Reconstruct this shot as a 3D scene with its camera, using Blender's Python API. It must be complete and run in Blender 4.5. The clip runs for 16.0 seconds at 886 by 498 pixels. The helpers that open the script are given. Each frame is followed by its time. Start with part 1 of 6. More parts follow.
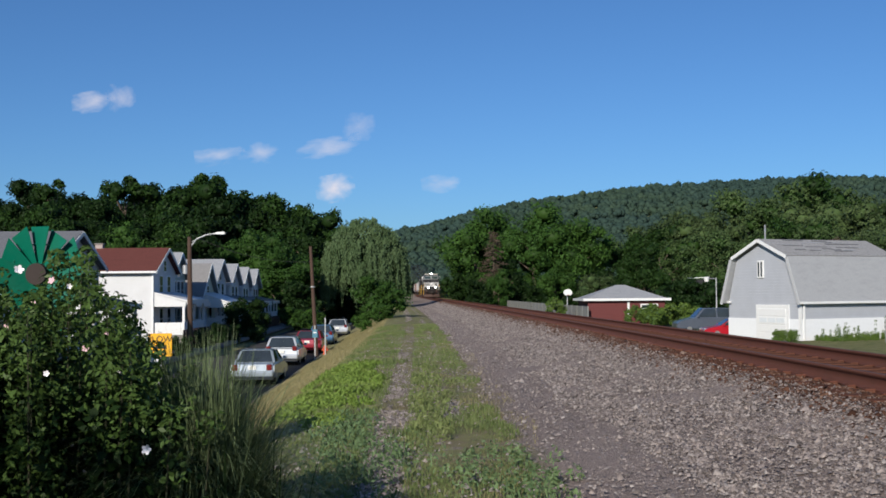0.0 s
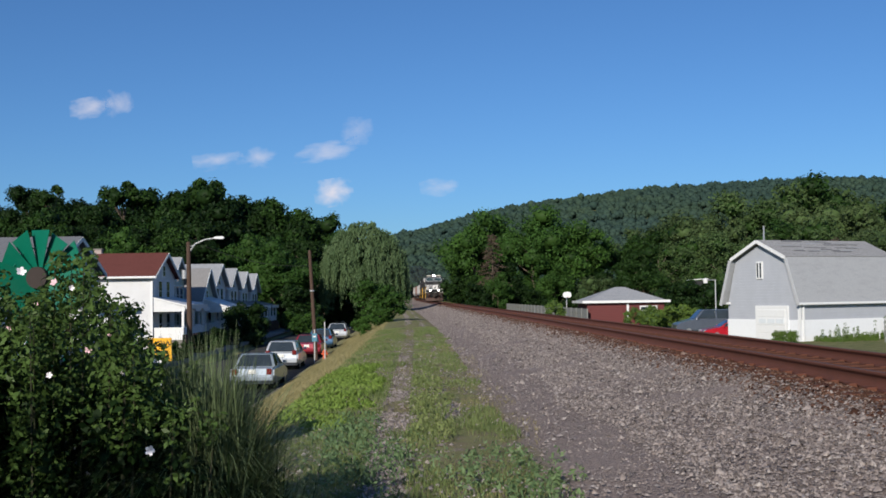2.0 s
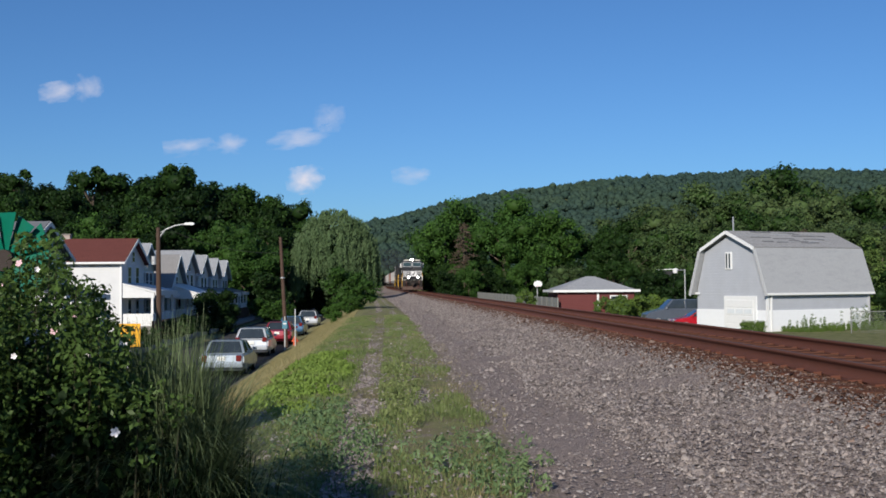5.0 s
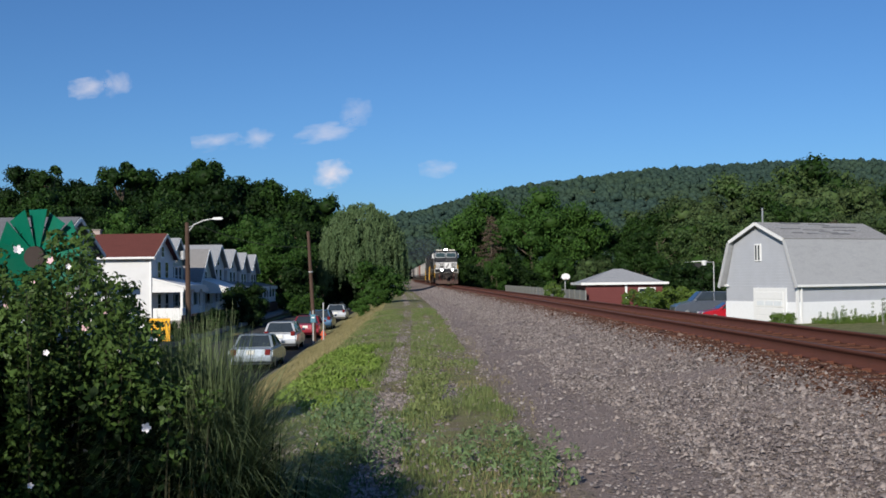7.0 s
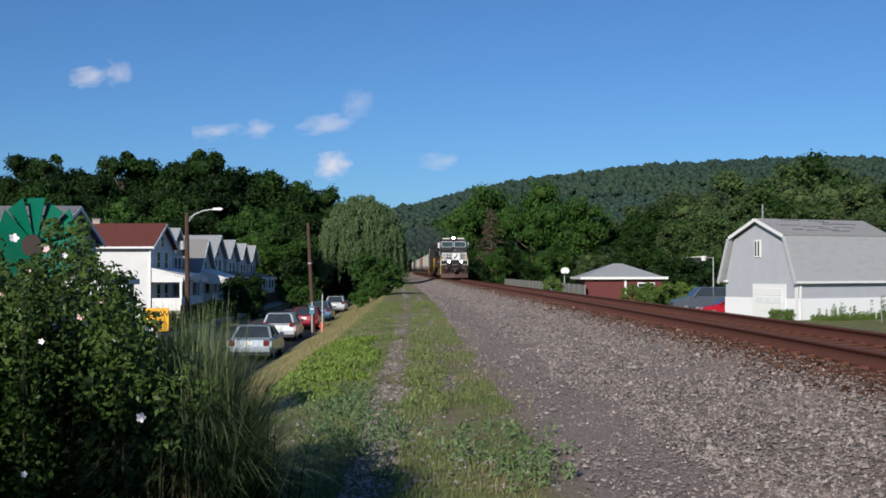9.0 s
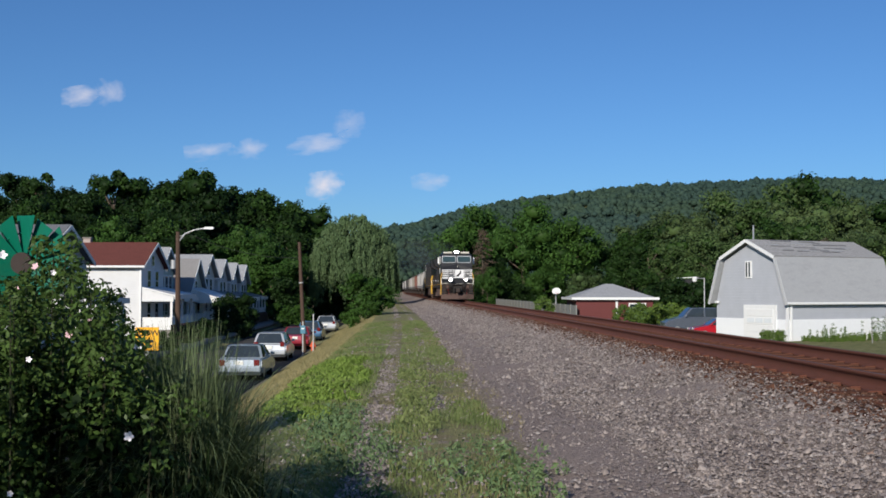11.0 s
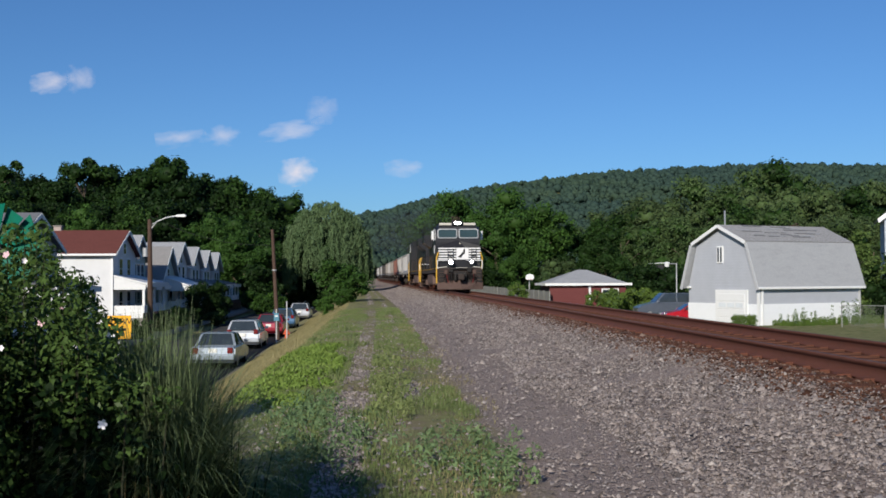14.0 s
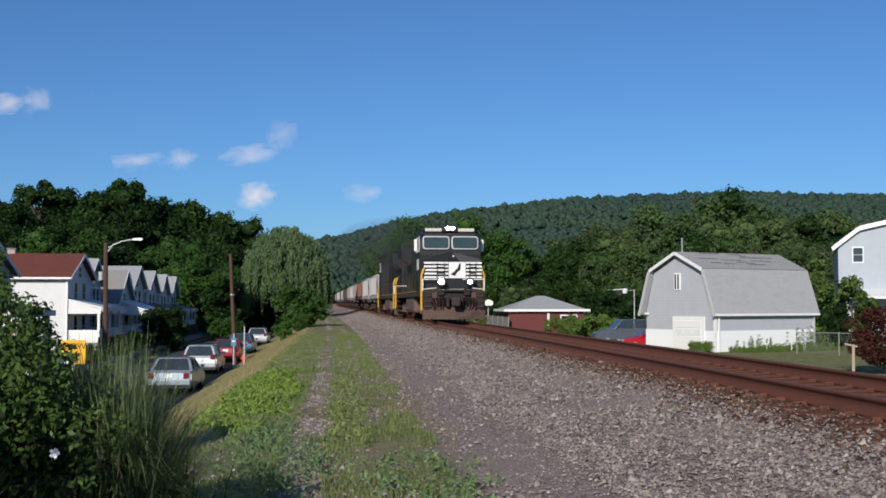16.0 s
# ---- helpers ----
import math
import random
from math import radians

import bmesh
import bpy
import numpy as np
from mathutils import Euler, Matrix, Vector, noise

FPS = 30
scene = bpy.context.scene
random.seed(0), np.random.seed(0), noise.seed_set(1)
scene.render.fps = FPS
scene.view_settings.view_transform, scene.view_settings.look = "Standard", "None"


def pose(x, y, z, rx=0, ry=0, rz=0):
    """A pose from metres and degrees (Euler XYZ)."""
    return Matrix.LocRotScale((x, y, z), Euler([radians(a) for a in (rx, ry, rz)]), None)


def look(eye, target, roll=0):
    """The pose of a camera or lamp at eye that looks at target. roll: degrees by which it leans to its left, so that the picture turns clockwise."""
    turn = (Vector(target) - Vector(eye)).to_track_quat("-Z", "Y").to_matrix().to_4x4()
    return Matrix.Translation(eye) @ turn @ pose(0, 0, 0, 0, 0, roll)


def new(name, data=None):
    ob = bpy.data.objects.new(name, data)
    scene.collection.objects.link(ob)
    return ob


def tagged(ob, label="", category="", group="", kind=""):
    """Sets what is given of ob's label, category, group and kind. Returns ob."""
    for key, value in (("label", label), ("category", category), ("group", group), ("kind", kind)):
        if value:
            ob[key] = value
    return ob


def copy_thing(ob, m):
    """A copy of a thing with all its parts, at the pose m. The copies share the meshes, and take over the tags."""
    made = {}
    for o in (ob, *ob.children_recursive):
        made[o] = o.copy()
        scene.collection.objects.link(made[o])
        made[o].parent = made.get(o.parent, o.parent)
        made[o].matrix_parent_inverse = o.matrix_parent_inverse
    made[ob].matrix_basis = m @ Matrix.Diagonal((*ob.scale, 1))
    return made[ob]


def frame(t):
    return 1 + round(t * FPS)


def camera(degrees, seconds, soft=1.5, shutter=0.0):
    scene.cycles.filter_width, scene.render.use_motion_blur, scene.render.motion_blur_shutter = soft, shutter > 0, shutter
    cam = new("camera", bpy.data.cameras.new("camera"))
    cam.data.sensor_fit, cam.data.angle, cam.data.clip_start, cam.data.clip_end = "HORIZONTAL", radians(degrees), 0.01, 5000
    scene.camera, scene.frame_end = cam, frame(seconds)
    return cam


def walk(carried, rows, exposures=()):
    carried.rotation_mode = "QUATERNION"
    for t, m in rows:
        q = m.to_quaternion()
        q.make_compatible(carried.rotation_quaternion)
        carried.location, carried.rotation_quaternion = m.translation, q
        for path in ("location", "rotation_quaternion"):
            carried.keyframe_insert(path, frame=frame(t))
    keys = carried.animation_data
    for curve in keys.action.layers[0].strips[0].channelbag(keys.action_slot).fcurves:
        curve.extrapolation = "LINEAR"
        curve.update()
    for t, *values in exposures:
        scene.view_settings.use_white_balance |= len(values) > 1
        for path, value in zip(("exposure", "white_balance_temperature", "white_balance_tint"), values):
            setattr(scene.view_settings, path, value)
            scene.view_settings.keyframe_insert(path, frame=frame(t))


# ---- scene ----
cam = camera(43.44, 16.0, soft=1.65)
PATH = [
    (0.0, pose(-0.015, -0.007, 1.634, 92.29, 0.49, -1.24)),
    (0.5, pose(-0.017, 0.018, 1.603, 92.69, 0.76, -1.81)),
    (1.0, pose(-0.032, -0.001, 1.612, 92.71, 0.72, -1.97)),
    (1.5, pose(-0.032, -0.005, 1.615, 92.66, 0.71, -1.79)),
    (2.0, pose(-0.034, -0.003, 1.612, 92.47, 0.87, -1.29)),
    (2.5, pose(-0.012, -0.003, 1.599, 92.97, 1.75, -1.18)),
    (3.0, pose(-0.021, -0.029, 1.602, 92.46, 0.79, -2.12)),
    (3.5, pose(-0.027, -0.005, 1.587, 91.94, 0.43, -2.59)),
    (6.0, pose(-0.010, -0.027, 1.597, 91.78, 0.46, -2.78)),
    (6.5, pose(-0.028, -0.019, 1.601, 91.60, 0.43, -2.04)),
    (7.0, pose(-0.014, -0.031, 1.600, 91.52, 0.73, -1.35)),
    (7.5, pose(-0.009, -0.017, 1.602, 91.42, 0.45, -0.96)),
    (8.0, pose(-0.011, -0.032, 1.602, 91.41, 0.20, -0.71)),
    (8.5, pose(-0.007, -0.020, 1.601, 91.38, 0.22, -0.26)),
    (9.0, pose(0.001, -0.020, 1.600, 91.15, 0.13, -1.37)),
    (11.5, pose(0.002, 0.015, 1.590, 92.33, 0.05, -1.90)),
    (12.0, pose(0.009, 0.024, 1.589, 92.34, 0.23, -2.20)),
    (12.5, pose(0.010, 0.026, 1.591, 92.34, 0.10, -2.62)),
    (13.0, pose(0.008, 0.014, 1.594, 92.26, 0.33, -2.79)),
    (13.5, pose(0.014, -0.015, 1.587, 91.89, 0.60, -2.97)),
    (14.0, pose(0.002, -0.016, 1.590, 91.49, 0.27, -3.17)),
    (14.5, pose(0.012, 0.035, 1.585, 91.06, 0.20, -5.38)),
    (15.0, pose(0.005, 0.013, 1.591, 91.45, -0.13, -5.02)),
    (15.5, pose(0.010, 0.019, 1.596, 92.00, 0.28, -5.22)),
    (16.0, pose(0.000, 0.000, 1.600, 92.79, -0.00, -5.28)),
]
walk(cam, PATH, exposures=[(0.0, 0.05), (16.0, 0.05)])

# ---- light ----
SUN_FROM = Vector((-0.38, -0.93, 0.44)).normalized()
world = bpy.data.worlds.new("sky")
scene.world = world
world.use_nodes = True
_n = world.node_tree.nodes
_sky = _n.new("ShaderNodeTexSky")
_sky.sky_type = "NISHITA"
_sky.sun_disc = False
_sky.sun_elevation = math.asin(SUN_FROM.z)
_sky.sun_rotation = math.atan2(SUN_FROM.x, SUN_FROM.y)
_sky.altitude = 1200
_sky.air_density, _sky.dust_density, _sky.ozone_density = 1.0, 1.4, 5.0
_tint = _n.new("ShaderNodeMix")
_tint.data_type, _tint.blend_type = "RGBA", "MULTIPLY"
_tint.inputs[0].default_value = 1.0
_tint.inputs[7].default_value = (0.70, 0.97, 1.20, 1)
world.node_tree.links.new(_sky.outputs[0], _tint.inputs[6])
world.node_tree.links.new(_tint.outputs[2], _n["Background"].inputs[0])
_n["Background"].inputs[1].default_value = 0.080
sun_data = bpy.data.lights.new("sun", "SUN")
sun_data.energy, sun_data.angle, sun_data.color = 5.0, radians(0.6), (1.0, 0.92, 0.80)
sun = new("sun", sun_data)
sun.matrix_world = look(SUN_FROM * 300, (0, 0, 0))

# ---- materials ----


class Nodes:
    """A small builder for node materials."""

    def __init__(self, name, rough=0.8, metal=0.0, spec=0.3):
        self.mat = bpy.data.materials.new(name)
        self.mat.use_nodes = True
        self.tree = self.mat.node_tree
        self.bsdf = self.tree.nodes["Principled BSDF"]
        self.bsdf.inputs["Roughness"].default_value = rough
        self.bsdf.inputs["Metallic"].default_value = metal
        self.bsdf.inputs["Specular IOR Level"].default_value = spec

    def link(self, a, b):
        self.tree.links.new(a, b)

    def coords(self, space="Object"):
        return self.tree.nodes.new("ShaderNodeTexCoord").outputs[space]

    def position(self):
        return self.tree.nodes.new("ShaderNodeNewGeometry").outputs["Position"]

    def noise(self, vec, scale, detail=4.0, rough=0.6, stretch=None):
        if stretch:
            m = self.tree.nodes.new("ShaderNodeMapping")
            m.inputs["Scale"].default_value = stretch
            self.link(vec, m.inputs[0])
            vec = m.outputs[0]
        n = self.tree.nodes.new("ShaderNodeTexNoise")
        n.inputs["Scale"].default_value, n.inputs["Detail"].default_value, n.inputs["Roughness"].default_value = scale, detail, rough
        self.link(vec, n.inputs["Vector"])
        return n.outputs["Fac"]

    def ramp(self, fac, stops):
        r = self.tree.nodes.new("ShaderNodeValToRGB")
        e = r.color_ramp.elements
        while len(e) < len(stops):
            e.new(0.5)
        for k, (at, col) in enumerate(stops):
            e[k].position = at
            e[k].color = (*col, 1) if len(col) == 3 else col
        self.link(fac, r.inputs[0])
        return r.outputs[0]

    def grey(self, fac, lo, hi):
        m = self.tree.nodes.new("ShaderNodeMapRange")
        m.inputs["From Min"].default_value, m.inputs["From Max"].default_value = lo, hi
        self.link(fac, m.inputs[0])
        return m.outputs[0]

    def mix(self, fac, a, b, how="MIX"):
        m = self.tree.nodes.new("ShaderNodeMix")
        m.data_type, m.blend_type = "RGBA", how
        for sock, val in ((m.inputs[0], fac), (m.inputs[6], a), (m.inputs[7], b)):
            if isinstance(val, (int, float)):
                sock.default_value = val
            elif isinstance(val, tuple):
                sock.default_value = (*val, 1)
            else:
                self.link(val, sock)
        return m.outputs[2]

    def math(self, how, a, b=0.0):
        m = self.tree.nodes.new("ShaderNodeMath")
        m.operation = how
        for sock, val in ((m.inputs[0], a), (m.inputs[1], b)):
            if isinstance(val, (int, float)):
                sock.default_value = val
            else:
                self.link(val, sock)
        return m.outputs[0]

    def attr(self, name):
        a = self.tree.nodes.new("ShaderNodeAttribute")
        a.attribute_name = name
        return a.outputs["Fac"]

    def island(self):
        return self.tree.nodes.new("ShaderNodeNewGeometry").outputs["Random Per Island"]

    def each(self):
        return self.tree.nodes.new("ShaderNodeObjectInfo").outputs["Random"]

    def colour(self, sock):
        self.link(sock, self.bsdf.inputs["Base Color"])
        return self

    def roughness(self, sock):
        self.link(sock, self.bsdf.inputs["Roughness"])
        return self

    def bump(self, sock, strength=0.3, distance=0.02):
        b = self.tree.nodes.new("ShaderNodeBump")
        b.inputs["Strength"].default_value, b.inputs["Distance"].default_value = strength, distance
        self.link(sock, b.inputs["Height"])
        self.link(b.outputs[0], self.bsdf.inputs["Normal"])
        return self


def painted(name, col, rough=0.6, wear=0.25, scale=3.0, metal=0.0, spec=0.3, dirt=(0.12, 0.09, 0.07)):
    """Paint with faint blotches, and dirt in patches."""
    n = Nodes(name, rough, metal, spec)
    c = n.coords()
    a = n.noise(c, scale, 6)
    b = n.noise(c, scale * 14, 3)
    base = n.mix(n.grey(b, 0.2, 0.8), tuple(v * 0.88 for v in col), tuple(min(1, v * 1.08) for v in col))
    n.colour(n.mix(n.math("MULTIPLY", n.grey(a, 0.5, 0.85), wear), base, dirt))
    n.bump(b, 0.08, 0.01)
    return n.mat


def siding(name, col, pitch=0.15, rough=0.6):
    """Lapped boards in horizontal courses."""
    n = Nodes(name, rough)
    c = n.coords()
    sep = n.tree.nodes.new("ShaderNodeSeparateXYZ")
    n.link(c, sep.inputs[0])
    saw = n.math("FRACT", n.math("DIVIDE", sep.outputs[2], pitch))
    a = n.noise(c, 1.2, 5)
    b = n.noise(c, 22, 3)
    base = n.mix(n.grey(a, 0.3, 0.75), tuple(v * 0.9 for v in col), col)
    base = n.mix(n.math("MULTIPLY", n.grey(b, 0.45, 0.9), 0.18), base, tuple(v * 0.6 for v in col))
    n.colour(base)
    n.bump(saw, 0.5, 0.012)
    return n.mat


def shingles(name, col, spread=0.25):
    n = Nodes(name, 0.9, 0, 0.15)
    c = n.coords()
    a = n.noise(c, 1.0, 5, stretch=(1, 3, 3))
    b = n.noise(c, 9, 4, stretch=(1, 2.5, 2.5))
    base = n.mix(n.grey(b, 0.3, 0.7), tuple(v * (1 - spread) for v in col), tuple(v * (1 + spread) for v in col))
    n.colour(n.mix(n.math("MULTIPLY", n.grey(a, 0.5, 0.8), 0.4), base, tuple(v * 0.6 for v in col)))
    n.bump(b, 0.5, 0.02)
    return n.mat


def foliage(name, dark, light, rough=0.55, spread=1.0):
    """Leaves: each leaf its own shade, a little light passes through."""
    n = Nodes(name, rough, 0, 0.1)
    isl = n.island()
    patch = n.noise(n.position(), 0.35 * spread, 3)
    f = n.math("ADD", n.math("MULTIPLY", isl, 0.45), n.math("MULTIPLY", n.grey(patch, 0.3, 0.7), 0.55))
    col = n.mix(f, dark, light)
    col = n.mix(n.math("MULTIPLY", n.each(), 0.35), col, tuple(v * k for v, k in zip(light, (1.08, 1.0, 0.85))))
    col = n.mix(n.math("MULTIPLY", n.math("FRACT", n.math("MULTIPLY", n.each(), 7.3)), 0.45), col, tuple(v * 0.8 for v in dark))
    n.colour(col)
    n.bsdf.inputs["Subsurface Weight"].default_value = 0.0
    tr = n.tree.nodes.new("ShaderNodeBsdfTranslucent")
    n.link(col, tr.inputs[0])
    ms = n.tree.nodes.new("ShaderNodeMixShader")
    ms.inputs[0].default_value = 0.15
    out = n.tree.nodes["Material Output"]
    n.link(n.bsdf.outputs[0], ms.inputs[1])
    n.link(tr.outputs[0], ms.inputs[2])
    n.link(ms.outputs[0], out.inputs[0])
    return n.mat


def glow(name, col, power):
    n = Nodes(name, 0.4)
    n.bsdf.inputs["Base Color"].default_value = (*col, 1)
    n.bsdf.inputs["Emission Color"].default_value = (*col, 1)
    n.bsdf.inputs["Emission Strength"].default_value = power
    return n.mat


def dark_glass(name, col=(0.02, 0.03, 0.04)):
    n = Nodes(name, 0.06, 0, 0.6)
    n.colour(n.mix(n.noise(n.coords(), 1.5, 2), tuple(v * 0.6 for v in col), tuple(v * 1.4 for v in col)))
    return n.mat


M_BARK = painted("bark", (0.11, 0.085, 0.065), 0.9, 0.5, 2.0)
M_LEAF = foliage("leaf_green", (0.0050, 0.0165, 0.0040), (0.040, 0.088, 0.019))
# Deep green of some trees; also paints the shade inside crowns and clumps.
M_LEAF_DEEP_SHADE = foliage("leaf_deep_green_and_shade", (0.0042, 0.013, 0.0038), (0.021, 0.048, 0.012))
M_LEAF_PALE = foliage("leaf_pale_green", (0.026, 0.054, 0.019), (0.090, 0.140, 0.050))
M_LEAF_HEDGE = foliage("leaf_hedge", (0.05, 0.095, 0.02), (0.15, 0.23, 0.05))
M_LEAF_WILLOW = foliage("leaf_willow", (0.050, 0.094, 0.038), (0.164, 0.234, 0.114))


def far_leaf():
    """Distant woodland: whole crowns differ in shade, leaves little. Haze is painted into the bluish greens."""
    n = Nodes("leaf_far_wood_haze", 0.8, 0, 0.05)
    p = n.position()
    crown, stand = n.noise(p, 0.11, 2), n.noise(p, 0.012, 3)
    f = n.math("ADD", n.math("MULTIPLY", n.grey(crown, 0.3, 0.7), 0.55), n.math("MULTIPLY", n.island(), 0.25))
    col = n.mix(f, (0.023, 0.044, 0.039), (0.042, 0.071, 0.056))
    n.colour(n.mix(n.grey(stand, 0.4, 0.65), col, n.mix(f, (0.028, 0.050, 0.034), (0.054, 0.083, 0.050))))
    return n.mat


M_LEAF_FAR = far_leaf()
M_LEAF_RUST = foliage("leaf_rust_red", (0.024, 0.009, 0.007), (0.085, 0.030, 0.020))
M_LEAF_BROWN = foliage("leaf_dead_brown", (0.05, 0.038, 0.03), (0.12, 0.09, 0.07))
M_WHITE = painted("white_paint", (0.68, 0.69, 0.70), 0.5, 0.08)
M_GREYPAINT = painted("grey_paint", (0.42, 0.43, 0.45), 0.5, 0.1)
M_BLACKTRIM = painted("black_trim", (0.02, 0.02, 0.022), 0.5, 0.2)
M_GLASS = dark_glass("window_glass")
M_STEEL = painted("galvanised_steel", (0.38, 0.39, 0.40), 0.45, 0.2, 2.0, 0.6)
M_WOODPOLE = painted("brown_pole_wood", (0.07, 0.043, 0.032), 0.9, 0.4, 2.5)
M_RUST = painted("rusted_steel", (0.14, 0.052, 0.034), 0.75, 0.5, 4.0, 0.3, dirt=(0.05, 0.03, 0.02))
M_RAILTOP = painted("worn_rail_head", (0.12, 0.066, 0.05), 0.7, 0.4, 3.0, 0.1)
M_KERB = painted("weathered_kerb", (0.13, 0.12, 0.095), 0.9, 0.6, 1.0)
M_TIE = painted("creosoted_tie", (0.115, 0.050, 0.033), 0.95, 0.8, 2.4, spec=0.05, dirt=(0.035, 0.02, 0.015))

# ---- mesh helpers ----


def part(name, bm, material, parent=None, label="", smooth=False):
    """One bmesh as one mesh object under its thing."""
    me = bpy.data.meshes.new(name)
    bm.to_mesh(me)
    bm.free()
    if smooth:
        for p in me.polygons:
            p.use_smooth = True
    me.materials.append(material)
    ob = new(name, me)
    if parent:
        ob.parent = parent
    if label:
        ob["label"] = label
    return ob


def thing(name, m, label, category, group="", kind=""):
    ob = new(name)
    ob.matrix_world = m
    return tagged(ob, label, category, group, kind)


def box(size, at=(0, 0, 0), rot=(0, 0, 0), bevel=0.0, bm=None):
    """A box by its full size and its middle, edges bevelled."""
    b = bm or bmesh.new()
    made = bmesh.ops.create_cube(b, size=1.0)["verts"]
    bmesh.ops.scale(b, verts=made, vec=size)
    if bevel:
        edges = list({e for v in made for e in v.link_edges})
        r = bmesh.ops.bevel(b, geom=edges, offset=bevel, segments=2, affect="EDGES", profile=0.5)
        made = list({v for f in r["faces"] for v in f.verts} | {v for v in made if v.is_valid})
    bmesh.ops.transform(b, matrix=pose(*at, *rot), verts=made)
    return b


def tube(radius, length, at=(0, 0, 0), rot=(0, 0, 0), seg=12, top=None, bm=None):
    """A cylinder or cone along its own z, standing on its base."""
    b = bm or bmesh.new()
    made = bmesh.ops.create_cone(b, cap_ends=True, segments=seg, radius1=radius, radius2=radius if top is None else top, depth=length)["verts"]
    bmesh.ops.translate(b, verts=made, vec=(0, 0, length / 2))
    bmesh.ops.transform(b, matrix=pose(*at, *rot), verts=made)
    return b


def bar(a, c, radius, seg=8, bm=None, top=None):
    """A round bar from a to c."""
    b = bm or bmesh.new()
    a, c = Vector(a), Vector(c)
    made = bmesh.ops.create_cone(b, cap_ends=True, segments=seg, radius1=radius, radius2=radius if top is None else top, depth=(c - a).length)["verts"]
    m = Matrix.Translation((a + c) / 2) @ (c - a).to_track_quat("Z", "Y").to_matrix().to_4x4()
    bmesh.ops.transform(b, matrix=m, verts=made)
    return b


def prism(outline, depth, axis="y", bm=None):
    """An outline of (a, b) pairs pushed along an axis from 0 to depth. axis y: pairs are (x, z); axis x: pairs are (y, z); axis z: (x, y)."""
    b = bm or bmesh.new()
    put = {"y": lambda p, d: (p[0], d, p[1]), "x": lambda p, d: (d, p[0], p[1]), "z": lambda p, d: (p[0], p[1], d)}[axis]
    one = [b.verts.new(put(p, 0)) for p in outline]
    two = [b.verts.new(put(p, depth)) for p in outline]
    n = len(one)
    b.faces.new(one)
    b.faces.new(two[::-1])
    for k in range(n):
        b.faces.new((one[k], two[k], two[(k + 1) % n], one[(k + 1) % n]))
    bmesh.ops.recalc_face_normals(b, faces=b.faces)
    return b


def shift(bm, x=0, y=0, z=0, rz=0):
    bmesh.ops.transform(bm, matrix=pose(x, y, z, 0, 0, rz), verts=bm.verts)
    return bm


def from_arrays(name, verts, faces, material, parent=None, smooth=False):
    """One mesh out of generated arrays; faces all have the same number of corners."""
    me = bpy.data.meshes.new(name)
    nv, (nf, k) = len(verts), faces.shape
    me.vertices.add(nv)
    me.vertices.foreach_set("co", np.asarray(verts, np.float32).ravel())
    me.loops.add(nf * k)
    me.loops.foreach_set("vertex_index", faces.astype(np.int32).ravel())
    me.polygons.add(nf)
    me.polygons.foreach_set("loop_start", np.arange(0, nf * k, k, dtype=np.int32))
    if smooth:
        me.polygons.foreach_set("use_smooth", np.ones(nf, bool))
    me.update(calc_edges=True)
    me.materials.append(material)
    ob = new(name, me)
    if parent:
        ob.parent = parent
    return ob


def softplus(v):
    return np.logaddexp(0.0, v)


def track_x(y):
    """The middle of the track across, at y: straight, then leaning off to the west."""
    return 5.57 - 0.0200 * 12 * softplus((np.asarray(y, float) - 60) / 12)


def rise(y):
    """The line dips a little, then climbs very gently."""
    return np.interp(np.asarray(y, float), [15, 55, 85, 215, 640], [0, -0.05, -0.05, 0.11, 0.55])


BED = 0.572
# ---- ground ----
LAT = np.array([-60, -15.5, -15.3, -12.7, -12.6, -12.45, -5.75, -5.6, -5.2, -1.95, -1.3, 0.2, 1.1, 2.4, 3.4, 4.2, 4.6, 4.72, 6.42, 6.52, 6.9, 8.2, 11, 15, 22, 60])
LEV = np.array([-1.4, -1.45, -1.55, -1.75, -1.8, -2.06, -2.06, -1.92, -1.82, -0.1, 0, 0.02, 0.0, 0.11, 0.30, 0.556, 0.566, 0.48, 0.48, 0.54, 0.50, 0.0, -0.5, -0.75, -1.65, -1.7])
RIDGE_AT = np.array([-1.2, -0.45, -0.2, -0.10, -0.04, -0.011, 0.032, 0.084, 0.135, 0.186, 0.263, 0.341, 0.428, 0.6, 1.2])
RIDGE_UP = np.array([0.05, 0.05, 0.02, 0.026, 0.040, 0.047, 0.060, 0.071, 0.077, 0.0835, 0.088, 0.092, 0.092, 0.09, 0.08])


def smooth01(v):
    v = np.clip(v, 0, 1)
    return v * v * (3 - 2 * v)


def ground_z(x, y):
    """The height of the ground."""
    x, y = np.asarray(x, float), np.asarray(y, float)
    lat = x - (track_x(y) - 5.55)
    z = np.interp(lat, LAT, LEV)
    z = z + np.where(y < 640, rise(np.minimum(y, 640)), 0) * smooth01((lat + 4) / 4) * smooth01((10 - lat) / 3)
    z = z + 13 * smooth01((-x - 34) / 60) * smooth01((y - 20) / 80)
    yy = np.maximum(y, 1)
    far = np.interp(x / yy, RIDGE_AT, RIDGE_UP) * 800
    return z + far * smooth01((y - 300) / 500)


def steps(*spans):
    return np.unique(np.concatenate([np.arange(a, b + 1e-6, s) for a, b, s in spans]).round(4))


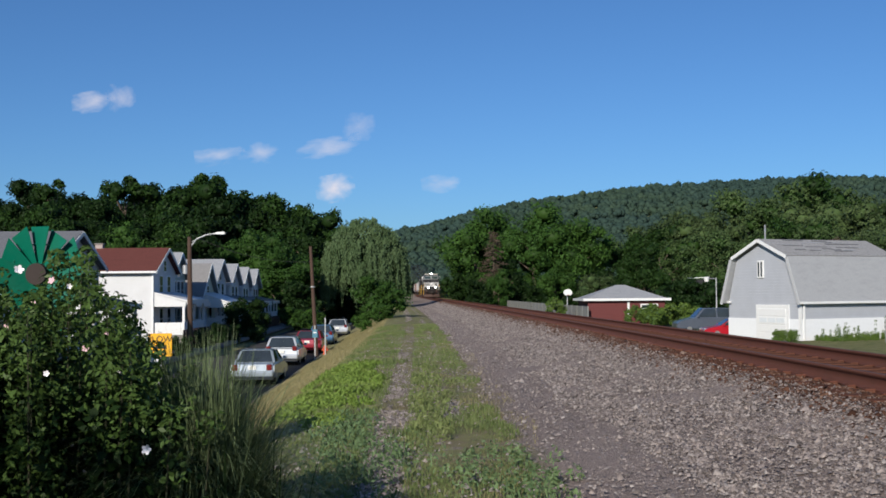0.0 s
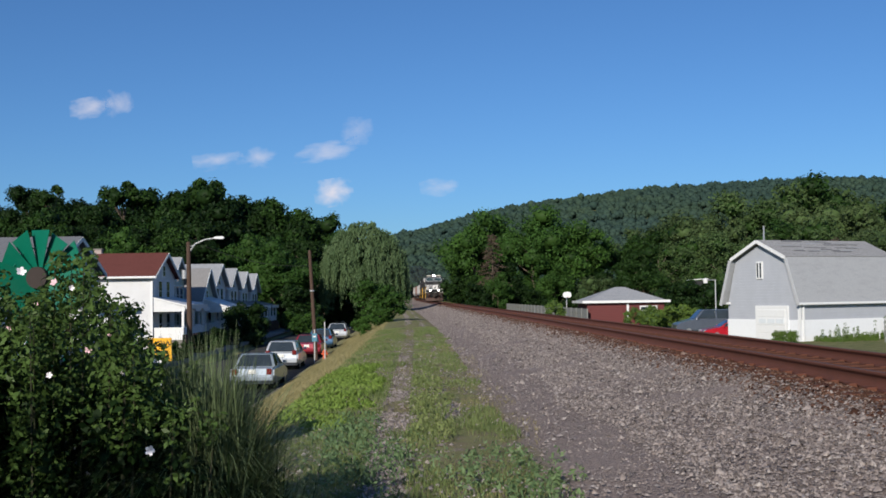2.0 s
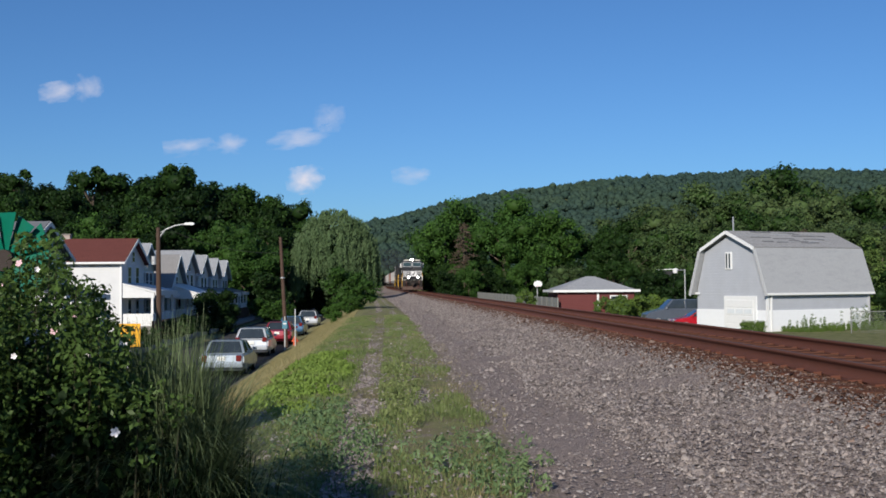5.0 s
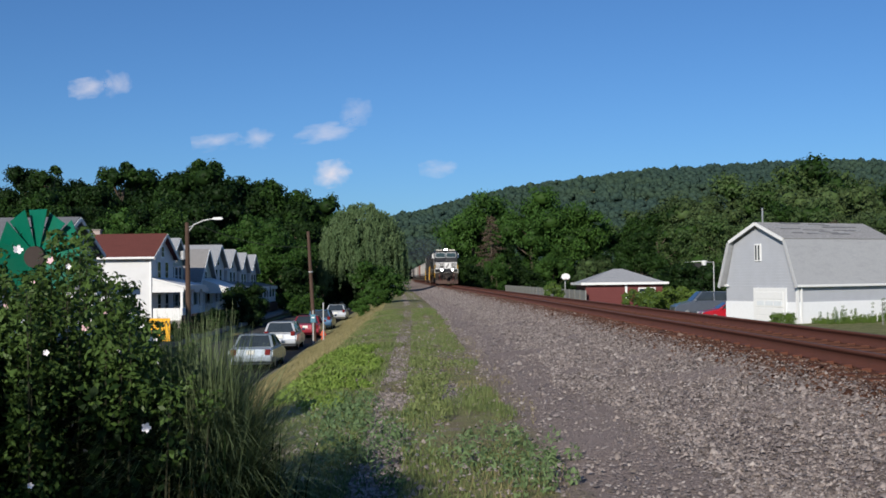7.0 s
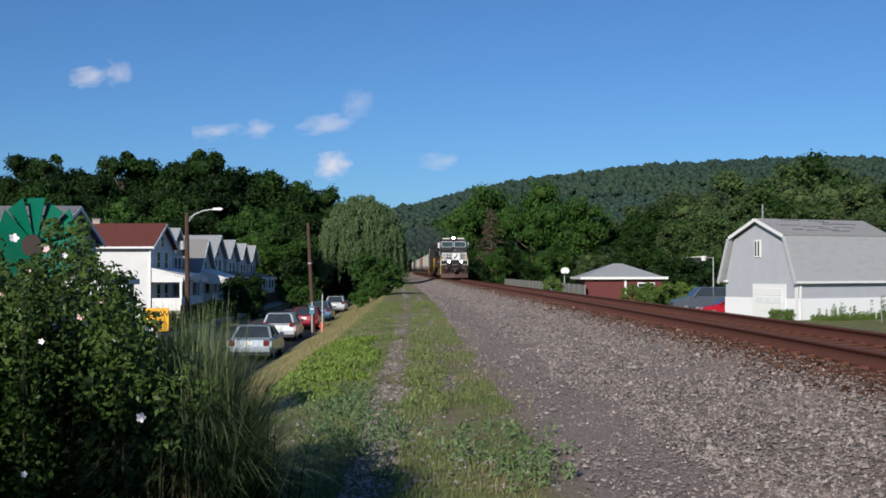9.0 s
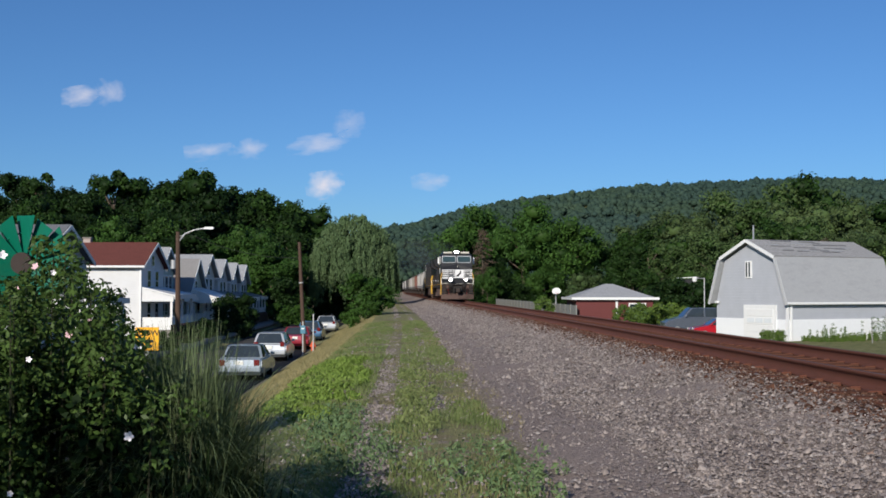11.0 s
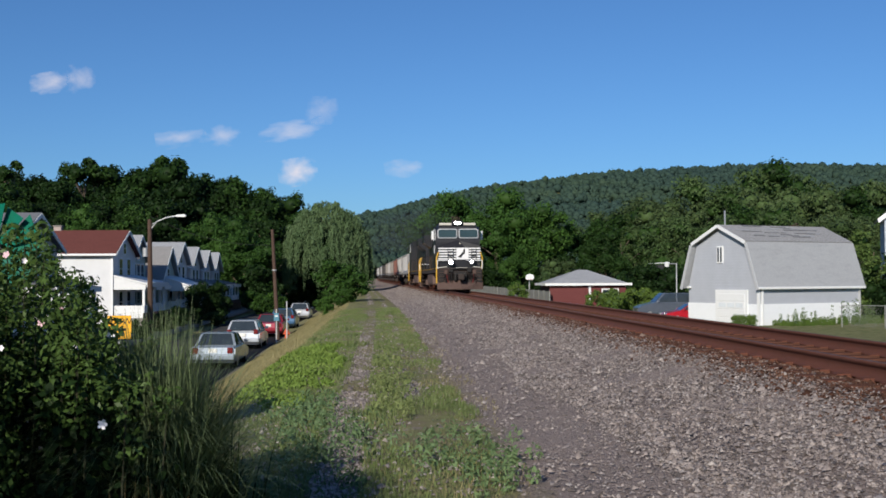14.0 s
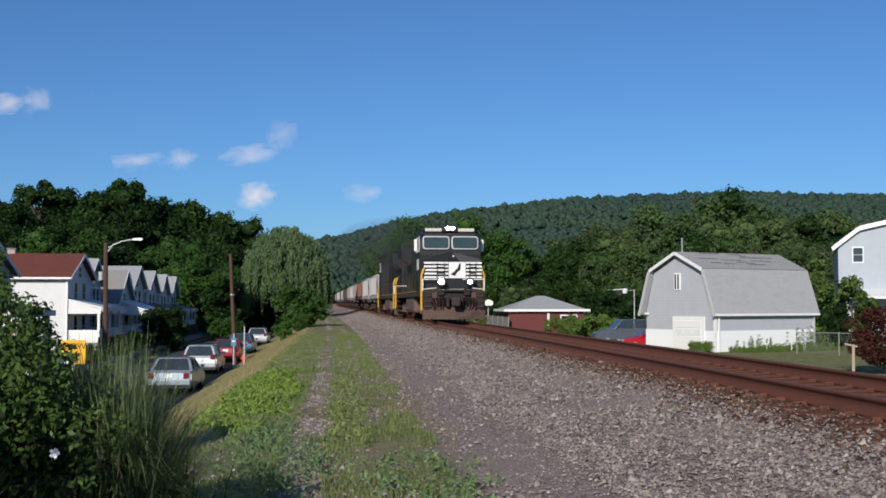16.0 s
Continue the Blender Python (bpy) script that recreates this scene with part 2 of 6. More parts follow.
GX = steps((-4000, -400, 400), (-400, -60, 20), (-60, -16, 4), (-16, -6, 1), (-6, 9, 0.25), (9, 24, 1), (24, 60, 4), (60, 400, 20), (400, 4000, 400))
GY = steps((-4000, -200, 400), (-200, -10, 20), (-10, 40, 0.5), (40, 120, 2), (120, 300, 6), (300, 1000, 25), (1000, 4000, 500))
XX, YY = np.meshgrid(GX, GY)
ZZ = ground_z(XX, YY)
_near = (np.abs(XX - 1) < 6) & (YY > 3) & (YY < 60)
_rough = np.array([[noise.noise((x * 0.9, y * 0.6, 3.0)) if k else 0.0 for x, y, k in zip(rx, ry, rk)] for rx, ry, rk in zip(XX, YY, _near)])
ZZ = ZZ + 0.05 * _rough * np.where(np.abs(XX - 5.5) < 1.7, 0, 1)
_i = np.arange(XX.size).reshape(XX.shape)
QUADS = np.stack([_i[:-1, :-1], _i[:-1, 1:], _i[1:, 1:], _i[1:, :-1]], -1).reshape(-1, 4)


def ground_material():
    n = Nodes("trackside_ground", 0.95, 0, 0.1)
    lat, p = n.attr("lat"), n.position()
    big, mid, fine = n.noise(p, 0.35, 4), n.noise(p, 2.2, 5), n.noise(p, 26, 4)
    wob = n.math("ADD", lat, n.math("MULTIPLY", n.math("SUBTRACT", mid, 0.5), 1.1))
    grass = n.mix(n.grey(mid, 0.35, 0.7), (0.18, 0.20, 0.075), (0.28, 0.265, 0.125))
    grass = n.mix(n.math("MULTIPLY", n.grey(fine, 0.4, 0.7), 0.6), grass, (0.10, 0.125, 0.04))
    dry = n.mix(n.grey(mid, 0.3, 0.7), (0.29, 0.25, 0.135), (0.19, 0.20, 0.085))
    dry = n.mix(n.math("MULTIPLY", n.grey(fine, 0.45, 0.75), 0.5), dry, (0.19, 0.16, 0.09))
    stone = n.ramp(fine, [(0.25, (0.11, 0.088, 0.077)), (0.5, (0.26, 0.212, 0.19)), (0.68, (0.35, 0.292, 0.264)), (0.8, (0.43, 0.38, 0.345))])
    stone = n.mix(n.math("MULTIPLY", n.grey(big, 0.42, 0.62), 0.5), stone, (0.19, 0.15, 0.135))
    rust = n.ramp(fine, [(0.3, (0.055, 0.025, 0.016)), (0.55, (0.135, 0.062, 0.038)), (0.8, (0.23, 0.13, 0.085))])
    lawn = n.mix(n.grey(mid, 0.3, 0.7), (0.095, 0.125, 0.04), (0.185, 0.18, 0.085))
    dirt = n.mix(n.grey(fine, 0.3, 0.7), (0.16, 0.12, 0.09), (0.26, 0.20, 0.15))
    soil = n.mix(n.grey(fine, 0.3, 0.7), (0.150, 0.115, 0.078), (0.25, 0.195, 0.135))
    grass = n.mix(n.math("MULTIPLY", n.grey(n.noise(p, 1.3, 5), 0.47, 0.62), 0.75), grass, soil)
    col = n.mix(n.grey(wob, -2.4, -1.5), dry, grass)
    bare = n.math("MULTIPLY", n.grey(mid, 0.56, 0.70), n.grey(wob, -1.6, -0.6))
    col = n.mix(bare, col, stone)
    col = n.mix(n.grey(wob, 0.75, 1.25), col, n.mix(n.grey(wob, 1.1, 2.3), dirt, stone))
    wheel = n.mix(n.grey(fine, 0.3, 0.7), (0.205, 0.165, 0.150), (0.295, 0.243, 0.222))
    lane = n.math("MULTIPLY", n.grey(wob, 0.95, 1.25), n.math("SUBTRACT", 1.0, n.grey(wob, 1.9, 2.4)))
    col = n.mix(n.math("MULTIPLY", lane, 0.85), col, wheel)
    col = n.mix(n.grey(wob, 3.85, 4.5), col, rust)
    col = n.mix(n.grey(wob, 7.9, 8.6), col, n.mix(n.grey(mid, 0.4, 0.65), lawn, dry))
    col = n.mix(n.grey(wob, -14.0, -12.4), lawn, col)
    n.colour(col)
    n.bump(n.math("ADD", fine, n.math("MULTIPLY", mid, 0.6)), 0.8, 0.05)
    return n.mat


ground = from_arrays("ground", np.stack([XX, YY, ZZ], -1).reshape(-1, 3), QUADS, ground_material(), smooth=True)
_lat = ground.data.attributes.new("lat", "FLOAT", "POINT")
_lat.data.foreach_set("value", (XX - (track_x(YY) - 5.55)).ravel().astype(np.float32))
tagged(ground, "embankment of dry grass, weeds and grey ballast gravel falling to a street", "ground", kind="structure")


def ribbon(name, lat0, lat1, y0, y1, lift, material, label, category, step=4.0, thick=0.04):
    """A strip that follows the ground's bend."""
    ys = np.arange(y0, y1 + 0.1, step)
    off = track_x(ys) - 5.55
    lev = np.interp((lat0 + lat1) / 2, LAT, LEV) + lift
    rows = []
    for lat, dz in ((lat0, -thick), (lat0, 0), (lat1, 0), (lat1, -thick)):
        rows.append(np.stack([off + lat, ys, np.full_like(ys, lev + dz)], -1))
    v = np.stack(rows, 1)
    idx = np.arange(len(ys) * 4).reshape(-1, 4)
    f = [np.stack([idx[:-1, k], idx[:-1, k + 1], idx[1:, k + 1], idx[1:, k]], -1) for k in range(3)]
    ob = from_arrays(name, v.reshape(-1, 3), np.concatenate(f), material)
    return tagged(ob, label, category, kind="structure")


def asphalt():
    n = Nodes("street_asphalt", 0.9, 0, 0.2)
    p = n.position()
    a, b = n.noise(p, 0.5, 5), n.noise(p, 40, 3)
    c = n.mix(n.grey(a, 0.35, 0.7), (0.042, 0.042, 0.044), (0.066, 0.064, 0.064))
    n.colour(n.mix(n.math("MULTIPLY", n.grey(b, 0.4, 0.7), 0.4), c, (0.04, 0.039, 0.038)))
    n.bump(b, 0.3, 0.01)
    return n.mat


def concrete():
    n = Nodes("pale_concrete", 0.9, 0, 0.2)
    p = n.position()
    a, b = n.noise(p, 0.8, 5), n.noise(p, 30, 3)
    c = n.mix(n.grey(a, 0.35, 0.7), (0.22, 0.208, 0.195), (0.15, 0.142, 0.135))
    n.colour(n.mix(n.math("MULTIPLY", n.grey(b, 0.4, 0.7), 0.3), c, (0.12, 0.115, 0.11)))
    return n.mat


M_CONCRETE = concrete()
ribbon("road", -12.45, -5.72, -40, 330, 0.045, asphalt(), "worn grey asphalt street below the railway bank", "road")
ribbon("pavement", -14.6, -12.45, -40, 330, 0.13, M_CONCRETE, "grey concrete pavement in front of the houses", "pavement", thick=0.2)
ribbon("kerb", -5.72, -5.60, -40, 330, 0.0, M_KERB, "dark weathered kerb at the foot of the grass bank", "kerb", thick=0.2)

# ---- trees ----


def unit(n, rng):
    v = rng.normal(size=(n, 3))
    return v / np.linalg.norm(v, axis=1, keepdims=True)


def leaf_cloud(centres, radii, per, size, rng, flat=0.75, droop=0.0, long=1.6, firm=0.9):
    """Leaf blades on and in many lumps. Returns vertices and quads: each blade a bent rhombus."""
    n = len(centres) * per
    which = np.repeat(np.arange(len(centres)), per)
    d = unit(n, rng)
    rad = radii[which] * rng.uniform(0.62, 1.08, n) ** 0.6
    pos = centres[which] + d * rad[:, None] * np.array([1, 1, flat])
    nor = d * firm + unit(n, rng) * 0.7 + np.array([0, 0, 0.35])
    nor /= np.linalg.norm(nor, axis=1, keepdims=True)
    t = np.cross(nor, unit(n, rng))
    t[:, 2] -= droop
    t /= np.linalg.norm(t, axis=1, keepdims=True) + 1e-9
    s = np.cross(nor, t)
    w = size * rng.uniform(0.6, 1.3, n)[:, None]
    v = np.stack([pos - t * w * long * 0.5, pos + s * w * 0.42 + nor * w * 0.1, pos + t * w * long * 0.5, pos - s * w * 0.42 + nor * w * 0.1], 1)
    return v.reshape(-1, 3), np.arange(n * 4).reshape(-1, 4)


def lumps(height, spread, base, count, rng, pointed=0.0):
    """Lumps of a crown: middles and radii, with an uneven outline."""
    c = []
    while len(c) < count:
        p = rng.uniform(-1, 1, 3)
        lim = 1 - pointed * max(0, (p[2] + 1) / 2)
        if p[0] ** 2 + p[1] ** 2 < lim ** 2 * (1 - 0.75 * abs(p[2]) ** 2.2) and (p ** 2).sum() > 0.12:
            c.append(p)
    c = np.array(c)
    mid, half = (height + base) / 2, (height - base) / 2
    r = spread * rng.uniform(0.20, 0.40, count)
    pos = c * np.array([spread * 0.80, spread * 0.80, half * 0.86]) + np.array([0, 0, mid])
    return pos, r


def wood(name, height, spread, base, lumps_at, rng, parent):
    """Tapered trunk with limbs that reach into the crown."""
    b = bmesh.new()
    r0 = height * 0.022
    top = Vector((rng.normal() * 0.2, rng.normal() * 0.2, height * 0.75))
    bar((0, 0, -0.3), (top.x * 0.4, top.y * 0.4, height * 0.4), r0, 9, b, r0 * 0.7)
    bar((top.x * 0.4, top.y * 0.4, height * 0.4), top, r0 * 0.7, 8, b, r0 * 0.25)
    for k in range(0, len(lumps_at), max(1, len(lumps_at) // 9)):
        p = Vector(lumps_at[k])
        z0 = min(max(base * 0.8, p.z - height * 0.2), height * 0.65)
        bar((top.x * 0.4, top.y * 0.4, z0), p, r0 * 0.32, 6, b, r0 * 0.1)
    return part("trunk", b, M_BARK, parent)


def core(pos, r, flat, rng, shrink=0.72):
    """Inner mass of a crown: small rough solids inside the lumps, mostly coloured darker to paint the shade there."""
    ico = bmesh.new()
    bmesh.ops.create_icosphere(ico, subdivisions=1, radius=1)
    bv = np.array([v.co for v in ico.verts])
    bf = np.array([[v.index for v in f.verts] for f in ico.faces])
    ico.free()
    v = (bv[None] * (r * shrink)[:, None, None] * np.array([1, 1, flat])) * rng.uniform(0.8, 1.15, (len(r), len(bv), 1)) + pos[:, None]
    f = bf[None] + (np.arange(len(r)) * len(bv))[:, None, None]
    return v.reshape(-1, 3), f.reshape(-1, 3)


def clumps(pos, r, per, rng, flat, axis_z):
    """Smaller clumps over the upper and outer side of each lobe of a crown."""
    which = np.repeat(np.arange(len(pos)), per)
    out = pos - np.array([0, 0, axis_z])
    out /= np.linalg.norm(out, axis=1, keepdims=True) + 1e-6
    d = unit(len(which), rng) + out[which] * 0.25 + np.array([0, 0, 0.10])
    d /= np.linalg.norm(d, axis=1, keepdims=True)
    at = pos[which] + d * (r[which] * rng.uniform(0.55, 1.02, len(which)))[:, None] * np.array([1, 1, flat])
    return at, r[which] * rng.uniform(0.24, 0.46, len(which))


def tree_kind(name, label, height, spread, base, leaf, size=0.30, count=22, per=13, seed=1, pointed=0.0, flat=0.8, category="tree", trunk=True, small=30, inner=None):
    """A broad-leaved tree, built at the origin: trunk with limbs, and a crown of lobes, clumps and leaf blades."""
    rng = np.random.default_rng(seed)
    t = thing(name, pose(0, 0, 0), label, category)
    pos, r = lumps(height, spread, base, count, rng, pointed)
    if trunk:
        wood(name, height, spread, base, pos, rng, t)
    cp, cr = clumps(pos, r, small, rng, flat, (height + base) * 0.45)
    v, f = leaf_cloud(cp, cr, per, size * 0.86, rng, 0.8, firm=1.5)
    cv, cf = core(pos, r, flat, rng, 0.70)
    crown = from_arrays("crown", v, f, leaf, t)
    # Default core colour is darker: shade painted in between the leaves.
    from_arrays("inner_crown", cv, cf, inner or M_LEAF_DEEP_SHADE, crown)
    return t


def put(ob, x, y, s=1.0, turn=0.0, label="", sink=0.15):
    """Moves a copy of a tree to its place; s scales the meshes of that copy."""
    o = copy_thing(ob, pose(x, y, float(ground_z(x, y)) - sink, 0, 0, turn))
    o.scale = (s, s, s)
    if label:
        o["label"] = label
    return o


M_LEAF_BRIGHT = foliage("leaf_bright_green", (0.012, 0.035, 0.008), (0.068, 0.150, 0.030))
M_LEAF_OLIVE = foliage("leaf_olive_green", (0.026, 0.048, 0.020), (0.082, 0.122, 0.048))
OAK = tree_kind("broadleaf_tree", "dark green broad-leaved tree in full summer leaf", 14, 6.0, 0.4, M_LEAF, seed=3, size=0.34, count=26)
ELM = tree_kind("broadleaf_tree", "tall dark green tree with an uneven crown", 15, 5.0, 0.6, M_LEAF_DEEP_SHADE, seed=5, pointed=0.25, size=0.33, count=24)
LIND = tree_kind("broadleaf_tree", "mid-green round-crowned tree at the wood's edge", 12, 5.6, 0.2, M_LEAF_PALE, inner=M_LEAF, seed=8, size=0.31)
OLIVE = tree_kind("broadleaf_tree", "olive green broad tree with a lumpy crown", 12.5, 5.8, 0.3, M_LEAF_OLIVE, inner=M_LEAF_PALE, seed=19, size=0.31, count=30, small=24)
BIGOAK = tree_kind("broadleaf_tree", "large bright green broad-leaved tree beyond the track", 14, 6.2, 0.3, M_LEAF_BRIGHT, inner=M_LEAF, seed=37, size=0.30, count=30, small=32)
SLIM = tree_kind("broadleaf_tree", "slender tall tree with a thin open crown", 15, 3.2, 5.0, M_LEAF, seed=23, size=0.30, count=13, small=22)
SHRUB = tree_kind("shrub", "dense green shrub with small leaves", 2.6, 1.5, 0.05, M_LEAF_DEEP_SHADE, seed=11, size=0.12, count=16, small=20, per=12, category="shrub", trunk=False)
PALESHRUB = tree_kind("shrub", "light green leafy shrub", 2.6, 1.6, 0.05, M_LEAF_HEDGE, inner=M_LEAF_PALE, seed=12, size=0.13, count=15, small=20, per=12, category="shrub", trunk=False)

# big trees across the track
for x, y, s, turn, kind in ((10.2, 196, 1.22, 20, BIGOAK), (15.0, 200, 1.22, 140, BIGOAK), (20.0, 192, 1.32, 60, BIGOAK), (25.0, 196, 1.28, 200, BIGOAK), (28.0, 190, 1.12, 300, BIGOAK), (10.5, 218, 1.0, 80, OAK), (22, 178, 0.6, 10, BIGOAK), (13, 182, 0.5, 100, BIGOAK), (29, 176, 0.5, 220, OAK), (17, 180, 0.45, 220, BIGOAK), (11.9, 166, 0.42, 60, BIGOAK), (9.3, 186, 0.42, 20, OAK)):
    put(kind, x, y, s, turn)
# wood to the east, a rising row of crowns
_r = random.Random(4)
for k in range(42):
    dx = 0.165 + 0.40 * (k / 41) + _r.uniform(-0.01, 0.01)
    row = k % 3
    y = (165, 200, 240)[row] + _r.uniform(-10, 10)
    top = float(np.interp(dx, [0.15, 0.17, 0.187, 0.2, 0.232, 0.277, 0.324, 0.369, 0.398, 0.43, 0.457, 0.49, 0.6], [0.024, 0.034, 0.050, 0.063, 0.072, 0.084, 0.095, 0.100, 0.096, 0.090, 0.083, 0.079, 0.076])) * (0.66, 0.85, 1.0)[row] * _r.uniform(0.93, 1.04)
    need = 1.6 + top * y - float(ground_z(dx * y, y))
    kind, tall = ((LIND, 11.6), (OLIVE, 12.1), (OAK, 13.6), (OLIVE, 12.1), (LIND, 11.6))[_r.randrange(5)]
    put(kind, dx * y, y, need / tall, _r.uniform(0, 360))
# wooded slope to the west
for k in range(50):
    dx = -0.055 - 0.42 * (k / 49) + _r.uniform(-0.012, 0.012)
    row = k % 4
    y = (128, 150, 175, 205)[row] + _r.uniform(-8, 8)
    if row == 0 and dx > -0.10:
        y += 40
    top = float(np.interp(dx, [-0.45, -0.37, -0.30, -0.25, -0.19, -0.135, -0.097, -0.07, -0.05], [0.109, 0.107, 0.109, 0.104, 0.109, 0.092, 0.083, 0.068, 0.045])) * (0.55, 0.72, 0.88, 1.0)[row] * _r.uniform(0.9, 1.03)
    x = dx * y
    need = 1.6 + top * y - float(ground_z(x, y))
    kind, tall = ((OAK, 13.6), (ELM, 14.4), (ELM, 14.4), (BIGOAK, 13.6), (ELM, 14.4), (ELM, 14.4), (OAK, 13.6))[_r.randrange(7)]
    put(kind, x, y, max(0.35, need / (0.95 * tall)), _r.uniform(0, 360))

# the wood steps down towards the willow
for dx, y, top, kind, tall in ((-0.130, 178, 0.088, ELM, 14.4), (-0.116, 172, 0.081, OAK, 13.6), (-0.102, 180, 0.076, ELM, 14.4), (-0.089, 174, 0.069, OAK, 13.6), (-0.076, 182, 0.063, ELM, 14.4)):
    put(kind, dx * y, y, (1.6 + top * y - float(ground_z(dx * y, y))) / (0.96 * tall), 70 * y)
# a few slim trees stand out over the western wood
for dx, y, top in ((-0.262, 190, 0.116), (-0.253, 192, 0.112), (-0.193, 186, 0.117), (-0.183, 190, 0.116), (-0.062, 170, 0.072), (-0.325, 190, 0.112)):
    put(SLIM, dx * y, y, (1.6 + top * y - float(ground_z(dx * y, y))) / 14.6, 40 * y)

# undergrowth along the foot of the woods
for k in range(46):
    east = k < 30
    dx = (0.035 + 0.5 * k / 29) if east else (-0.02 - 0.33 * (k - 30) / 15)
    y = (174 if east else 132) + _r.uniform(-14, 14)
    put(SHRUB, dx * y, y, _r.uniform(1.1, 2.1), _r.uniform(0, 360), "rank green undergrowth at the edge of the wood")

# far wooded ridge
def far_wood(count, name):
    rng = np.random.default_rng(21)
    d = rng.uniform(-0.16, 0.66, count)
    y = 330 + 520 * rng.uniform(0, 1, count) ** 1.1
    x = d * y
    r = rng.uniform(1.1, 2.5, count) * (0.75 + y / 1500)
    heads = np.array([noise.noise((a / 8.5, b / 12.0, 2.0)) for a, b in zip(x, y)])
    pos = np.stack([x, y, ground_z(x, y) + 6.0 + 3.6 * heads + rng.normal(size=count) * 0.4], -1)
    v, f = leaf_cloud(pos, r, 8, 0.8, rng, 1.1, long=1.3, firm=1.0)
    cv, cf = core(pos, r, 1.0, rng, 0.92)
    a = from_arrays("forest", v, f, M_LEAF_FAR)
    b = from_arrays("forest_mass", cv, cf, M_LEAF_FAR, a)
    return tagged(a, "distant hillside covered with summer woodland", "forest", kind="stuff")


far_wood(23000, "forest")


def willow(x, y):
    """A weeping willow: domed crown, curtains of hanging shoots."""
    rng = np.random.default_rng(33)
    t = thing("weeping_willow", pose(x, y, float(ground_z(x, y)) - 0.1), "large pale green weeping willow with hanging curtains of leaves", "tree")
    h, s = 12.9, 5.4
    b = bmesh.new()
    bar((0, 0, -0.2), (0.3, 0, 4.0), 0.5, 10, b, 0.38)
    heads = []
    for k in range(26):
        a, q = rng.uniform(0, 2 * math.pi), rng.uniform(0.15, 1) ** 0.6
        heads.append((s * 0.82 * q * math.cos(a), s * 0.82 * q * math.sin(a), h - 1.0 - 4.0 * q ** 2.2 + rng.normal() * 0.3))
        if k % 2:
            part("limb", bar((0.3, 0, 3.6), heads[-1], 0.14, 6, None, 0.04), M_BARK, t)
    part("trunk", b, M_BARK, t)
    heads = np.array(heads)
    k = 140
    a, q = rng.uniform(0, 2 * math.pi, k), rng.uniform(0, 1, k) ** 0.5
    dome = np.stack([s * 0.93 * q * np.cos(a), s * 0.93 * q * np.sin(a), h - 0.7 - 4.2 * q ** 2.4 + rng.normal(size=k) * 0.3], -1)
    v1, f1 = leaf_cloud(dome, rng.uniform(0.4, 0.8, k), 60, 0.17, rng, 0.8, 1.2, 2.4)
    vs, fs, base = [v1], [f1], len(v1)
    n, nb = 2300, 210
    bundle = rng.integers(0, nb, n)
    a = rng.uniform(0, 2 * math.pi, nb)[bundle] + rng.normal(size=n) * 0.035
    q = np.clip(rng.uniform(0.25, 1.05, nb)[bundle] ** 0.5 + rng.normal(size=n) * 0.03, 0.2, 1.06)
    sx, sy = s * q * np.cos(a), s * q * np.sin(a)
    z0 = h - 0.9 - 4.3 * q ** 2.4 + rng.normal(size=n) * 0.3
    drop = np.clip(rng.uniform(2.0, 6.4, nb)[bundle] + rng.normal(size=n) * 0.7, 1, 8.5) * (0.5 + 0.5 * q)
    m = 26
    u = rng.uniform(0, 1, (n, m))
    px = (sx[:, None] * (1 + 0.05 * u) + rng.normal(size=(n, m)) * 0.06)
    py = (sy[:, None] * (1 + 0.05 * u) + rng.normal(size=(n, m)) * 0.06)
    pz = np.maximum(z0[:, None] - drop[:, None] * u, 1.6 + rng.uniform(0, 1.2, (n, 1)))
    p = np.stack([px, py, pz], -1).reshape(-1, 3)
    side = unit(len(p), rng) * np.array([1, 1, 0.15])
    ln = rng.uniform(0.22, 0.42, len(p))[:, None]
    down = np.array([0, 0, -1.0]) + rng.normal(size=(len(p), 3)) * 0.2
    w = 0.055
    quad = np.stack([p, p + down * ln * 0.5 + side * w, p + down * ln, p + down * ln * 0.5 - side * w], 1).reshape(-1, 3)
    vs.append(quad)
    fs.append(np.arange(len(quad)).reshape(-1, 4) + base)
    crown = from_arrays("crown", np.concatenate(vs), np.concatenate(fs), M_LEAF_WILLOW, t)
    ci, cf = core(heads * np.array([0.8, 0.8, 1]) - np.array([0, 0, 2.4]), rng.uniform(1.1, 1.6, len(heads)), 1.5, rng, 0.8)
    # Dark core colour paints the shade behind the hanging shoots.
    inner = from_arrays("inner_crown", ci, cf, M_LEAF_DEEP_SHADE, crown)
    return t


willow(-6.6, 137)
CRESTSHRUB = tree_kind("shrub", "green bush at the crest of the bank", 2.6, 1.5, 0.05, M_LEAF_BRIGHT, inner=M_LEAF, seed=17, size=0.11, count=18, small=22, per=12, category="shrub", trunk=False)
put(CRESTSHRUB, -2.70, 80, 1.36, 0, "olive green bush at the crest of the bank", 0.1)
put(CRESTSHRUB, -2.5, 78, 0.5, 120, "olive green bush at the crest of the bank")
put(CRESTSHRUB, -3.7, 77, 0.62, 200, "olive green bush at the crest of the bank")

# ---- railway ----


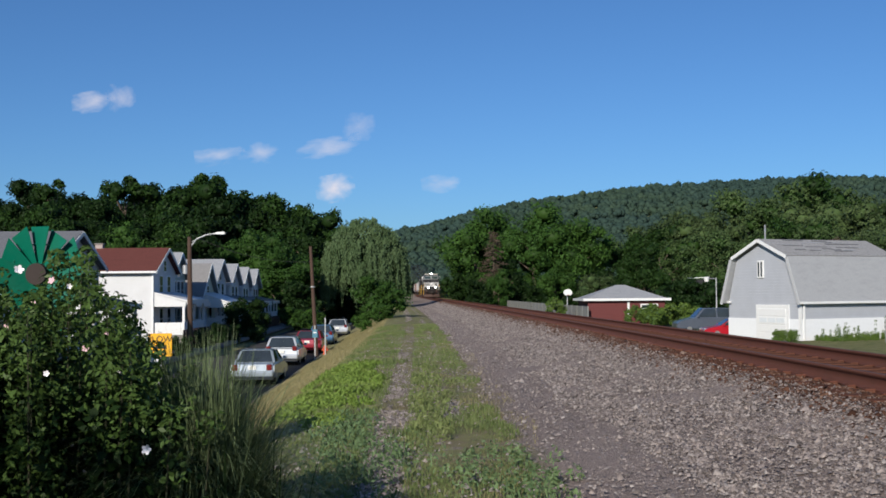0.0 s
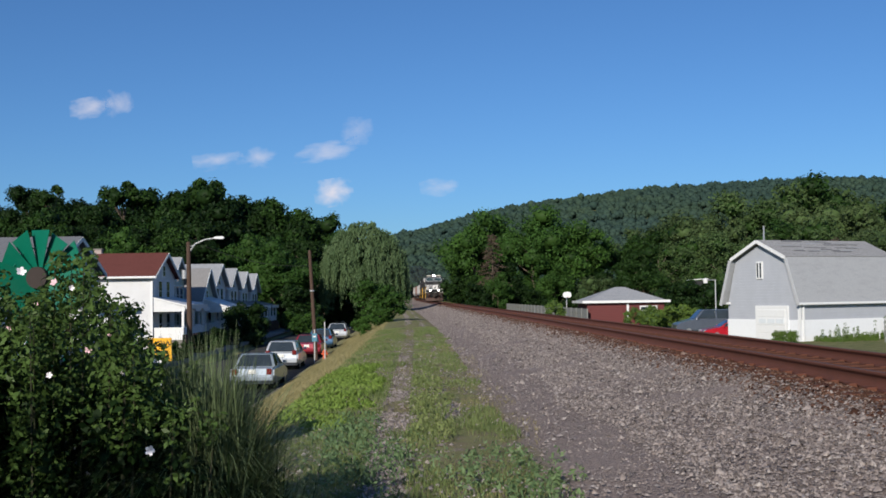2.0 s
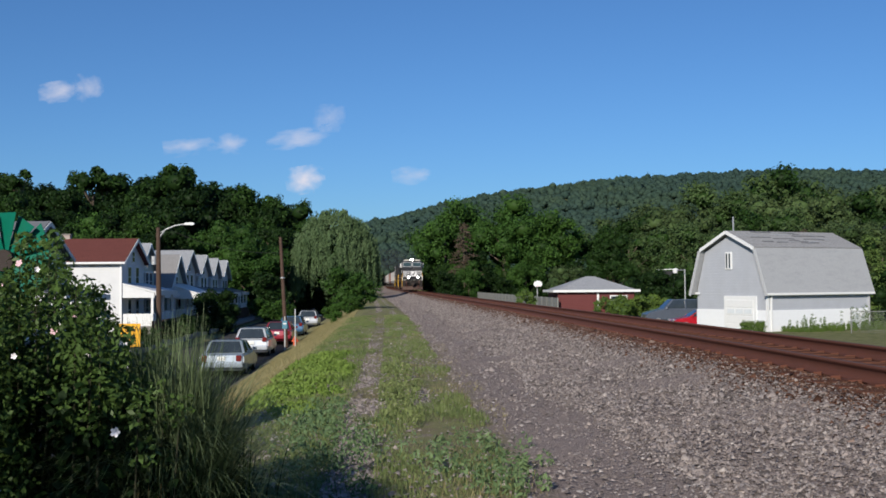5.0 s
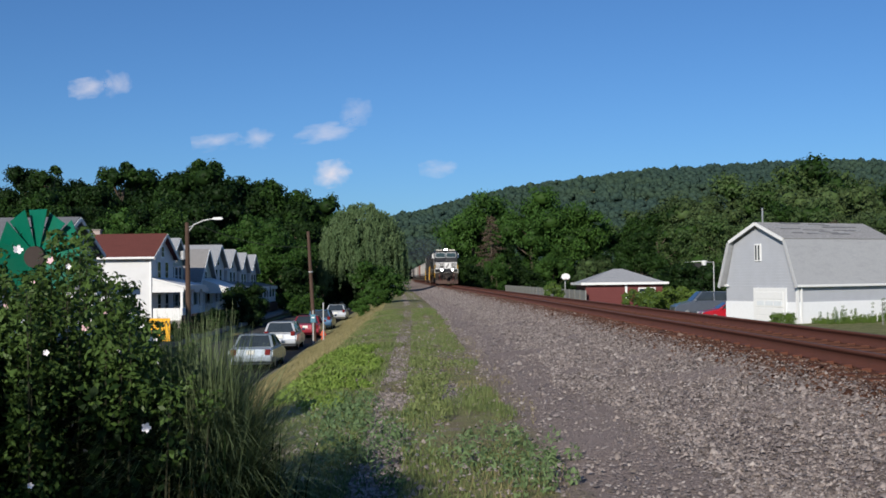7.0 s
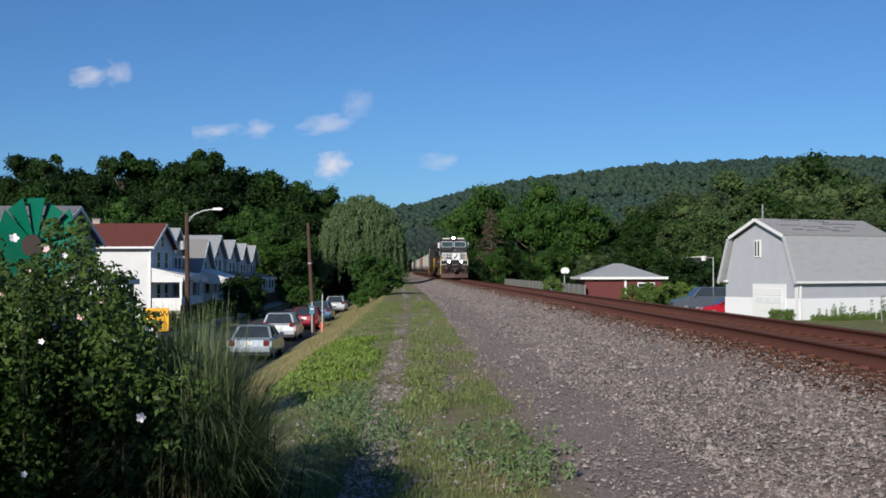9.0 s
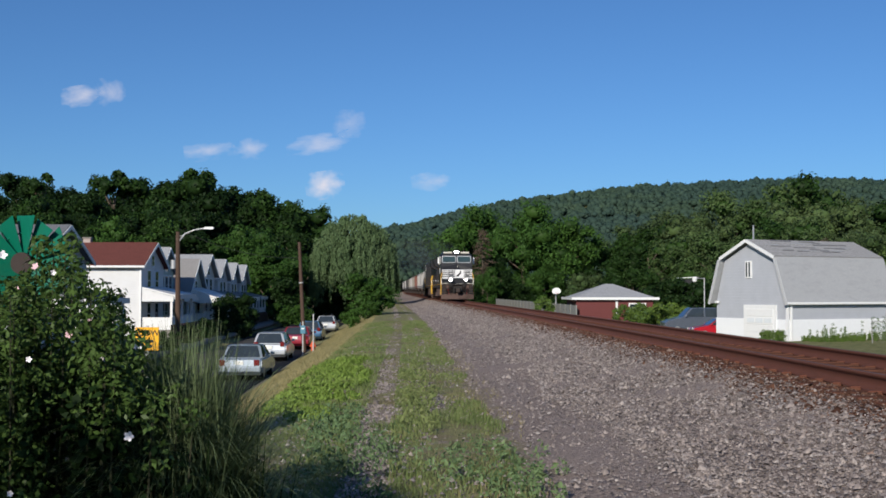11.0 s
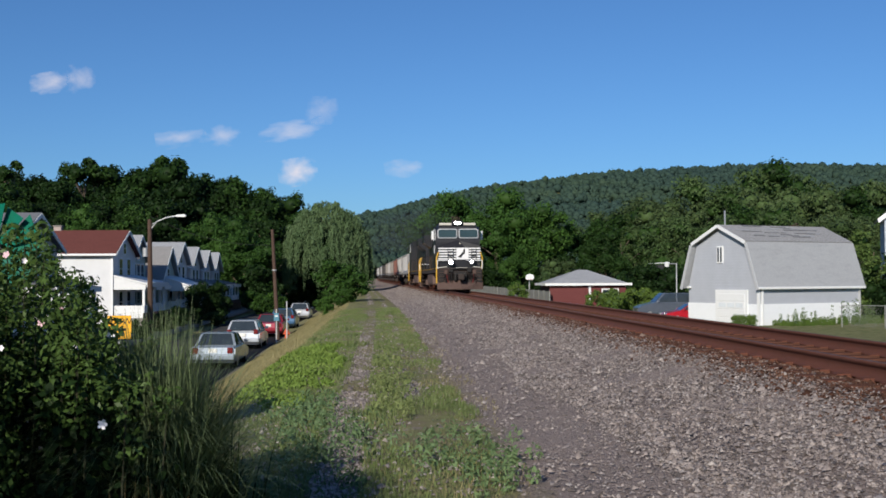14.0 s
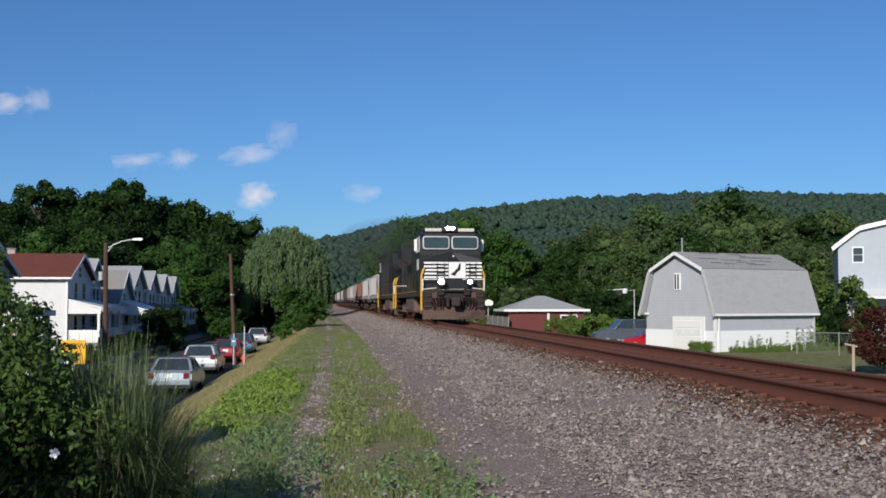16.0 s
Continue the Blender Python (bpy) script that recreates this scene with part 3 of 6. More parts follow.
def rail(offset, name):
    ys = np.concatenate([np.arange(-40, 40, 4.0), np.arange(40, 640, 6.0)])
    cx = track_x(ys) + offset
    sec = [(-0.07, 0), (-0.07, 0.02), (-0.012, 0.04), (-0.012, 0.135), (-0.036, 0.15), (-0.036, 0.182), (0.036, 0.182), (0.036, 0.15), (0.012, 0.135), (0.012, 0.04), (0.07, 0.02), (0.07, 0)]
    v = np.stack([np.stack([cx + a, ys, BED + b + rise(ys)], -1) for a, b in sec], 1)
    k = len(sec)
    idx = np.arange(len(ys) * k).reshape(-1, k)
    f = np.concatenate([np.stack([idx[:-1, j], idx[:-1, (j + 1) % k], idx[1:, (j + 1) % k], idx[1:, j]], -1) for j in range(k)])
    ob = from_arrays(name, v.reshape(-1, 3), f, M_RUST)
    ob.data.materials.append(M_RAILTOP)
    tops = np.zeros(len(f), np.int32)
    n = len(ys) - 1
    tops[n * 5:n * 6] = 1
    ob.data.polygons.foreach_set("material_index", tops)
    return tagged(ob, "rust-brown steel rail with a worn head on timber ties", "rail", "rails of the track", "structure")


rail(-0.7525, "rail_west")
rail(0.7525, "rail_east")


def ties():
    base = thing("track_bed", pose(0, 0, 0), "row of dark creosoted timber ties under the rails", "railway track", kind="structure")
    me = part("tie", box((2.6, 0.23, 0.18), bevel=0.015), M_TIE, base).data
    first = base.children[0]
    spike = box((0.36, 0.19, 0.02), (-0.7525, 0, 0.093))
    box((0.36, 0.19, 0.02), (0.7525, 0, 0.093), bm=spike)
    plate = part("tie_plate", spike, M_RUST, first)
    y, rr = -5.3, random.Random(2)
    places = []
    while y < 170:
        places.append(y)
        y += 0.53
    for k, y in enumerate(places[:300]):
        o, p = (first, plate) if k == 0 else (first.copy(), plate.copy())
        if k:
            scene.collection.objects.link(o)
            scene.collection.objects.link(p)
            p.parent = o
        slope = (float(track_x(y + 1)) - float(track_x(y - 1))) / 2
        o.matrix_local = pose(float(track_x(y)) + rr.uniform(-0.04, 0.04), y, BED - 0.076 + float(rise(y)), 0, 0, -math.degrees(slope) + rr.uniform(-1, 1))
    return base


ties()

# ---- train ----
M_LOCO = painted("locomotive_black", (0.016, 0.016, 0.019), 0.35, 0.25, 0.8, dirt=(0.035, 0.028, 0.026))
M_DUSTY = painted("brake_dust_brown", (0.115, 0.075, 0.063), 0.85, 0.7, 1.6, dirt=(0.07, 0.045, 0.035))
M_DARKGEAR = painted("grimy_underframe", (0.035, 0.026, 0.023), 0.8, 0.4, 1.5)
M_YELLOW = painted("safety_yellow", (0.50, 0.29, 0.03), 0.5, 0.2)
M_STRIPE = painted("locomotive_white", (0.66, 0.66, 0.67), 0.4, 0.06)
M_RIMSILVER = painted("silver_window_rim", (0.42, 0.42, 0.43), 0.4, 0.15, 2.0, 0.3)
M_LAMP = glow("lit_headlamp", (1.0, 0.97, 0.9), 30)
M_NUMBER = painted("pale_number_box", (0.45, 0.43, 0.38), 0.4, 0.1)
M_TINT = dark_glass("cab_glass", (0.03, 0.05, 0.05))
M_PLOUGH = painted("dusty_plough_steel", (0.082, 0.052, 0.044), 0.85, 0.9, 2.0, dirt=(0.035, 0.024, 0.02))
M_PILOT = painted("grimy_pilot", (0.034, 0.022, 0.019), 0.85, 0.95, 2.2, dirt=(0.016, 0.012, 0.011))
M_GEARBLACK = painted("greasy_black_gear", (0.010, 0.009, 0.009), 0.6, 0.3, 2.0, dirt=(0.03, 0.02, 0.016))
M_REDGEAR = painted("red_hose_end", (0.13, 0.02, 0.018), 0.6, 0.3)


def wheelset_truck(parent, y, wheel=0.53, axles=3, gauge=1.5, spread=1.9, mat=None):
    mat = mat or M_DARKGEAR
    b = box((0.22, spread * (axles - 1) + 1.3, 0.34), (-1.0, 0, 0.62), bevel=0.05)
    box((0.22, spread * (axles - 1) + 1.3, 0.34), (1.0, 0, 0.62), bevel=0.05, bm=b)
    box((2.0, 0.5, 0.3), (0, 0, 0.7), bm=b)
    for k in range(axles):
        yy = (k - (axles - 1) / 2) * spread
        for sx in (-1, 1):
            box((0.3, 0.4, 0.36), (sx * 1.02, yy, 0.5), bevel=0.04, bm=b)
            tube(0.09, 0.35, (sx * 1.0, yy + 0.45, 0.62), seg=8, bm=b)
    fr = part("bogie", shift(b, 0, y, 0), mat, parent)
    for k in range(axles):
        yy = y + (k - (axles - 1) / 2) * spread
        w = tube(0.09, 1.7, (-0.85, yy, wheel), (0, 90, 0), 10)
        for sx in (-1, 1):
            tube(wheel, 0.13, (sx * 0.76 - 0.065, yy, wheel), (0, 90, 0), 28, bm=w)
            tube(wheel + 0.03, 0.03, (sx * 0.70 - 0.015, yy, wheel), (0, 90, 0), 28, bm=w)
        part("wheelset", w, M_RUST, fr)
    return fr


def rounded_panel(w, h, r, thick, at, rot):
    """An upright panel with rounded corners, facing along y."""
    o = []
    for cx, cz, a0 in ((w / 2 - r, h / 2 - r, 0), (r - w / 2, h / 2 - r, 90), (r - w / 2, r - h / 2, 180), (w / 2 - r, r - h / 2, 270)):
        for k in range(5):
            a = radians(a0 + 22.5 * k)
            o.append((cx + r * math.cos(a), cz + r * math.sin(a)))
    b = shift(prism(o, thick), 0, -thick / 2)
    bmesh.ops.transform(b, matrix=pose(*at, *rot), verts=b.verts)
    return b


def locomotive(lit=True):
    """A six-axle wide-cab freight engine; its front at y = 0 looking to -y, rail top at z = 0."""
    t = thing("locomotive", pose(0, 0, 0), "black freight locomotive, white nose stripes, yellow handrails, lit headlamps", "locomotive", "engines of the train")
    lamp = M_LAMP if lit else M_TINT
    L = 22.3
    fl = 1.55
    # frame, pilot and plough
    part("frame", box((2.9, L - 1.6, 0.32), (0, L / 2, fl - 0.16), bevel=0.03), M_DARKGEAR, t)
    for sx in (-1, 1):
        part("sill_stripe", box((0.02, L - 2.2, 0.035), (sx * 1.462, L / 2, fl - 0.03)), M_YELLOW, t, "thin yellow sill stripe")
    for y0, s in ((0.55, 1), (L - 0.55, -1)):
        p = prism([(-1.5, 0.55), (1.5, 0.55), (1.5, 1.5), (-1.5, 1.5)], 0.16)
        part("pilot", shift(p, 0, y0 - 0.08), M_PILOT, t, "dark grimy pilot plate")
        b = bmesh.new()
        for sx in (-1, 1):
            v = [b.verts.new(c) for c in ((0, y0 - s * 0.75, 0.12), (sx * 1.52, y0 - s * 0.15, 0.12), (sx * 1.52, y0 - s * 0.05, 0.72), (0, y0 - s * 0.30, 0.72), (0, y0, 0.12), (sx * 1.52, y0 + s * 0.1, 0.12), (sx * 1.52, y0 + s * 0.1, 0.72), (0, y0, 0.72))]
            for q in ((0, 1, 2, 3), (4, 7, 6, 5), (0, 4, 5, 1), (3, 2, 6, 7), (1, 5, 6, 2)):
                b.faces.new([v[k] for k in q])
        bmesh.ops.recalc_face_normals(b, faces=b.faces)
        part("snow_plough", b, M_PLOUGH, t, "dusty steel plough blade")
        c = box((0.3, 0.9, 0.32), (0, y0 - s * 0.55, 0.95), bevel=0.06)
        box((0.42, 0.3, 0.42), (0, y0 - s * 0.95, 0.95), bevel=0.08, bm=c)
        part("coupler", c, M_DARKGEAR, t)
        for sx in (-1.05, -0.9, -0.72, -0.6, 0.45, 0.6, 0.78, 0.9, 1.1):
            h = bar((sx, y0 - s * 0.12, 1.15), (sx * 0.97, y0 - s * 0.30, 0.86), 0.03, 6)
            bar((sx * 0.97, y0 - s * 0.30, 0.86), (sx * 0.9, y0 - s * 0.34, 0.56), 0.03, 6, h)
            part("brake_hose", h, M_REDGEAR if abs(sx) == 0.9 else M_GEARBLACK, t, "dull red brake hose" if abs(sx) == 0.9 else "")
        part("end_platform", box((2.7, 0.5, 0.1), (0, y0 + s * 0.15, 1.52), bevel=0.02), M_DARKGEAR, t)
        for sx in (-1, 1):
            part("pilot_step_box", box((0.5, 0.3, 0.55), (sx * 1.2, y0 - s * 0.02, 1.2), bevel=0.03), M_PILOT, t)
            part("cut_lever", bar((sx * 0.25, y0 - s * 0.2, 1.22), (sx * 1.35, y0 - s * 0.2, 1.08), 0.025, 6), M_DARKGEAR, t)
        part("draft_gear_pocket", box((0.9, 0.12, 0.6), (0, y0 - s * 0.1, 1.02), bevel=0.03), M_GEARBLACK, t)
        part("platform_lip", box((0.8, 0.04, 0.06), (0.1, y0 - s * 0.12, 1.55)), M_NUMBER, t, "white platform edge")
        for sx in (-1, 1):
            st = bmesh.new()
            for k in range(4):
                box((0.5, 0.34, 0.04), (sx * 1.28, y0 + s * 0.45, 0.42 + 0.3 * k), bm=st)
            box((0.04, 0.36, 1.2), (sx * 1.03, y0 + s * 0.45, 0.9), bm=st)
            part("steps", st, M_PILOT, t)
            hr = bmesh.new()
            for yy in (y0 + s * 0.25, y0 + s * 0.68):
                bar((sx * 1.53, yy, 0.55), (sx * 1.53, yy, 2.25), 0.036, 8, hr)
                bar((sx * 1.53, yy, 2.25), (sx * 1.40, yy, 2.62), 0.036, 8, hr)
            part("corner_handrail", hr, M_YELLOW, t, "yellow corner handrail")
        for sx in (-1, 1):
            hr = bar((sx * 1.5, y0 + s * 0.1, 1.5), (sx * 1.5, y0 + s * 0.1, 2.05), 0.03, 6)
            bar((sx * 1.5, y0 + s * 0.1, 2.05), (sx * 0.45, y0 + s * 0.1, 2.05), 0.025, 6, hr)
            part("end_handrail", hr, M_STRIPE, t, "white end handrail")
    # nose with a roof-shaped hood
    nose = prism([(-1.42, fl), (1.42, fl), (1.42, 3.02), (0.0, 3.46), (-1.42, 3.02)], 1.7)
    shift(nose, 0, 0.95)
    for v in nose.verts:
        if v.co.y < 1.0 and v.co.z > 3.2:
            v.co.y += 0.34
    bmesh.ops.bevel(nose, geom=[e for e in nose.edges], offset=0.05, segments=2, affect="EDGES")
    part("nose", nose, M_LOCO, t)
    # white bands on the nose, three gaps and a middle panel
    for k in range(5):
        z = 2.16 + 0.175 * k
        for sx in (-1, 1):
            part("stripe", box((1.2 if sx < 0 else 0.78, 0.03, 0.088), (-0.82 if sx < 0 else 1.03, 0.935, z)), M_STRIPE, t, "white nose stripe")
    part("emblem_panel", shift(prism([(-0.2, 2.115), (0.62, 2.115), (0.62, 2.905), (-0.2, 2.905)], 0.03), 0, 0.92), M_STRIPE, t, "white emblem panel")
    part("emblem", shift(prism([(-0.12, 2.30), (0.10, 2.22), (0.22, 2.42), (0.36, 2.52), (0.38, 2.84), (0.28, 2.80), (0.24, 2.62), (0.06, 2.44)], 0.02), 0, 0.90), M_LOCO, t, "plain black emblem shape")
    part("nose_marker", tube(0.05, 0.04, (0.05, 1.16, 3.20), (90, 0, 0), 12), M_NUMBER, t, "small pale marker lamp")
    for gx in (-0.78, -0.42, 0.82, 1.12):
        part("grab_iron", bar((gx, 0.86, 1.9), (gx, 0.86, 2.86), 0.022, 6), M_LOCO, t)
    for gz in (2.07, 2.36, 2.65):
        part("grab_iron", bar((-0.78, 0.86, gz), (-0.42, 0.86, gz), 0.02, 6), M_LOCO, t)
        part("grab_iron", bar((0.82, 0.86, gz), (1.12, 0.86, gz), 0.02, 6), M_LOCO, t)
    rr = random.Random(8)
    for sx in (-1, 1):
        part("walkway_edge", box((0.62, 0.05, 0.05), (sx * 1.18, 0.40, 1.60), (0, sx * 6, 0)), M_NUMBER, t, "worn pale walkway edge")
        # No recess is cut: a black block paints the step well's shade.
        part("step_well", box((0.36, 0.10, 0.78), (sx * 1.27, 0.40, 0.98), bevel=0.02), M_GEARBLACK, t, "black block painting the shade of a step well")
        for k in range(3):
            part("step_tread", box((0.34, 0.14, 0.035), (sx * 1.27, 0.33, 0.74 + 0.25 * k)), M_PLOUGH, t)
        for k in range(6):
            hx = sx * (0.30 + 0.13 * k)
            hz = 1.18 + rr.uniform(-0.08, 0.14)
            h = bar((hx, 0.44, hz), (hx + rr.uniform(-0.05, 0.05), 0.20, hz - 0.22), 0.028, 6)
            bar((hx, 0.20, hz - 0.22), (hx + rr.uniform(-0.12, 0.12), 0.30, hz - 0.55), 0.028, 6, h)
            part("multiple_unit_hose", h, M_GEARBLACK, t, "black rubber control hose")
        part("valve_box", box((0.30, 0.16, 0.20), (sx * 0.62, 0.36, 1.36), bevel=0.03), M_GEARBLACK, t)
        part("junction_plate", box((0.22, 0.05, 0.26), (sx * 0.95, 0.40, 1.28), bevel=0.01), M_PLOUGH, t)
        part("coupler_cheek", box((0.16, 0.5, 0.5), (sx * 0.34, 0.2, 0.94), bevel=0.04), M_GEARBLACK, t)
    part("anticlimber", box((1.5, 0.22, 0.12), (0.05, 0.38, 1.50), bevel=0.03), M_GEARBLACK, t, "dark ribbed anticlimber")
    part("nose_door", box((0.6, 0.03, 0.8), (-0.62, 0.955, 1.95), bevel=0.01), M_LOCO, t)
    # cab
    cab = prism([(2.05, fl), (4.9, fl), (4.9, 4.62), (2.75, 4.62), (2.15, 4.36), (2.02, 3.3)], 3.02, "x")
    shift(cab, -1.51)
    bmesh.ops.bevel(cab, geom=[e for e in cab.edges if abs((e.verts[0].co - e.verts[1].co).x) < 0.01 and e.verts[0].co.z > 4.2 and e.verts[1].co.z > 4.2], offset=0.22, segments=3, affect="EDGES")
    part("cab", cab, M_LOCO, t)
    tilt = 4.6
    for sx in (-1, 1):
        fr = rounded_panel(1.34, 0.66, 0.14, 0.06, (sx * 0.72, 2.02, 3.90), (-tilt * 1.2, 0, 0))
        f = part("windscreen_frame", fr, M_RIMSILVER, t, "silver windscreen surround")
        part("windscreen", rounded_panel(1.22, 0.54, 0.10, 0.05, (sx * 0.72, 1.985, 3.90), (-tilt * 1.2, 0, 0)), M_TINT, f, "tinted windscreen")
        for yy in (3.0, 4.1):
            s = part("side_window_frame", box((0.04, 0.85, 0.75), (sx * 1.515, yy, 3.85), bevel=0.01), M_STRIPE, t, "pale cab side window frame")
            part("side_window", box((0.04, 0.7, 0.6), (sx * 1.53, yy, 3.85)), M_TINT, s)
        part("mirror", box((0.16, 0.08, 0.6), (sx * 1.68, 2.7, 3.8), bevel=0.02), M_STRIPE if lit else M_LOCO, t, "white cab mirror" if lit else "")
        part("number_board", box((0.85, 0.12, 0.18), (sx * 0.82, 2.36, 4.55), (-20, 0, 0), bevel=0.03), M_NUMBER, t, "pale lit number box")
        part("ditch_lamp_body", tube(0.2, 0.2, (sx * 0.70 + 0.08, 0.62, 1.93), (90, 0, 0), 20), M_LOCO, t)
        # Left disc made larger, standing in for its stronger glare.
        part("ditch_lamp", tube(0.135 if sx < 0 else 0.105, 0.05, (sx * 0.70 + 0.08, 0.42, 1.93), (90, 0, 0), 24), lamp, t, "lit white ditch lamp" if lit else "unlit ditch lamp")
        part("cab_lettering_panel", box((0.02, 0.9, 0.55), (sx * 1.517, 3.5, 2.85)), M_STRIPE if lit else M_LOCO, t, "white patch of plain bars" if lit else "")
    hl = part("headlamp_box", box((0.75, 0.3, 0.32), (0, 2.30, 4.62), bevel=0.06), M_LOCO, t)
    for sx in (-0.11, 0.11):
        part("headlamp", tube(0.095, 0.05, (sx, 2.14, 4.62), (90, 0, 0), 20), lamp, hl, "lit headlamp" if lit else "unlit headlamp")
    # hood, radiator, roof gear
    part("hood", box((1.75, L - 7.4, 2.75), (0, 4.9 + (L - 7.4) / 2, fl + 1.375), bevel=0.12), M_LOCO, t)
    rad = prism([(-0.9, 3.3), (0.9, 3.3), (1.5, 3.75), (1.5, 4.35), (-1.5, 4.35), (-1.5, 3.75)], 3.6)
    part("radiator", shift(rad, 0, L - 6.2), M_LOCO, t)
    part("exhaust_stack", box((0.7, 0.9, 0.3), (0, 11.5, 4.42), bevel=0.05), M_LOCO, t)
    part("air_horn", box((0.5, 0.3, 0.16), (0.3, 8.0, 4.42), bevel=0.04), M_STEEL, t)
    for k in range(9):
        for sx in (-1, 1):
            part("hood_door", box((0.03, 1.05, 1.7), (sx * 0.885, 6.3 + 1.16 * k, fl + 1.15), bevel=0.008), M_LOCO, t)
    part("fuel_tank", box((2.7, 6.0, 0.95), (0, L / 2, 0.82), bevel=0.18), M_DUSTY, t)
    for sx in (-1, 1):
        hr = bmesh.new()
        for k in range(8):
            bar((sx * 1.46, 5.6 + 2.1 * k, fl), (sx * 1.46, 5.6 + 2.1 * k, fl + 1.0), 0.022, 6, hr)
        bar((sx * 1.46, 5.6, fl + 1.0), (sx * 1.46, 20.3, fl + 1.0), 0.022, 6, hr)
        part("side_handrail", hr, M_DARKGEAR, t, "dark side handrail")
    wheelset_truck(t, 4.2, mat=M_DUSTY)
    wheelset_truck(t, L - 4.2, mat=M_DUSTY)
    return t


def hopper(col, label):
    """An open-topped hopper: ribbed body with sloping ends, a rim, a heaped load, two bogies. Front at y = 0."""
    t = thing("hopper_car", pose(0, 0, 0), label, "railway wagon", "wagons of the train")
    mat = painted("wagon_paint", col, 0.7, 0.45, 0.7, dirt=(0.09, 0.06, 0.045))
    L = 16.8
    sec = [(-1.2, 1.2), (1.2, 1.2), (1.52, 1.7), (1.52, 3.30), (-1.52, 3.30), (-1.52, 1.7)]
    b = prism(sec, L - 3.4)
    shift(b, 0, 1.7)
    for v in b.verts:
        if v.co.z < 2.4:
            v.co.y += 1.6 if v.co.y < L / 2 else -1.6
    part("body", b, mat, t)
    part("centre_sill", box((0.7, L - 0.8, 0.4), (0, L / 2, 1.0)), M_DARKGEAR, t)
    for sx in (-1, 1):
        for k in range(13):
            part("rib", box((0.09, 0.13, 1.62), (sx * 1.56, 2.2 + k * 1.03, 2.46), bevel=0.01), mat, t)
        part("top_chord", box((0.12, L - 3.3, 0.15), (sx * 1.54, L / 2, 3.36), bevel=0.02), mat, t)
        part("side_sill", box((0.1, L - 1.0, 0.28), (sx * 1.5, L / 2, 1.45)), mat, t)
    for y0, s in ((0.5, 1), (L - 0.5, -1)):
        part("end_platform", box((2.9, 1.3, 0.14), (0, y0 + s * 0.6, 1.3)), mat, t)
        lad = bmesh.new()
        for sx in (-1.35, -0.95):
            bar((sx, y0, 1.0), (sx, y0 + s * 0.6, 3.30), 0.03, 6, lad)
        for k in range(6):
            bar((-1.35, y0 + s * 0.07 * k, 1.2 + 0.4 * k), (-0.95, y0 + s * 0.07 * k, 1.2 + 0.4 * k), 0.02, 5, lad)
        part("end_ladder", lad, mat, t)
        for sx in (-1.4, 1.4):
            part("end_post", bar((sx, y0 + s * 0.1, 1.3), (sx, y0 + s * 1.2, 3.30), 0.05, 6), mat, t)
        part("coupler", box((0.3, 1.0, 0.3), (0, y0 - s * 0.3, 0.9), bevel=0.05), M_DARKGEAR, t)
    for y0 in (1.72, L - 1.72):
        part("end_chord", box((2.96, 0.12, 0.15), (0, y0, 3.36), bevel=0.02), mat, t)
    rr = np.random.default_rng(int(col[0] * 1000))
    gx, gy = np.meshgrid(np.linspace(-1.45, 1.45, 8), np.linspace(1.8, L - 1.8, 30))
    gz = 3.30 + 0.20 * np.sin(np.linspace(0, 3 * math.pi, 30))[:, None] ** 2 * (1 - (gx / 1.5) ** 2) + rr.uniform(0, 0.06, gx.shape)
    idx = np.arange(gx.size).reshape(gx.shape)
    q = np.stack([idx[:-1, :-1], idx[:-1, 1:], idx[1:, 1:], idx[1:, :-1]], -1).reshape(-1, 4)
    from_arrays("load", np.stack([gx, gy, gz], -1).reshape(-1, 3), q, M_GEARBLACK, t)["label"] = "heaped black coal load"
    for k in range(3):
        part("discharge_gate", shift(prism([(-1.0, 1.3), (1.0, 1.3), (0.4, 0.45), (-0.4, 0.45)], 1.6), 0, 3.4 + 4.2 * k), M_DARKGEAR, t)
    wheelset_truck(t, 2.2, 0.45, 2, spread=1.75)
    wheelset_truck(t, L - 2.2, 0.45, 2, spread=1.75)
    return t


TRAIN = []
_l1 = locomotive()
_l2 = locomotive(False)
_l2["label"] = "black second locomotive coupled behind the leader, running long hood first"
TRAIN += [(_l1, 22.3), (_l2, 22.3)]
KINDS = [((0.34, 0.335, 0.335), "pale grey open hopper wagon streaked with rust"), ((0.17, 0.075, 0.06), "red-brown open hopper wagon"), ((0.045, 0.042, 0.042), "black dusty hopper wagon"), ((0.23, 0.21, 0.195), "weathered tan open hopper wagon")]
_built = {}
for k in (0, 0, 1, 3, 0, 3, 2, 2, 0, 2, 0, 0, 2, 3, 0, 2, 0, 1, 0, 2):
    if k not in _built:
        _built[k] = hopper(*KINDS[k])
        TRAIN.append((_built[k], 16.8))
    else:
        TRAIN.append((copy_thing(_built[k], pose(0, 500, 0)), 16.8))


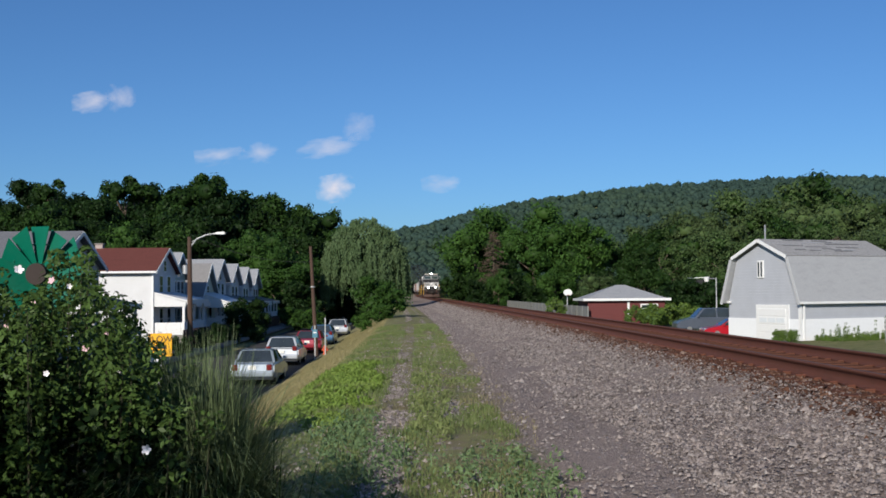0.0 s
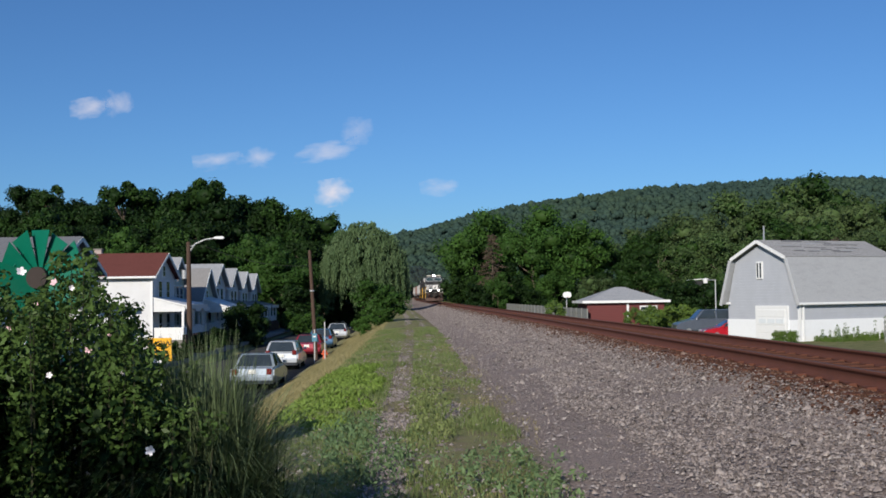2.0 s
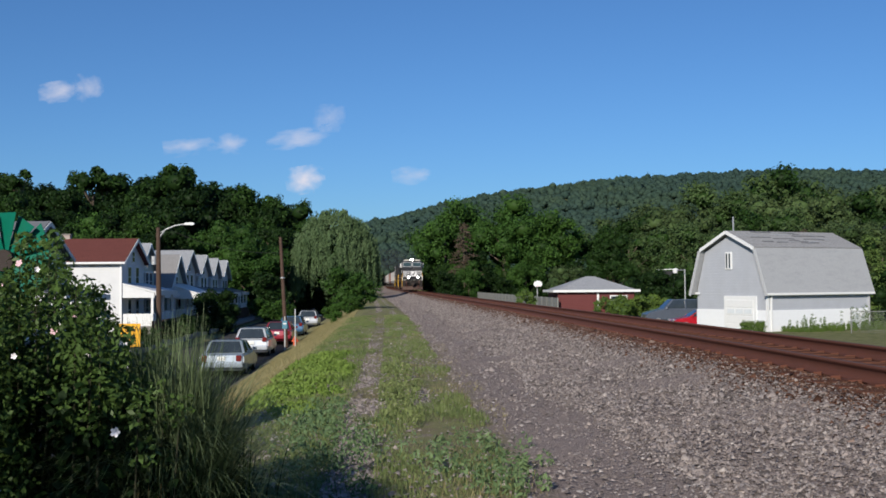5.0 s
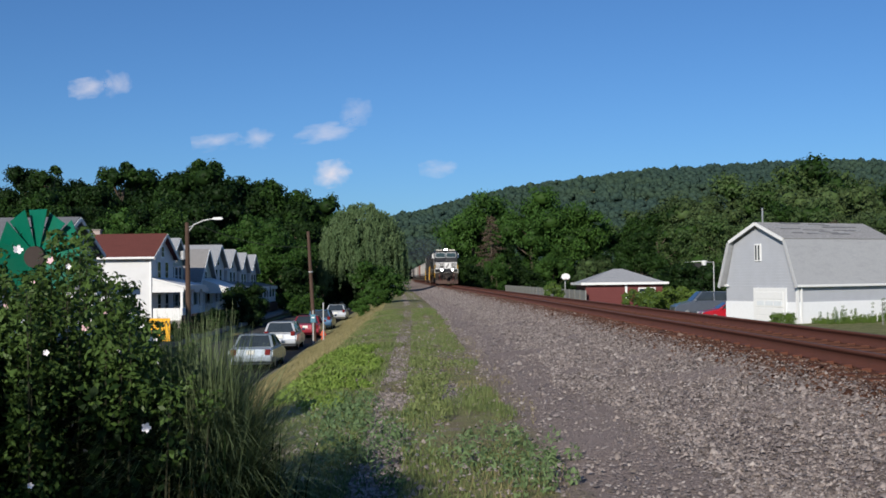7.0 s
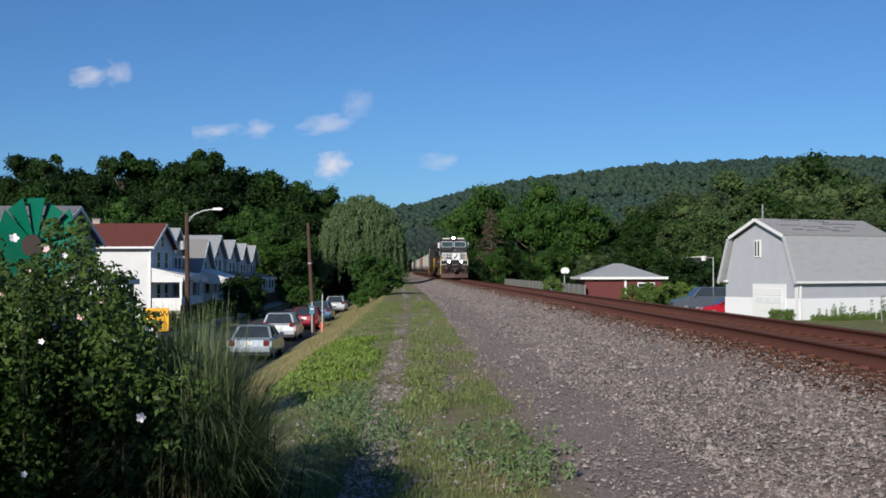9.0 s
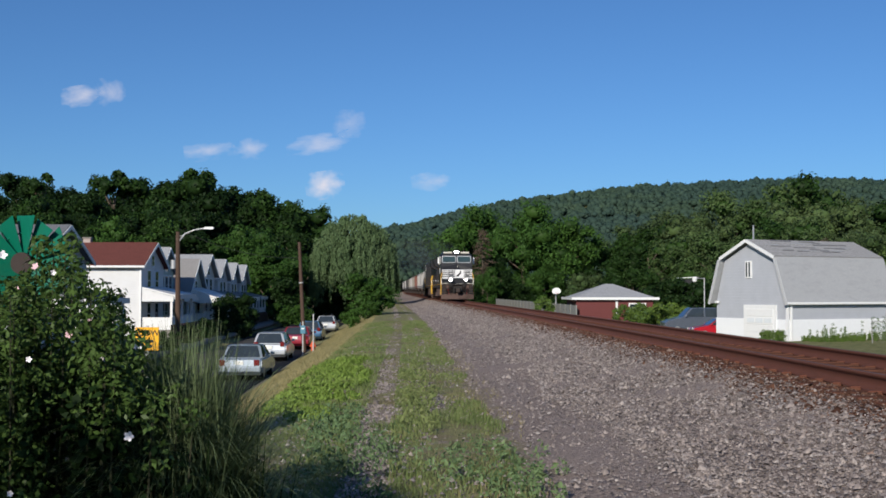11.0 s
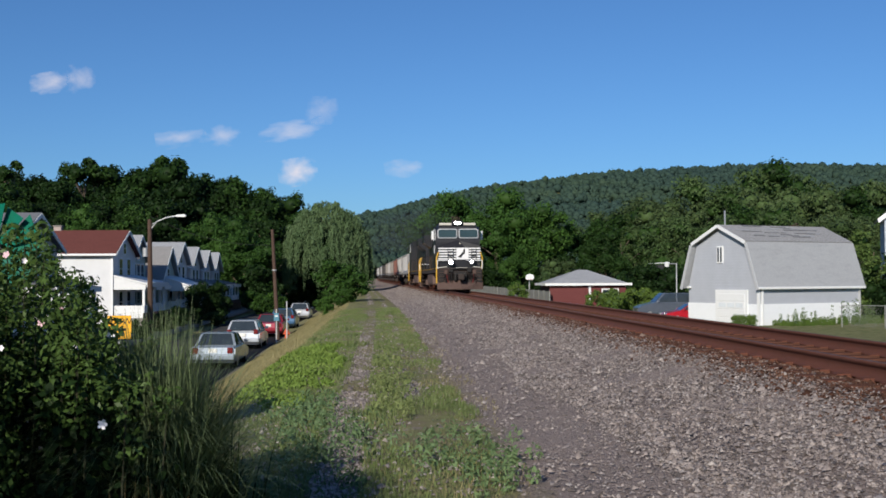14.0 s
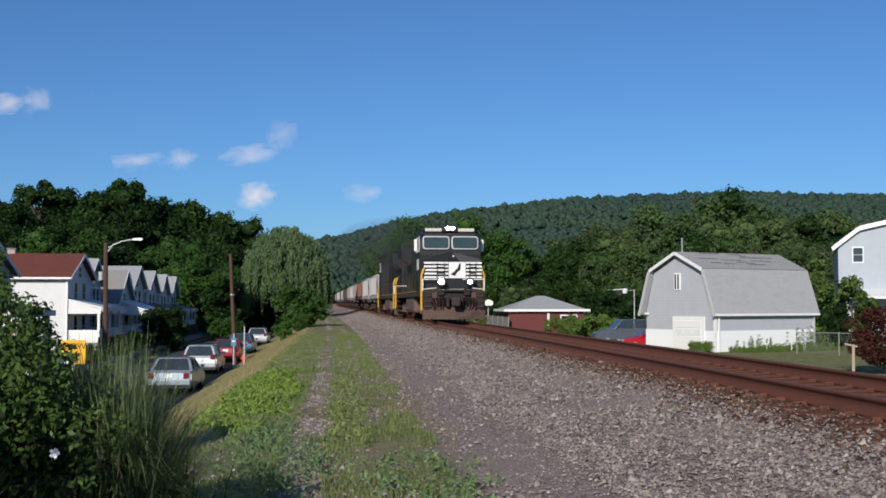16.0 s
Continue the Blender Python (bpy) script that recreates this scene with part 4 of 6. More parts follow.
def smoke_material():
    """Thin dark diesel smoke: densest in the middle, torn at the edge."""
    n = Nodes("diesel_smoke", 1.0, 0, 0)
    c = n.coords("Generated")
    d = n.tree.nodes.new("ShaderNodeVectorMath")
    d.operation = "DISTANCE"
    n.link(c, d.inputs[0])
    d.inputs[1].default_value = (0.5, 0.5, 0.5)
    puffs = n.noise(n.coords(), 0.35, 4, 0.55)
    body = n.math("SUBTRACT", n.math("MULTIPLY", puffs, 1.2), n.math("MULTIPLY", d.outputs["Value"], 1.5))
    df = n.tree.nodes.new("ShaderNodeBsdfDiffuse")
    df.inputs[0].default_value = (0.03, 0.036, 0.042, 1)
    tr = n.tree.nodes.new("ShaderNodeBsdfTransparent")
    ms = n.tree.nodes.new("ShaderNodeMixShader")
    n.link(n.math("MULTIPLY", n.grey(body, -0.10, 0.60), 0.62), ms.inputs[0])
    n.link(tr.outputs[0], ms.inputs[1])
    n.link(df.outputs[0], ms.inputs[2])
    n.link(ms.outputs[0], n.tree.nodes["Material Output"].inputs[0])
    return n.mat


def exhaust_smoke():
    """A plume over the hood that trails back and west; each puff a shallow bowl."""
    t = thing("exhaust_smoke", pose(0, 0, 0), "thin dark grey diesel smoke trailing over the locomotive", "smoke")
    mat = smoke_material()
    for x, y, z, r in ((-0.5, 13, 5.0, 1.8), (-1.4, 20, 5.2, 2.3), (-2.2, 29, 5.4, 2.8), (-2.8, 40, 5.6, 3.2), (-3.2, 54, 5.8, 3.6)):
        b = bmesh.new()
        rings = [[b.verts.new((r * u * math.cos(a), -0.25 * r * (1 - u * u), 0.8 * r * u * math.sin(a))) for a in (2 * math.pi * k / 24 for k in range(24))] for u in (0.34, 0.67, 1.0)]
        mid = b.verts.new((0, -0.25 * r, 0))
        for k in range(24):
            b.faces.new((mid, rings[0][k], rings[0][(k + 1) % 24]))
            for lo, hi in zip(rings, rings[1:]):
                b.faces.new((lo[k], hi[k], hi[(k + 1) % 24], lo[(k + 1) % 24]))
        part("smoke_puff", b, mat, t, smooth=True).location = (x, y, z)
    return t


SMOKE = exhaust_smoke()


def nose_y(t):
    """Where the train's front stands."""
    return 53.0 + 10.2 * (16.0 - t)


def motions():
    back = 0.0
    for ob, length in TRAIN:
        rows = []
        for k in range(17):
            y0 = nose_y(float(k)) + back
            a, b = y0 + 0.2 * length, y0 + 0.8 * length
            xa, xb = float(track_x(a)), float(track_x(b))
            lean = (xb - xa) / (b - a)
            at = pose(xa - lean * 0.2 * length, y0, BED + 0.183 + float(rise(y0 + 0.5 * length)), 0, 0, -math.degrees(math.atan(lean)))
            rows.append((float(k), at @ pose(0, length, 0, 0, 0, 180) if ob is _l2 else at))
        walk(ob, rows)
        if ob is _l1:
            walk(SMOKE, rows)
        back += length + 0.15

# ---- houses ----
M_SIDE_WHITE = siding("white_siding", (0.62, 0.63, 0.65), 0.18)
M_SIDE_CREAM = siding("pale_green_siding", (0.48, 0.53, 0.46), 0.18)
# Shade on a white wall, painted in as a bluish grey siding colour.
M_SIDE_SHADED = siding("shaded_white_siding", (0.36, 0.40, 0.46), 0.18)
M_SIDE_GREY = siding("grey_siding", (0.40, 0.42, 0.47), 0.2)
M_SIDE_BLUE = siding("blue_grey_siding", (0.50, 0.54, 0.58), 0.18)
M_ROOF_RED = shingles("red_brown_shingles", (0.13, 0.045, 0.038))
M_ROOF_GREY = shingles("grey_shingles", (0.23, 0.225, 0.225))
M_ROOF_PALE = shingles("pale_grey_shingles", (0.29, 0.30, 0.32))
M_ROOF_SLATE = shingles("dark_slate_shingles", (0.15, 0.155, 0.17))
M_BRICK = painted("chimney_brick", (0.35, 0.29, 0.27), 0.9, 0.4)
M_BLOCK = painted("white_block_wall", (0.72, 0.74, 0.77), 0.7, 0.08)
M_MAROON = siding("maroon_boards", (0.12, 0.03, 0.03), 0.2)
M_AWNING = painted("white_awning_metal", (0.64, 0.65, 0.66), 0.5, 0.15)


def slab(a, b, x0, x1, thick, bm=None):
    """A roof plane between two points (y, z), along x from x0 to x1."""
    (ya, za), (yb, zb) = a, b
    n = Vector((-(zb - za), yb - ya)).normalized() * thick
    if n.y < 0:
        n = -n
    bmx = prism([(ya, za), (yb, zb), (yb + n.x, zb + n.y), (ya + n.x, za + n.y)], x1 - x0, "x")
    bmesh.ops.translate(bmx, verts=bmx.verts, vec=(x0, 0, 0))
    return bmx


def window_on(parent, at, size, axis, wall=0.0):
    """A sash window with frame and two panes. axis x: faces along x; y: faces along y (towards smaller y)."""
    w, h = size
    x, y, z = at
    s = 1 if axis == "x" else 0
    f = part("window", box((0.10, w + 0.2, h + 0.2) if s else (w + 0.2, 0.10, h + 0.2), at, bevel=0.01), M_WHITE, parent, "white window frame")
    for k in (-1, 1):
        part("pane", box((0.12, w, h / 2 - 0.04) if s else (w, 0.12, h / 2 - 0.04), (x, y, z + k * h / 4)), M_GLASS, f)
    return f


def house(y0, y1, eave, ridge, wall, roof, label, front=-17.45, deep=9.5, chimney=True, porch=None, windows=2, side_windows=True, ground=-1.5):
    """A gabled house whose ridge runs back from the street; walls, roof, windows, chimney, porch."""
    t = thing("house", pose(front, y0, ground), label, "house", "houses along the street")
    W, e, r = y1 - y0, eave - ground, ridge - ground
    part("wall", shift(prism([(0, 0), (W, 0), (W, e), (W / 2, r - 0.12), (0, e)], deep, "x"), -deep), wall, t)
    over = 0.35
    drop = over * (r - e) / (W / 2)
    for a, b in (((-over, e - drop), (W / 2, r)), ((W + over, e - drop), (W / 2, r))):
        part("roof", slab(a, b, -deep - 0.3, 0.35, 0.14), roof, t)
    for a, b in (((-over, e - drop), (W / 2, r)), ((W + over, e - drop), (W / 2, r))):
        part("fascia", slab((a[0], a[1] - 0.10), (b[0], b[1] - 0.10), 0.352, 0.40, 0.20), M_WHITE, t, "white gable trim")
    part("gutter", box((deep + 0.7, 0.12, 0.14), (-deep / 2 + 0.02, -over - 0.05, e - drop + 0.03), bevel=0.02), M_WHITE, t, "white gutter")
    part("corner_board", box((0.12, 0.12, e), (0.02, -0.02, e / 2)), M_WHITE, t)
    for k in range(windows):
        yy = W * (k + 1) / (windows + 1)
        window_on(t, (0.0, yy, e - 1.0), (0.8, 1.3), "x")
        window_on(t, (0.0, yy, 1.6), (0.8, 1.4), "x")
    if r - e > 1.4:
        window_on(t, (0.0, W / 2, e + 0.35), (0.6, 0.7), "x")
    if side_windows:
        for x in (-2.4, -6.0):
            window_on(t, (x, 0.0, 1.5), (0.8, 1.3), "y")
    if chimney:
        c = part("chimney", box((0.5, 0.45, 0.7), (-4.4, W / 2 + 0.1, r + 0.05), bevel=0.02), M_BRICK, t)
        part("chimney_cap", box((0.6, 0.55, 0.08), (-4.4, W / 2 + 0.1, r + 0.42)), M_CONCRETE, c)
    if porch:
        out, top, low, cover = porch
        top, low = top - ground, low - ground
        part("porch_roof", prism([(0.02, top), (out, low), (out, low - 0.12), (0.02, top - 0.12)], W + 0.3), cover, t, "sloping porch roof")
        part("porch_fascia", box((0.08, W + 0.36, 0.3), (out + 0.05, W / 2 + 0.15, low - 0.12)), M_AWNING, t)
        part("porch_side", shift(prism([(0.02, top - 0.13), (out - 0.06, low - 0.13), (out - 0.06, low - 0.42), (0.02, low - 0.42)], 0.06), 0, 0.02), M_AWNING, t, "white porch side screen")
        for yy in (0.12, W / 2, W - 0.1):
            part("porch_post", box((0.16, 0.16, low - 0.1), (out - 0.2, yy, (low - 0.1) / 2), bevel=0.01), M_WHITE, t)
        part("porch_floor", box((out, W, 0.6), (out / 2 + 0.005, W / 2, 0.3)), M_CONCRETE, t)
        part("porch_wall", box((0.12, W, 0.8), (out - 0.2, W / 2, 1.0)), M_WHITE, t, "white porch parapet")
        part("porch_wall", box((out - 0.3, 0.12, 0.8), (out / 2, 0.09, 1.0)), M_WHITE, t, "white porch parapet")
    return t


house(38.0, 45.0, 3.0, 5.0, M_SIDE_GREY, M_ROOF_SLATE, "grey sided house with a dark slate roof", porch=(2.2, 1.6, 1.1, M_ROOF_SLATE), front=-17.2)
house(53.0, 61.0, 3.2, 4.85, M_SIDE_BLUE, M_ROOF_SLATE, "blue-grey sided house with a dark grey gable roof", porch=(2.2, 1.7, 1.2, M_ROOF_SLATE))
house(72.6, 79.4, 3.3, 4.78, M_SIDE_WHITE, M_ROOF_RED, "white sided house with a red-brown shingle roof and small chimney", porch=(2.2, 1.9, 1.35, M_AWNING), windows=2, front=-17.3)
house(80.4, 85.6, 3.05, 4.75, M_SIDE_CREAM, M_ROOF_PALE, "pale green sided house with a light grey roof", windows=3, chimney=False, porch=(1.8, 1.6, 1.1, M_ROOF_SLATE), front=-17.9)
house(86.6, 93.0, 1.7, 4.1, M_SIDE_CREAM, M_ROOF_GREY, "low house with a steep weathered grey roof", windows=2, chimney=False, porch=(2.3, 1.9, 1.1, M_AWNING), front=-17.0)
house(95.0, 101.0, 3.0, 4.7, M_SIDE_WHITE, M_ROOF_PALE, "white sided house with a pale grey roof, one of a row", chimney=False, porch=(2.2, 1.7, 1.1, M_ROOF_GREY))
house(102.6, 108.2, 2.8, 4.5, M_SIDE_WHITE, M_ROOF_PALE, "white sided house with a pale grey roof, one of a row", chimney=False, porch=(2.2, 1.6, 1.0, M_ROOF_GREY))
house(109.6, 114.6, 2.65, 4.35, M_SIDE_WHITE, M_ROOF_PALE, "white sided house with a pale grey roof, one of a row", chimney=False, porch=(2.2, 1.5, 1.0, M_ROOF_GREY))
house(116.2, 121.2, 2.6, 4.3, M_SIDE_WHITE, M_ROOF_PALE, "white sided house with a pale grey roof, last of the row", chimney=False, porch=(2.2, 1.5, 1.0, M_ROOF_GREY))


def barn():
    """The gambrel-roofed garage across the track. Long side along its x, door in the end wall at x = 0."""
    t = thing("gambrel_garage", pose(24.9, 72.3, -1.75, 0, 0, 25), "grey gambrel-roofed garage barn with a white block base and white door", "garage")
    W, L = 6.9, 9.4
    E, B, R, q = 2.62, 5.62, 6.8, 0.88
    outline = [(0, 0), (W, 0), (W, E), (W - q, B - 0.1), (W / 2, R - 0.1), (q, B - 0.1), (0, E)]
    part("wall", prism(outline, L, "x"), M_SIDE_GREY, t)
    for at, size in (((L / 2, 0, 0.75), (L + 0.08, 0.08, 1.5)), ((0.0, W / 2, 0.75), (0.08, W + 0.08, 1.5)), ((L, W / 2, 0.75), (0.08, W + 0.08, 1.5))):
        part("block_base", box(size, at), M_BLOCK, t, "white painted block base")
    shape = [(-0.24, E - 0.1), (q - 0.05, B), (W / 2, R), (W - q + 0.05, B), (W + 0.24, E - 0.1)]
    for a, b in zip(shape, shape[1:]):
        steep = abs(b[1] - a[1]) > 2
        part("roof", slab(a, b, -0.38, L + 0.3, 0.13), M_ROOF_STEEP if steep else M_ROOF_BARN, t, "weathered grey shingle roof plane")
        part("fascia", slab((a[0], a[1] - 0.10), (b[0], b[1] - 0.10), -0.45, -0.385, 0.22), M_GREYPAINT if steep else M_WHITE, t, "pale gable trim")
    rr = random.Random(6)
    for k in range(22):
        u, x0 = rr.uniform(0.25, 0.92), rr.uniform(-0.2, L - 2.2)
        a, b = Vector(shape[1]).lerp(Vector(shape[2]), u), Vector(shape[1]).lerp(Vector(shape[2]), u + rr.uniform(0.02, 0.05))
        part("worn_shingle", slab(tuple(a), tuple(b), x0, x0 + rr.uniform(0.5, 2.0), 0.165), M_ROOF_SLATE if k % 3 else M_ROOF_PALE, t, "curled worn shingle")
    part("gutter", box((L + 0.7, 0.14, 0.16), (L / 2 - 0.05, -0.32, E - 0.06), bevel=0.03), M_WHITE, t, "white gutter")
    part("downpipe", box((0.14, 0.12, E - 0.1), (0.25, -0.10, (E - 0.1) / 2), bevel=0.02), M_WHITE, t)
    part("corner_board", box((0.16, 0.16, E), (-0.03, -0.03, E / 2)), M_WHITE, t)
    part("corner_board", box((0.12, 0.1, E), (L, -0.06, E / 2)), M_GREYPAINT, t)
    d = part("door_frame", box((0.16, 3.1, 2.45), (-0.02, 2.5, 1.22)), M_WHITE, t)
    for k in range(4):
        part("door_panel", box((0.16, 2.6, 0.5), (-0.05, 2.5, 0.3 + 0.54 * k), bevel=0.02), M_WHITE, d)
    for k in (-1, 0, 1):
        part("door_pane", box((0.04, 0.7, 0.3), (-0.13, 2.5 + 0.82 * k, 1.40)), painted_pane, d)
    w = part("window", box((0.12, 0.62, 1.2), (-0.02, 3.6, 4.85), bevel=0.02), M_WHITE, t, "narrow white gable window")
    for k in (-1, 1):
        part("pane", box((0.06, 0.13, 1.0), (-0.07, 3.6 + 0.14 * k, 4.85)), M_GLASS, w)
    part("vent_pipe", tube(0.06, 1.1, (0.3, W / 2, R), seg=8), M_STEEL, t)
    part("wall_lamp", box((0.2, 0.3, 0.16), (-0.15, W - 0.2, 2.6), bevel=0.03), M_WHITE, t)
    return t


M_ROOF_STEEP = shingles("smooth_grey_shingles", (0.31, 0.32, 0.34), 0.10)
M_ROOF_BARN = shingles("worn_upper_shingles", (0.28, 0.28, 0.285), 0.45)
painted_pane = painted("milky_door_pane", (0.62, 0.66, 0.70), 0.25, 0.1)
barn()


def hip_shed():
    """The low maroon garage with a hipped roof."""
    t = thing("garage", pose(15.35, 101, -1.7), "low maroon-walled garage with a pale hipped roof and white eaves", "garage")
    w, d, h = 7.05, 6.0, 2.65
    part("wall", shift(box((w, d, h), (w / 2, d / 2, h / 2)), 0, 0, 0), M_MAROON, t)
    b = bmesh.new()
    o = 0.45
    c = [b.verts.new(p) for p in ((-o, -o, h), (w + o, -o, h), (w + o, d + o, h), (-o, d + o, h), (3.1, d / 2, h + 1.35), (w - 3.1, d / 2, h + 1.35))]
    for q in ((0, 1, 5, 4), (1, 2, 5), (2, 3, 4, 5), (3, 0, 4), (3, 2, 1, 0)):
        b.faces.new([c[k] for k in q])
    part("roof", b, M_ROOF_PALE, t, "pale hipped shingle roof")
    for at, size in (((w / 2, -o, h), (w + 2 * o + 0.06, 0.06, 0.22)), ((-o, d / 2, h), (0.06, d + 2 * o - 0.07, 0.22)), ((w + o, d / 2, h), (0.06, d + 2 * o - 0.07, 0.22))):
        part("eaves_board", box(size, at), M_WHITE, t)
    part("trim", box((0.2, 0.08, h - 0.2), (3.7, -0.04, (h - 0.2) / 2)), M_WHITE, t)
    part("garage_door", box((3.0, 0.06, 2.1), (1.8, -0.03, 1.05), bevel=0.02), M_MAROON, t)
    window_on(t, (5.6, 0, 1.8), (1.4, 0.7), "y")
    return t


hip_shed()


def east_house():
    """White two-storey house with a clipped gable, behind the garage barn."""
    t = thing("house", pose(45.4, 98, -1.4, 0, 0, -22), "white two-storey house with shade-tinted blue-grey walls and white-trimmed gambrel roof", "house")
    W, D, e, r = 9.0, 8.0, 8.5, 10.4
    prof = [(0, 0), (W, 0), (W, e), (W - 1.9, r - 0.6), (W / 2, r), (1.9, r - 0.6), (0, e)]
    part("wall", prism(prof, D), M_SIDE_SHADED, t)
    edge = [(-0.5, e - 0.5), (1.85, r - 0.55), (W / 2, r + 0.05), (W - 1.85, r - 0.55), (W + 0.5, e - 0.5)]
    for a, b in zip(edge, edge[1:]):
        up = Vector((-(b[1] - a[1]), b[0] - a[0])).normalized() * 0.16
        p = prism([a, b, (b[0] + up.x, b[1] + up.y), (a[0] + up.x, a[1] + up.y)], D + 0.8)
        part("roof", shift(p, 0, -0.4), M_ROOF_GREY, t)
        f = prism([(a[0], a[1] - 0.25), (b[0], b[1] - 0.25), (b[0] + up.x, b[1] + up.y), (a[0] + up.x, a[1] + up.y)], 0.06)
        part("fascia", shift(f, 0, -0.47), M_WHITE, t, "white gable trim")
    for x in (1.7, 6.8):
        for z in (2.4, 7.4):
            window_on(t, (x, 0, z), (0.8, 1.3), "y")
    part("porch_roof", shift(prism([(0, 4.3), (-2.6, 3.6), (-2.6, 3.4), (0, 3.9)], 5, "x"), 0.4), M_AWNING, t, "white porch roof")
    for x in (0.6, 5.2):
        part("porch_post", box((0.15, 0.15, 3.5), (x, -2.3, 1.75)), M_WHITE, t)
    return t


east_house()


def far_shed():
    t = thing("shed", pose(32.6, 128, -0.2), "small shed with a white metal roof among the trees", "shed")
    part("wall", box((1.4, 3, 3.24), (0.15, 1.7, 1.62)), M_BLACKTRIM, t, "dark board wall")
    part("roof", prism([(-0.7, 3.34), (1.0, 3.42), (1.0, 3.50), (-0.7, 3.42)], 3.6), M_AWNING, t, "white metal roof")
    return t


far_shed()


def street_shed():
    t = thing("shed", pose(-12.9, 125, -2.0), "small tan wooden shed under the trees at the street's end", "shed")
    part("wall", prism([(0, 0), (1.5, 0), (1.5, 1.7), (0.75, 2.25), (0, 1.7)], 2.2), M_TANWOOD, t, "tan board wall")
    for a, b in (((-0.15, 1.62), (0.75, 2.28)), ((1.65, 1.62), (0.75, 2.28))):
        p = prism([a, b, (b[0], b[1] + 0.09), (a[0], a[1] + 0.09)], 2.5)
        part("roof", shift(p, 0, -0.15), M_ROOF_SLATE, t)
    part("door", box((0.6, 0.05, 1.4), (0.75, -0.03, 0.7), bevel=0.01), M_BLACKTRIM, t, "dark doorway")
    return t


M_TANWOOD = painted("tan_boards", (0.42, 0.30, 0.19), 0.8, 0.3)
street_shed()
put(SHRUB, 28.3, 121, 1.75, 40, "dark undergrowth before the shed")
put(SHRUB, 29.9, 120, 1.85, 250, "dark undergrowth before the shed")
put(SHRUB, 31.6, 121, 1.8, 140, "dark undergrowth before the shed")

# ---- cars ----
M_TYRE = painted("black_tyre", (0.02, 0.02, 0.02), 0.85, 0.2)
M_RIM = painted("silver_rim", (0.45, 0.45, 0.46), 0.35, 0.2, 3, 0.8)
M_TAIL = painted("red_tail_lamp", (0.14, 0.012, 0.012), 0.2, 0.0, spec=0.5)
M_PLATE = painted("pale_plate", (0.7, 0.7, 0.66), 0.4, 0.0)
M_CARGLASS = dark_glass("car_glass", (0.03, 0.04, 0.05))


def car_paint(name, col):
    n = Nodes(name, 0.28, 0.25, 0.5)
    a = n.noise(n.coords(), 2.5, 4)
    n.colour(n.mix(n.grey(a, 0.3, 0.8), col, tuple(v * 0.8 for v in col)))
    n.bsdf.inputs["Coat Weight"].default_value = 0.6
    n.bsdf.inputs["Coat Roughness"].default_value = 0.08
    return n.mat


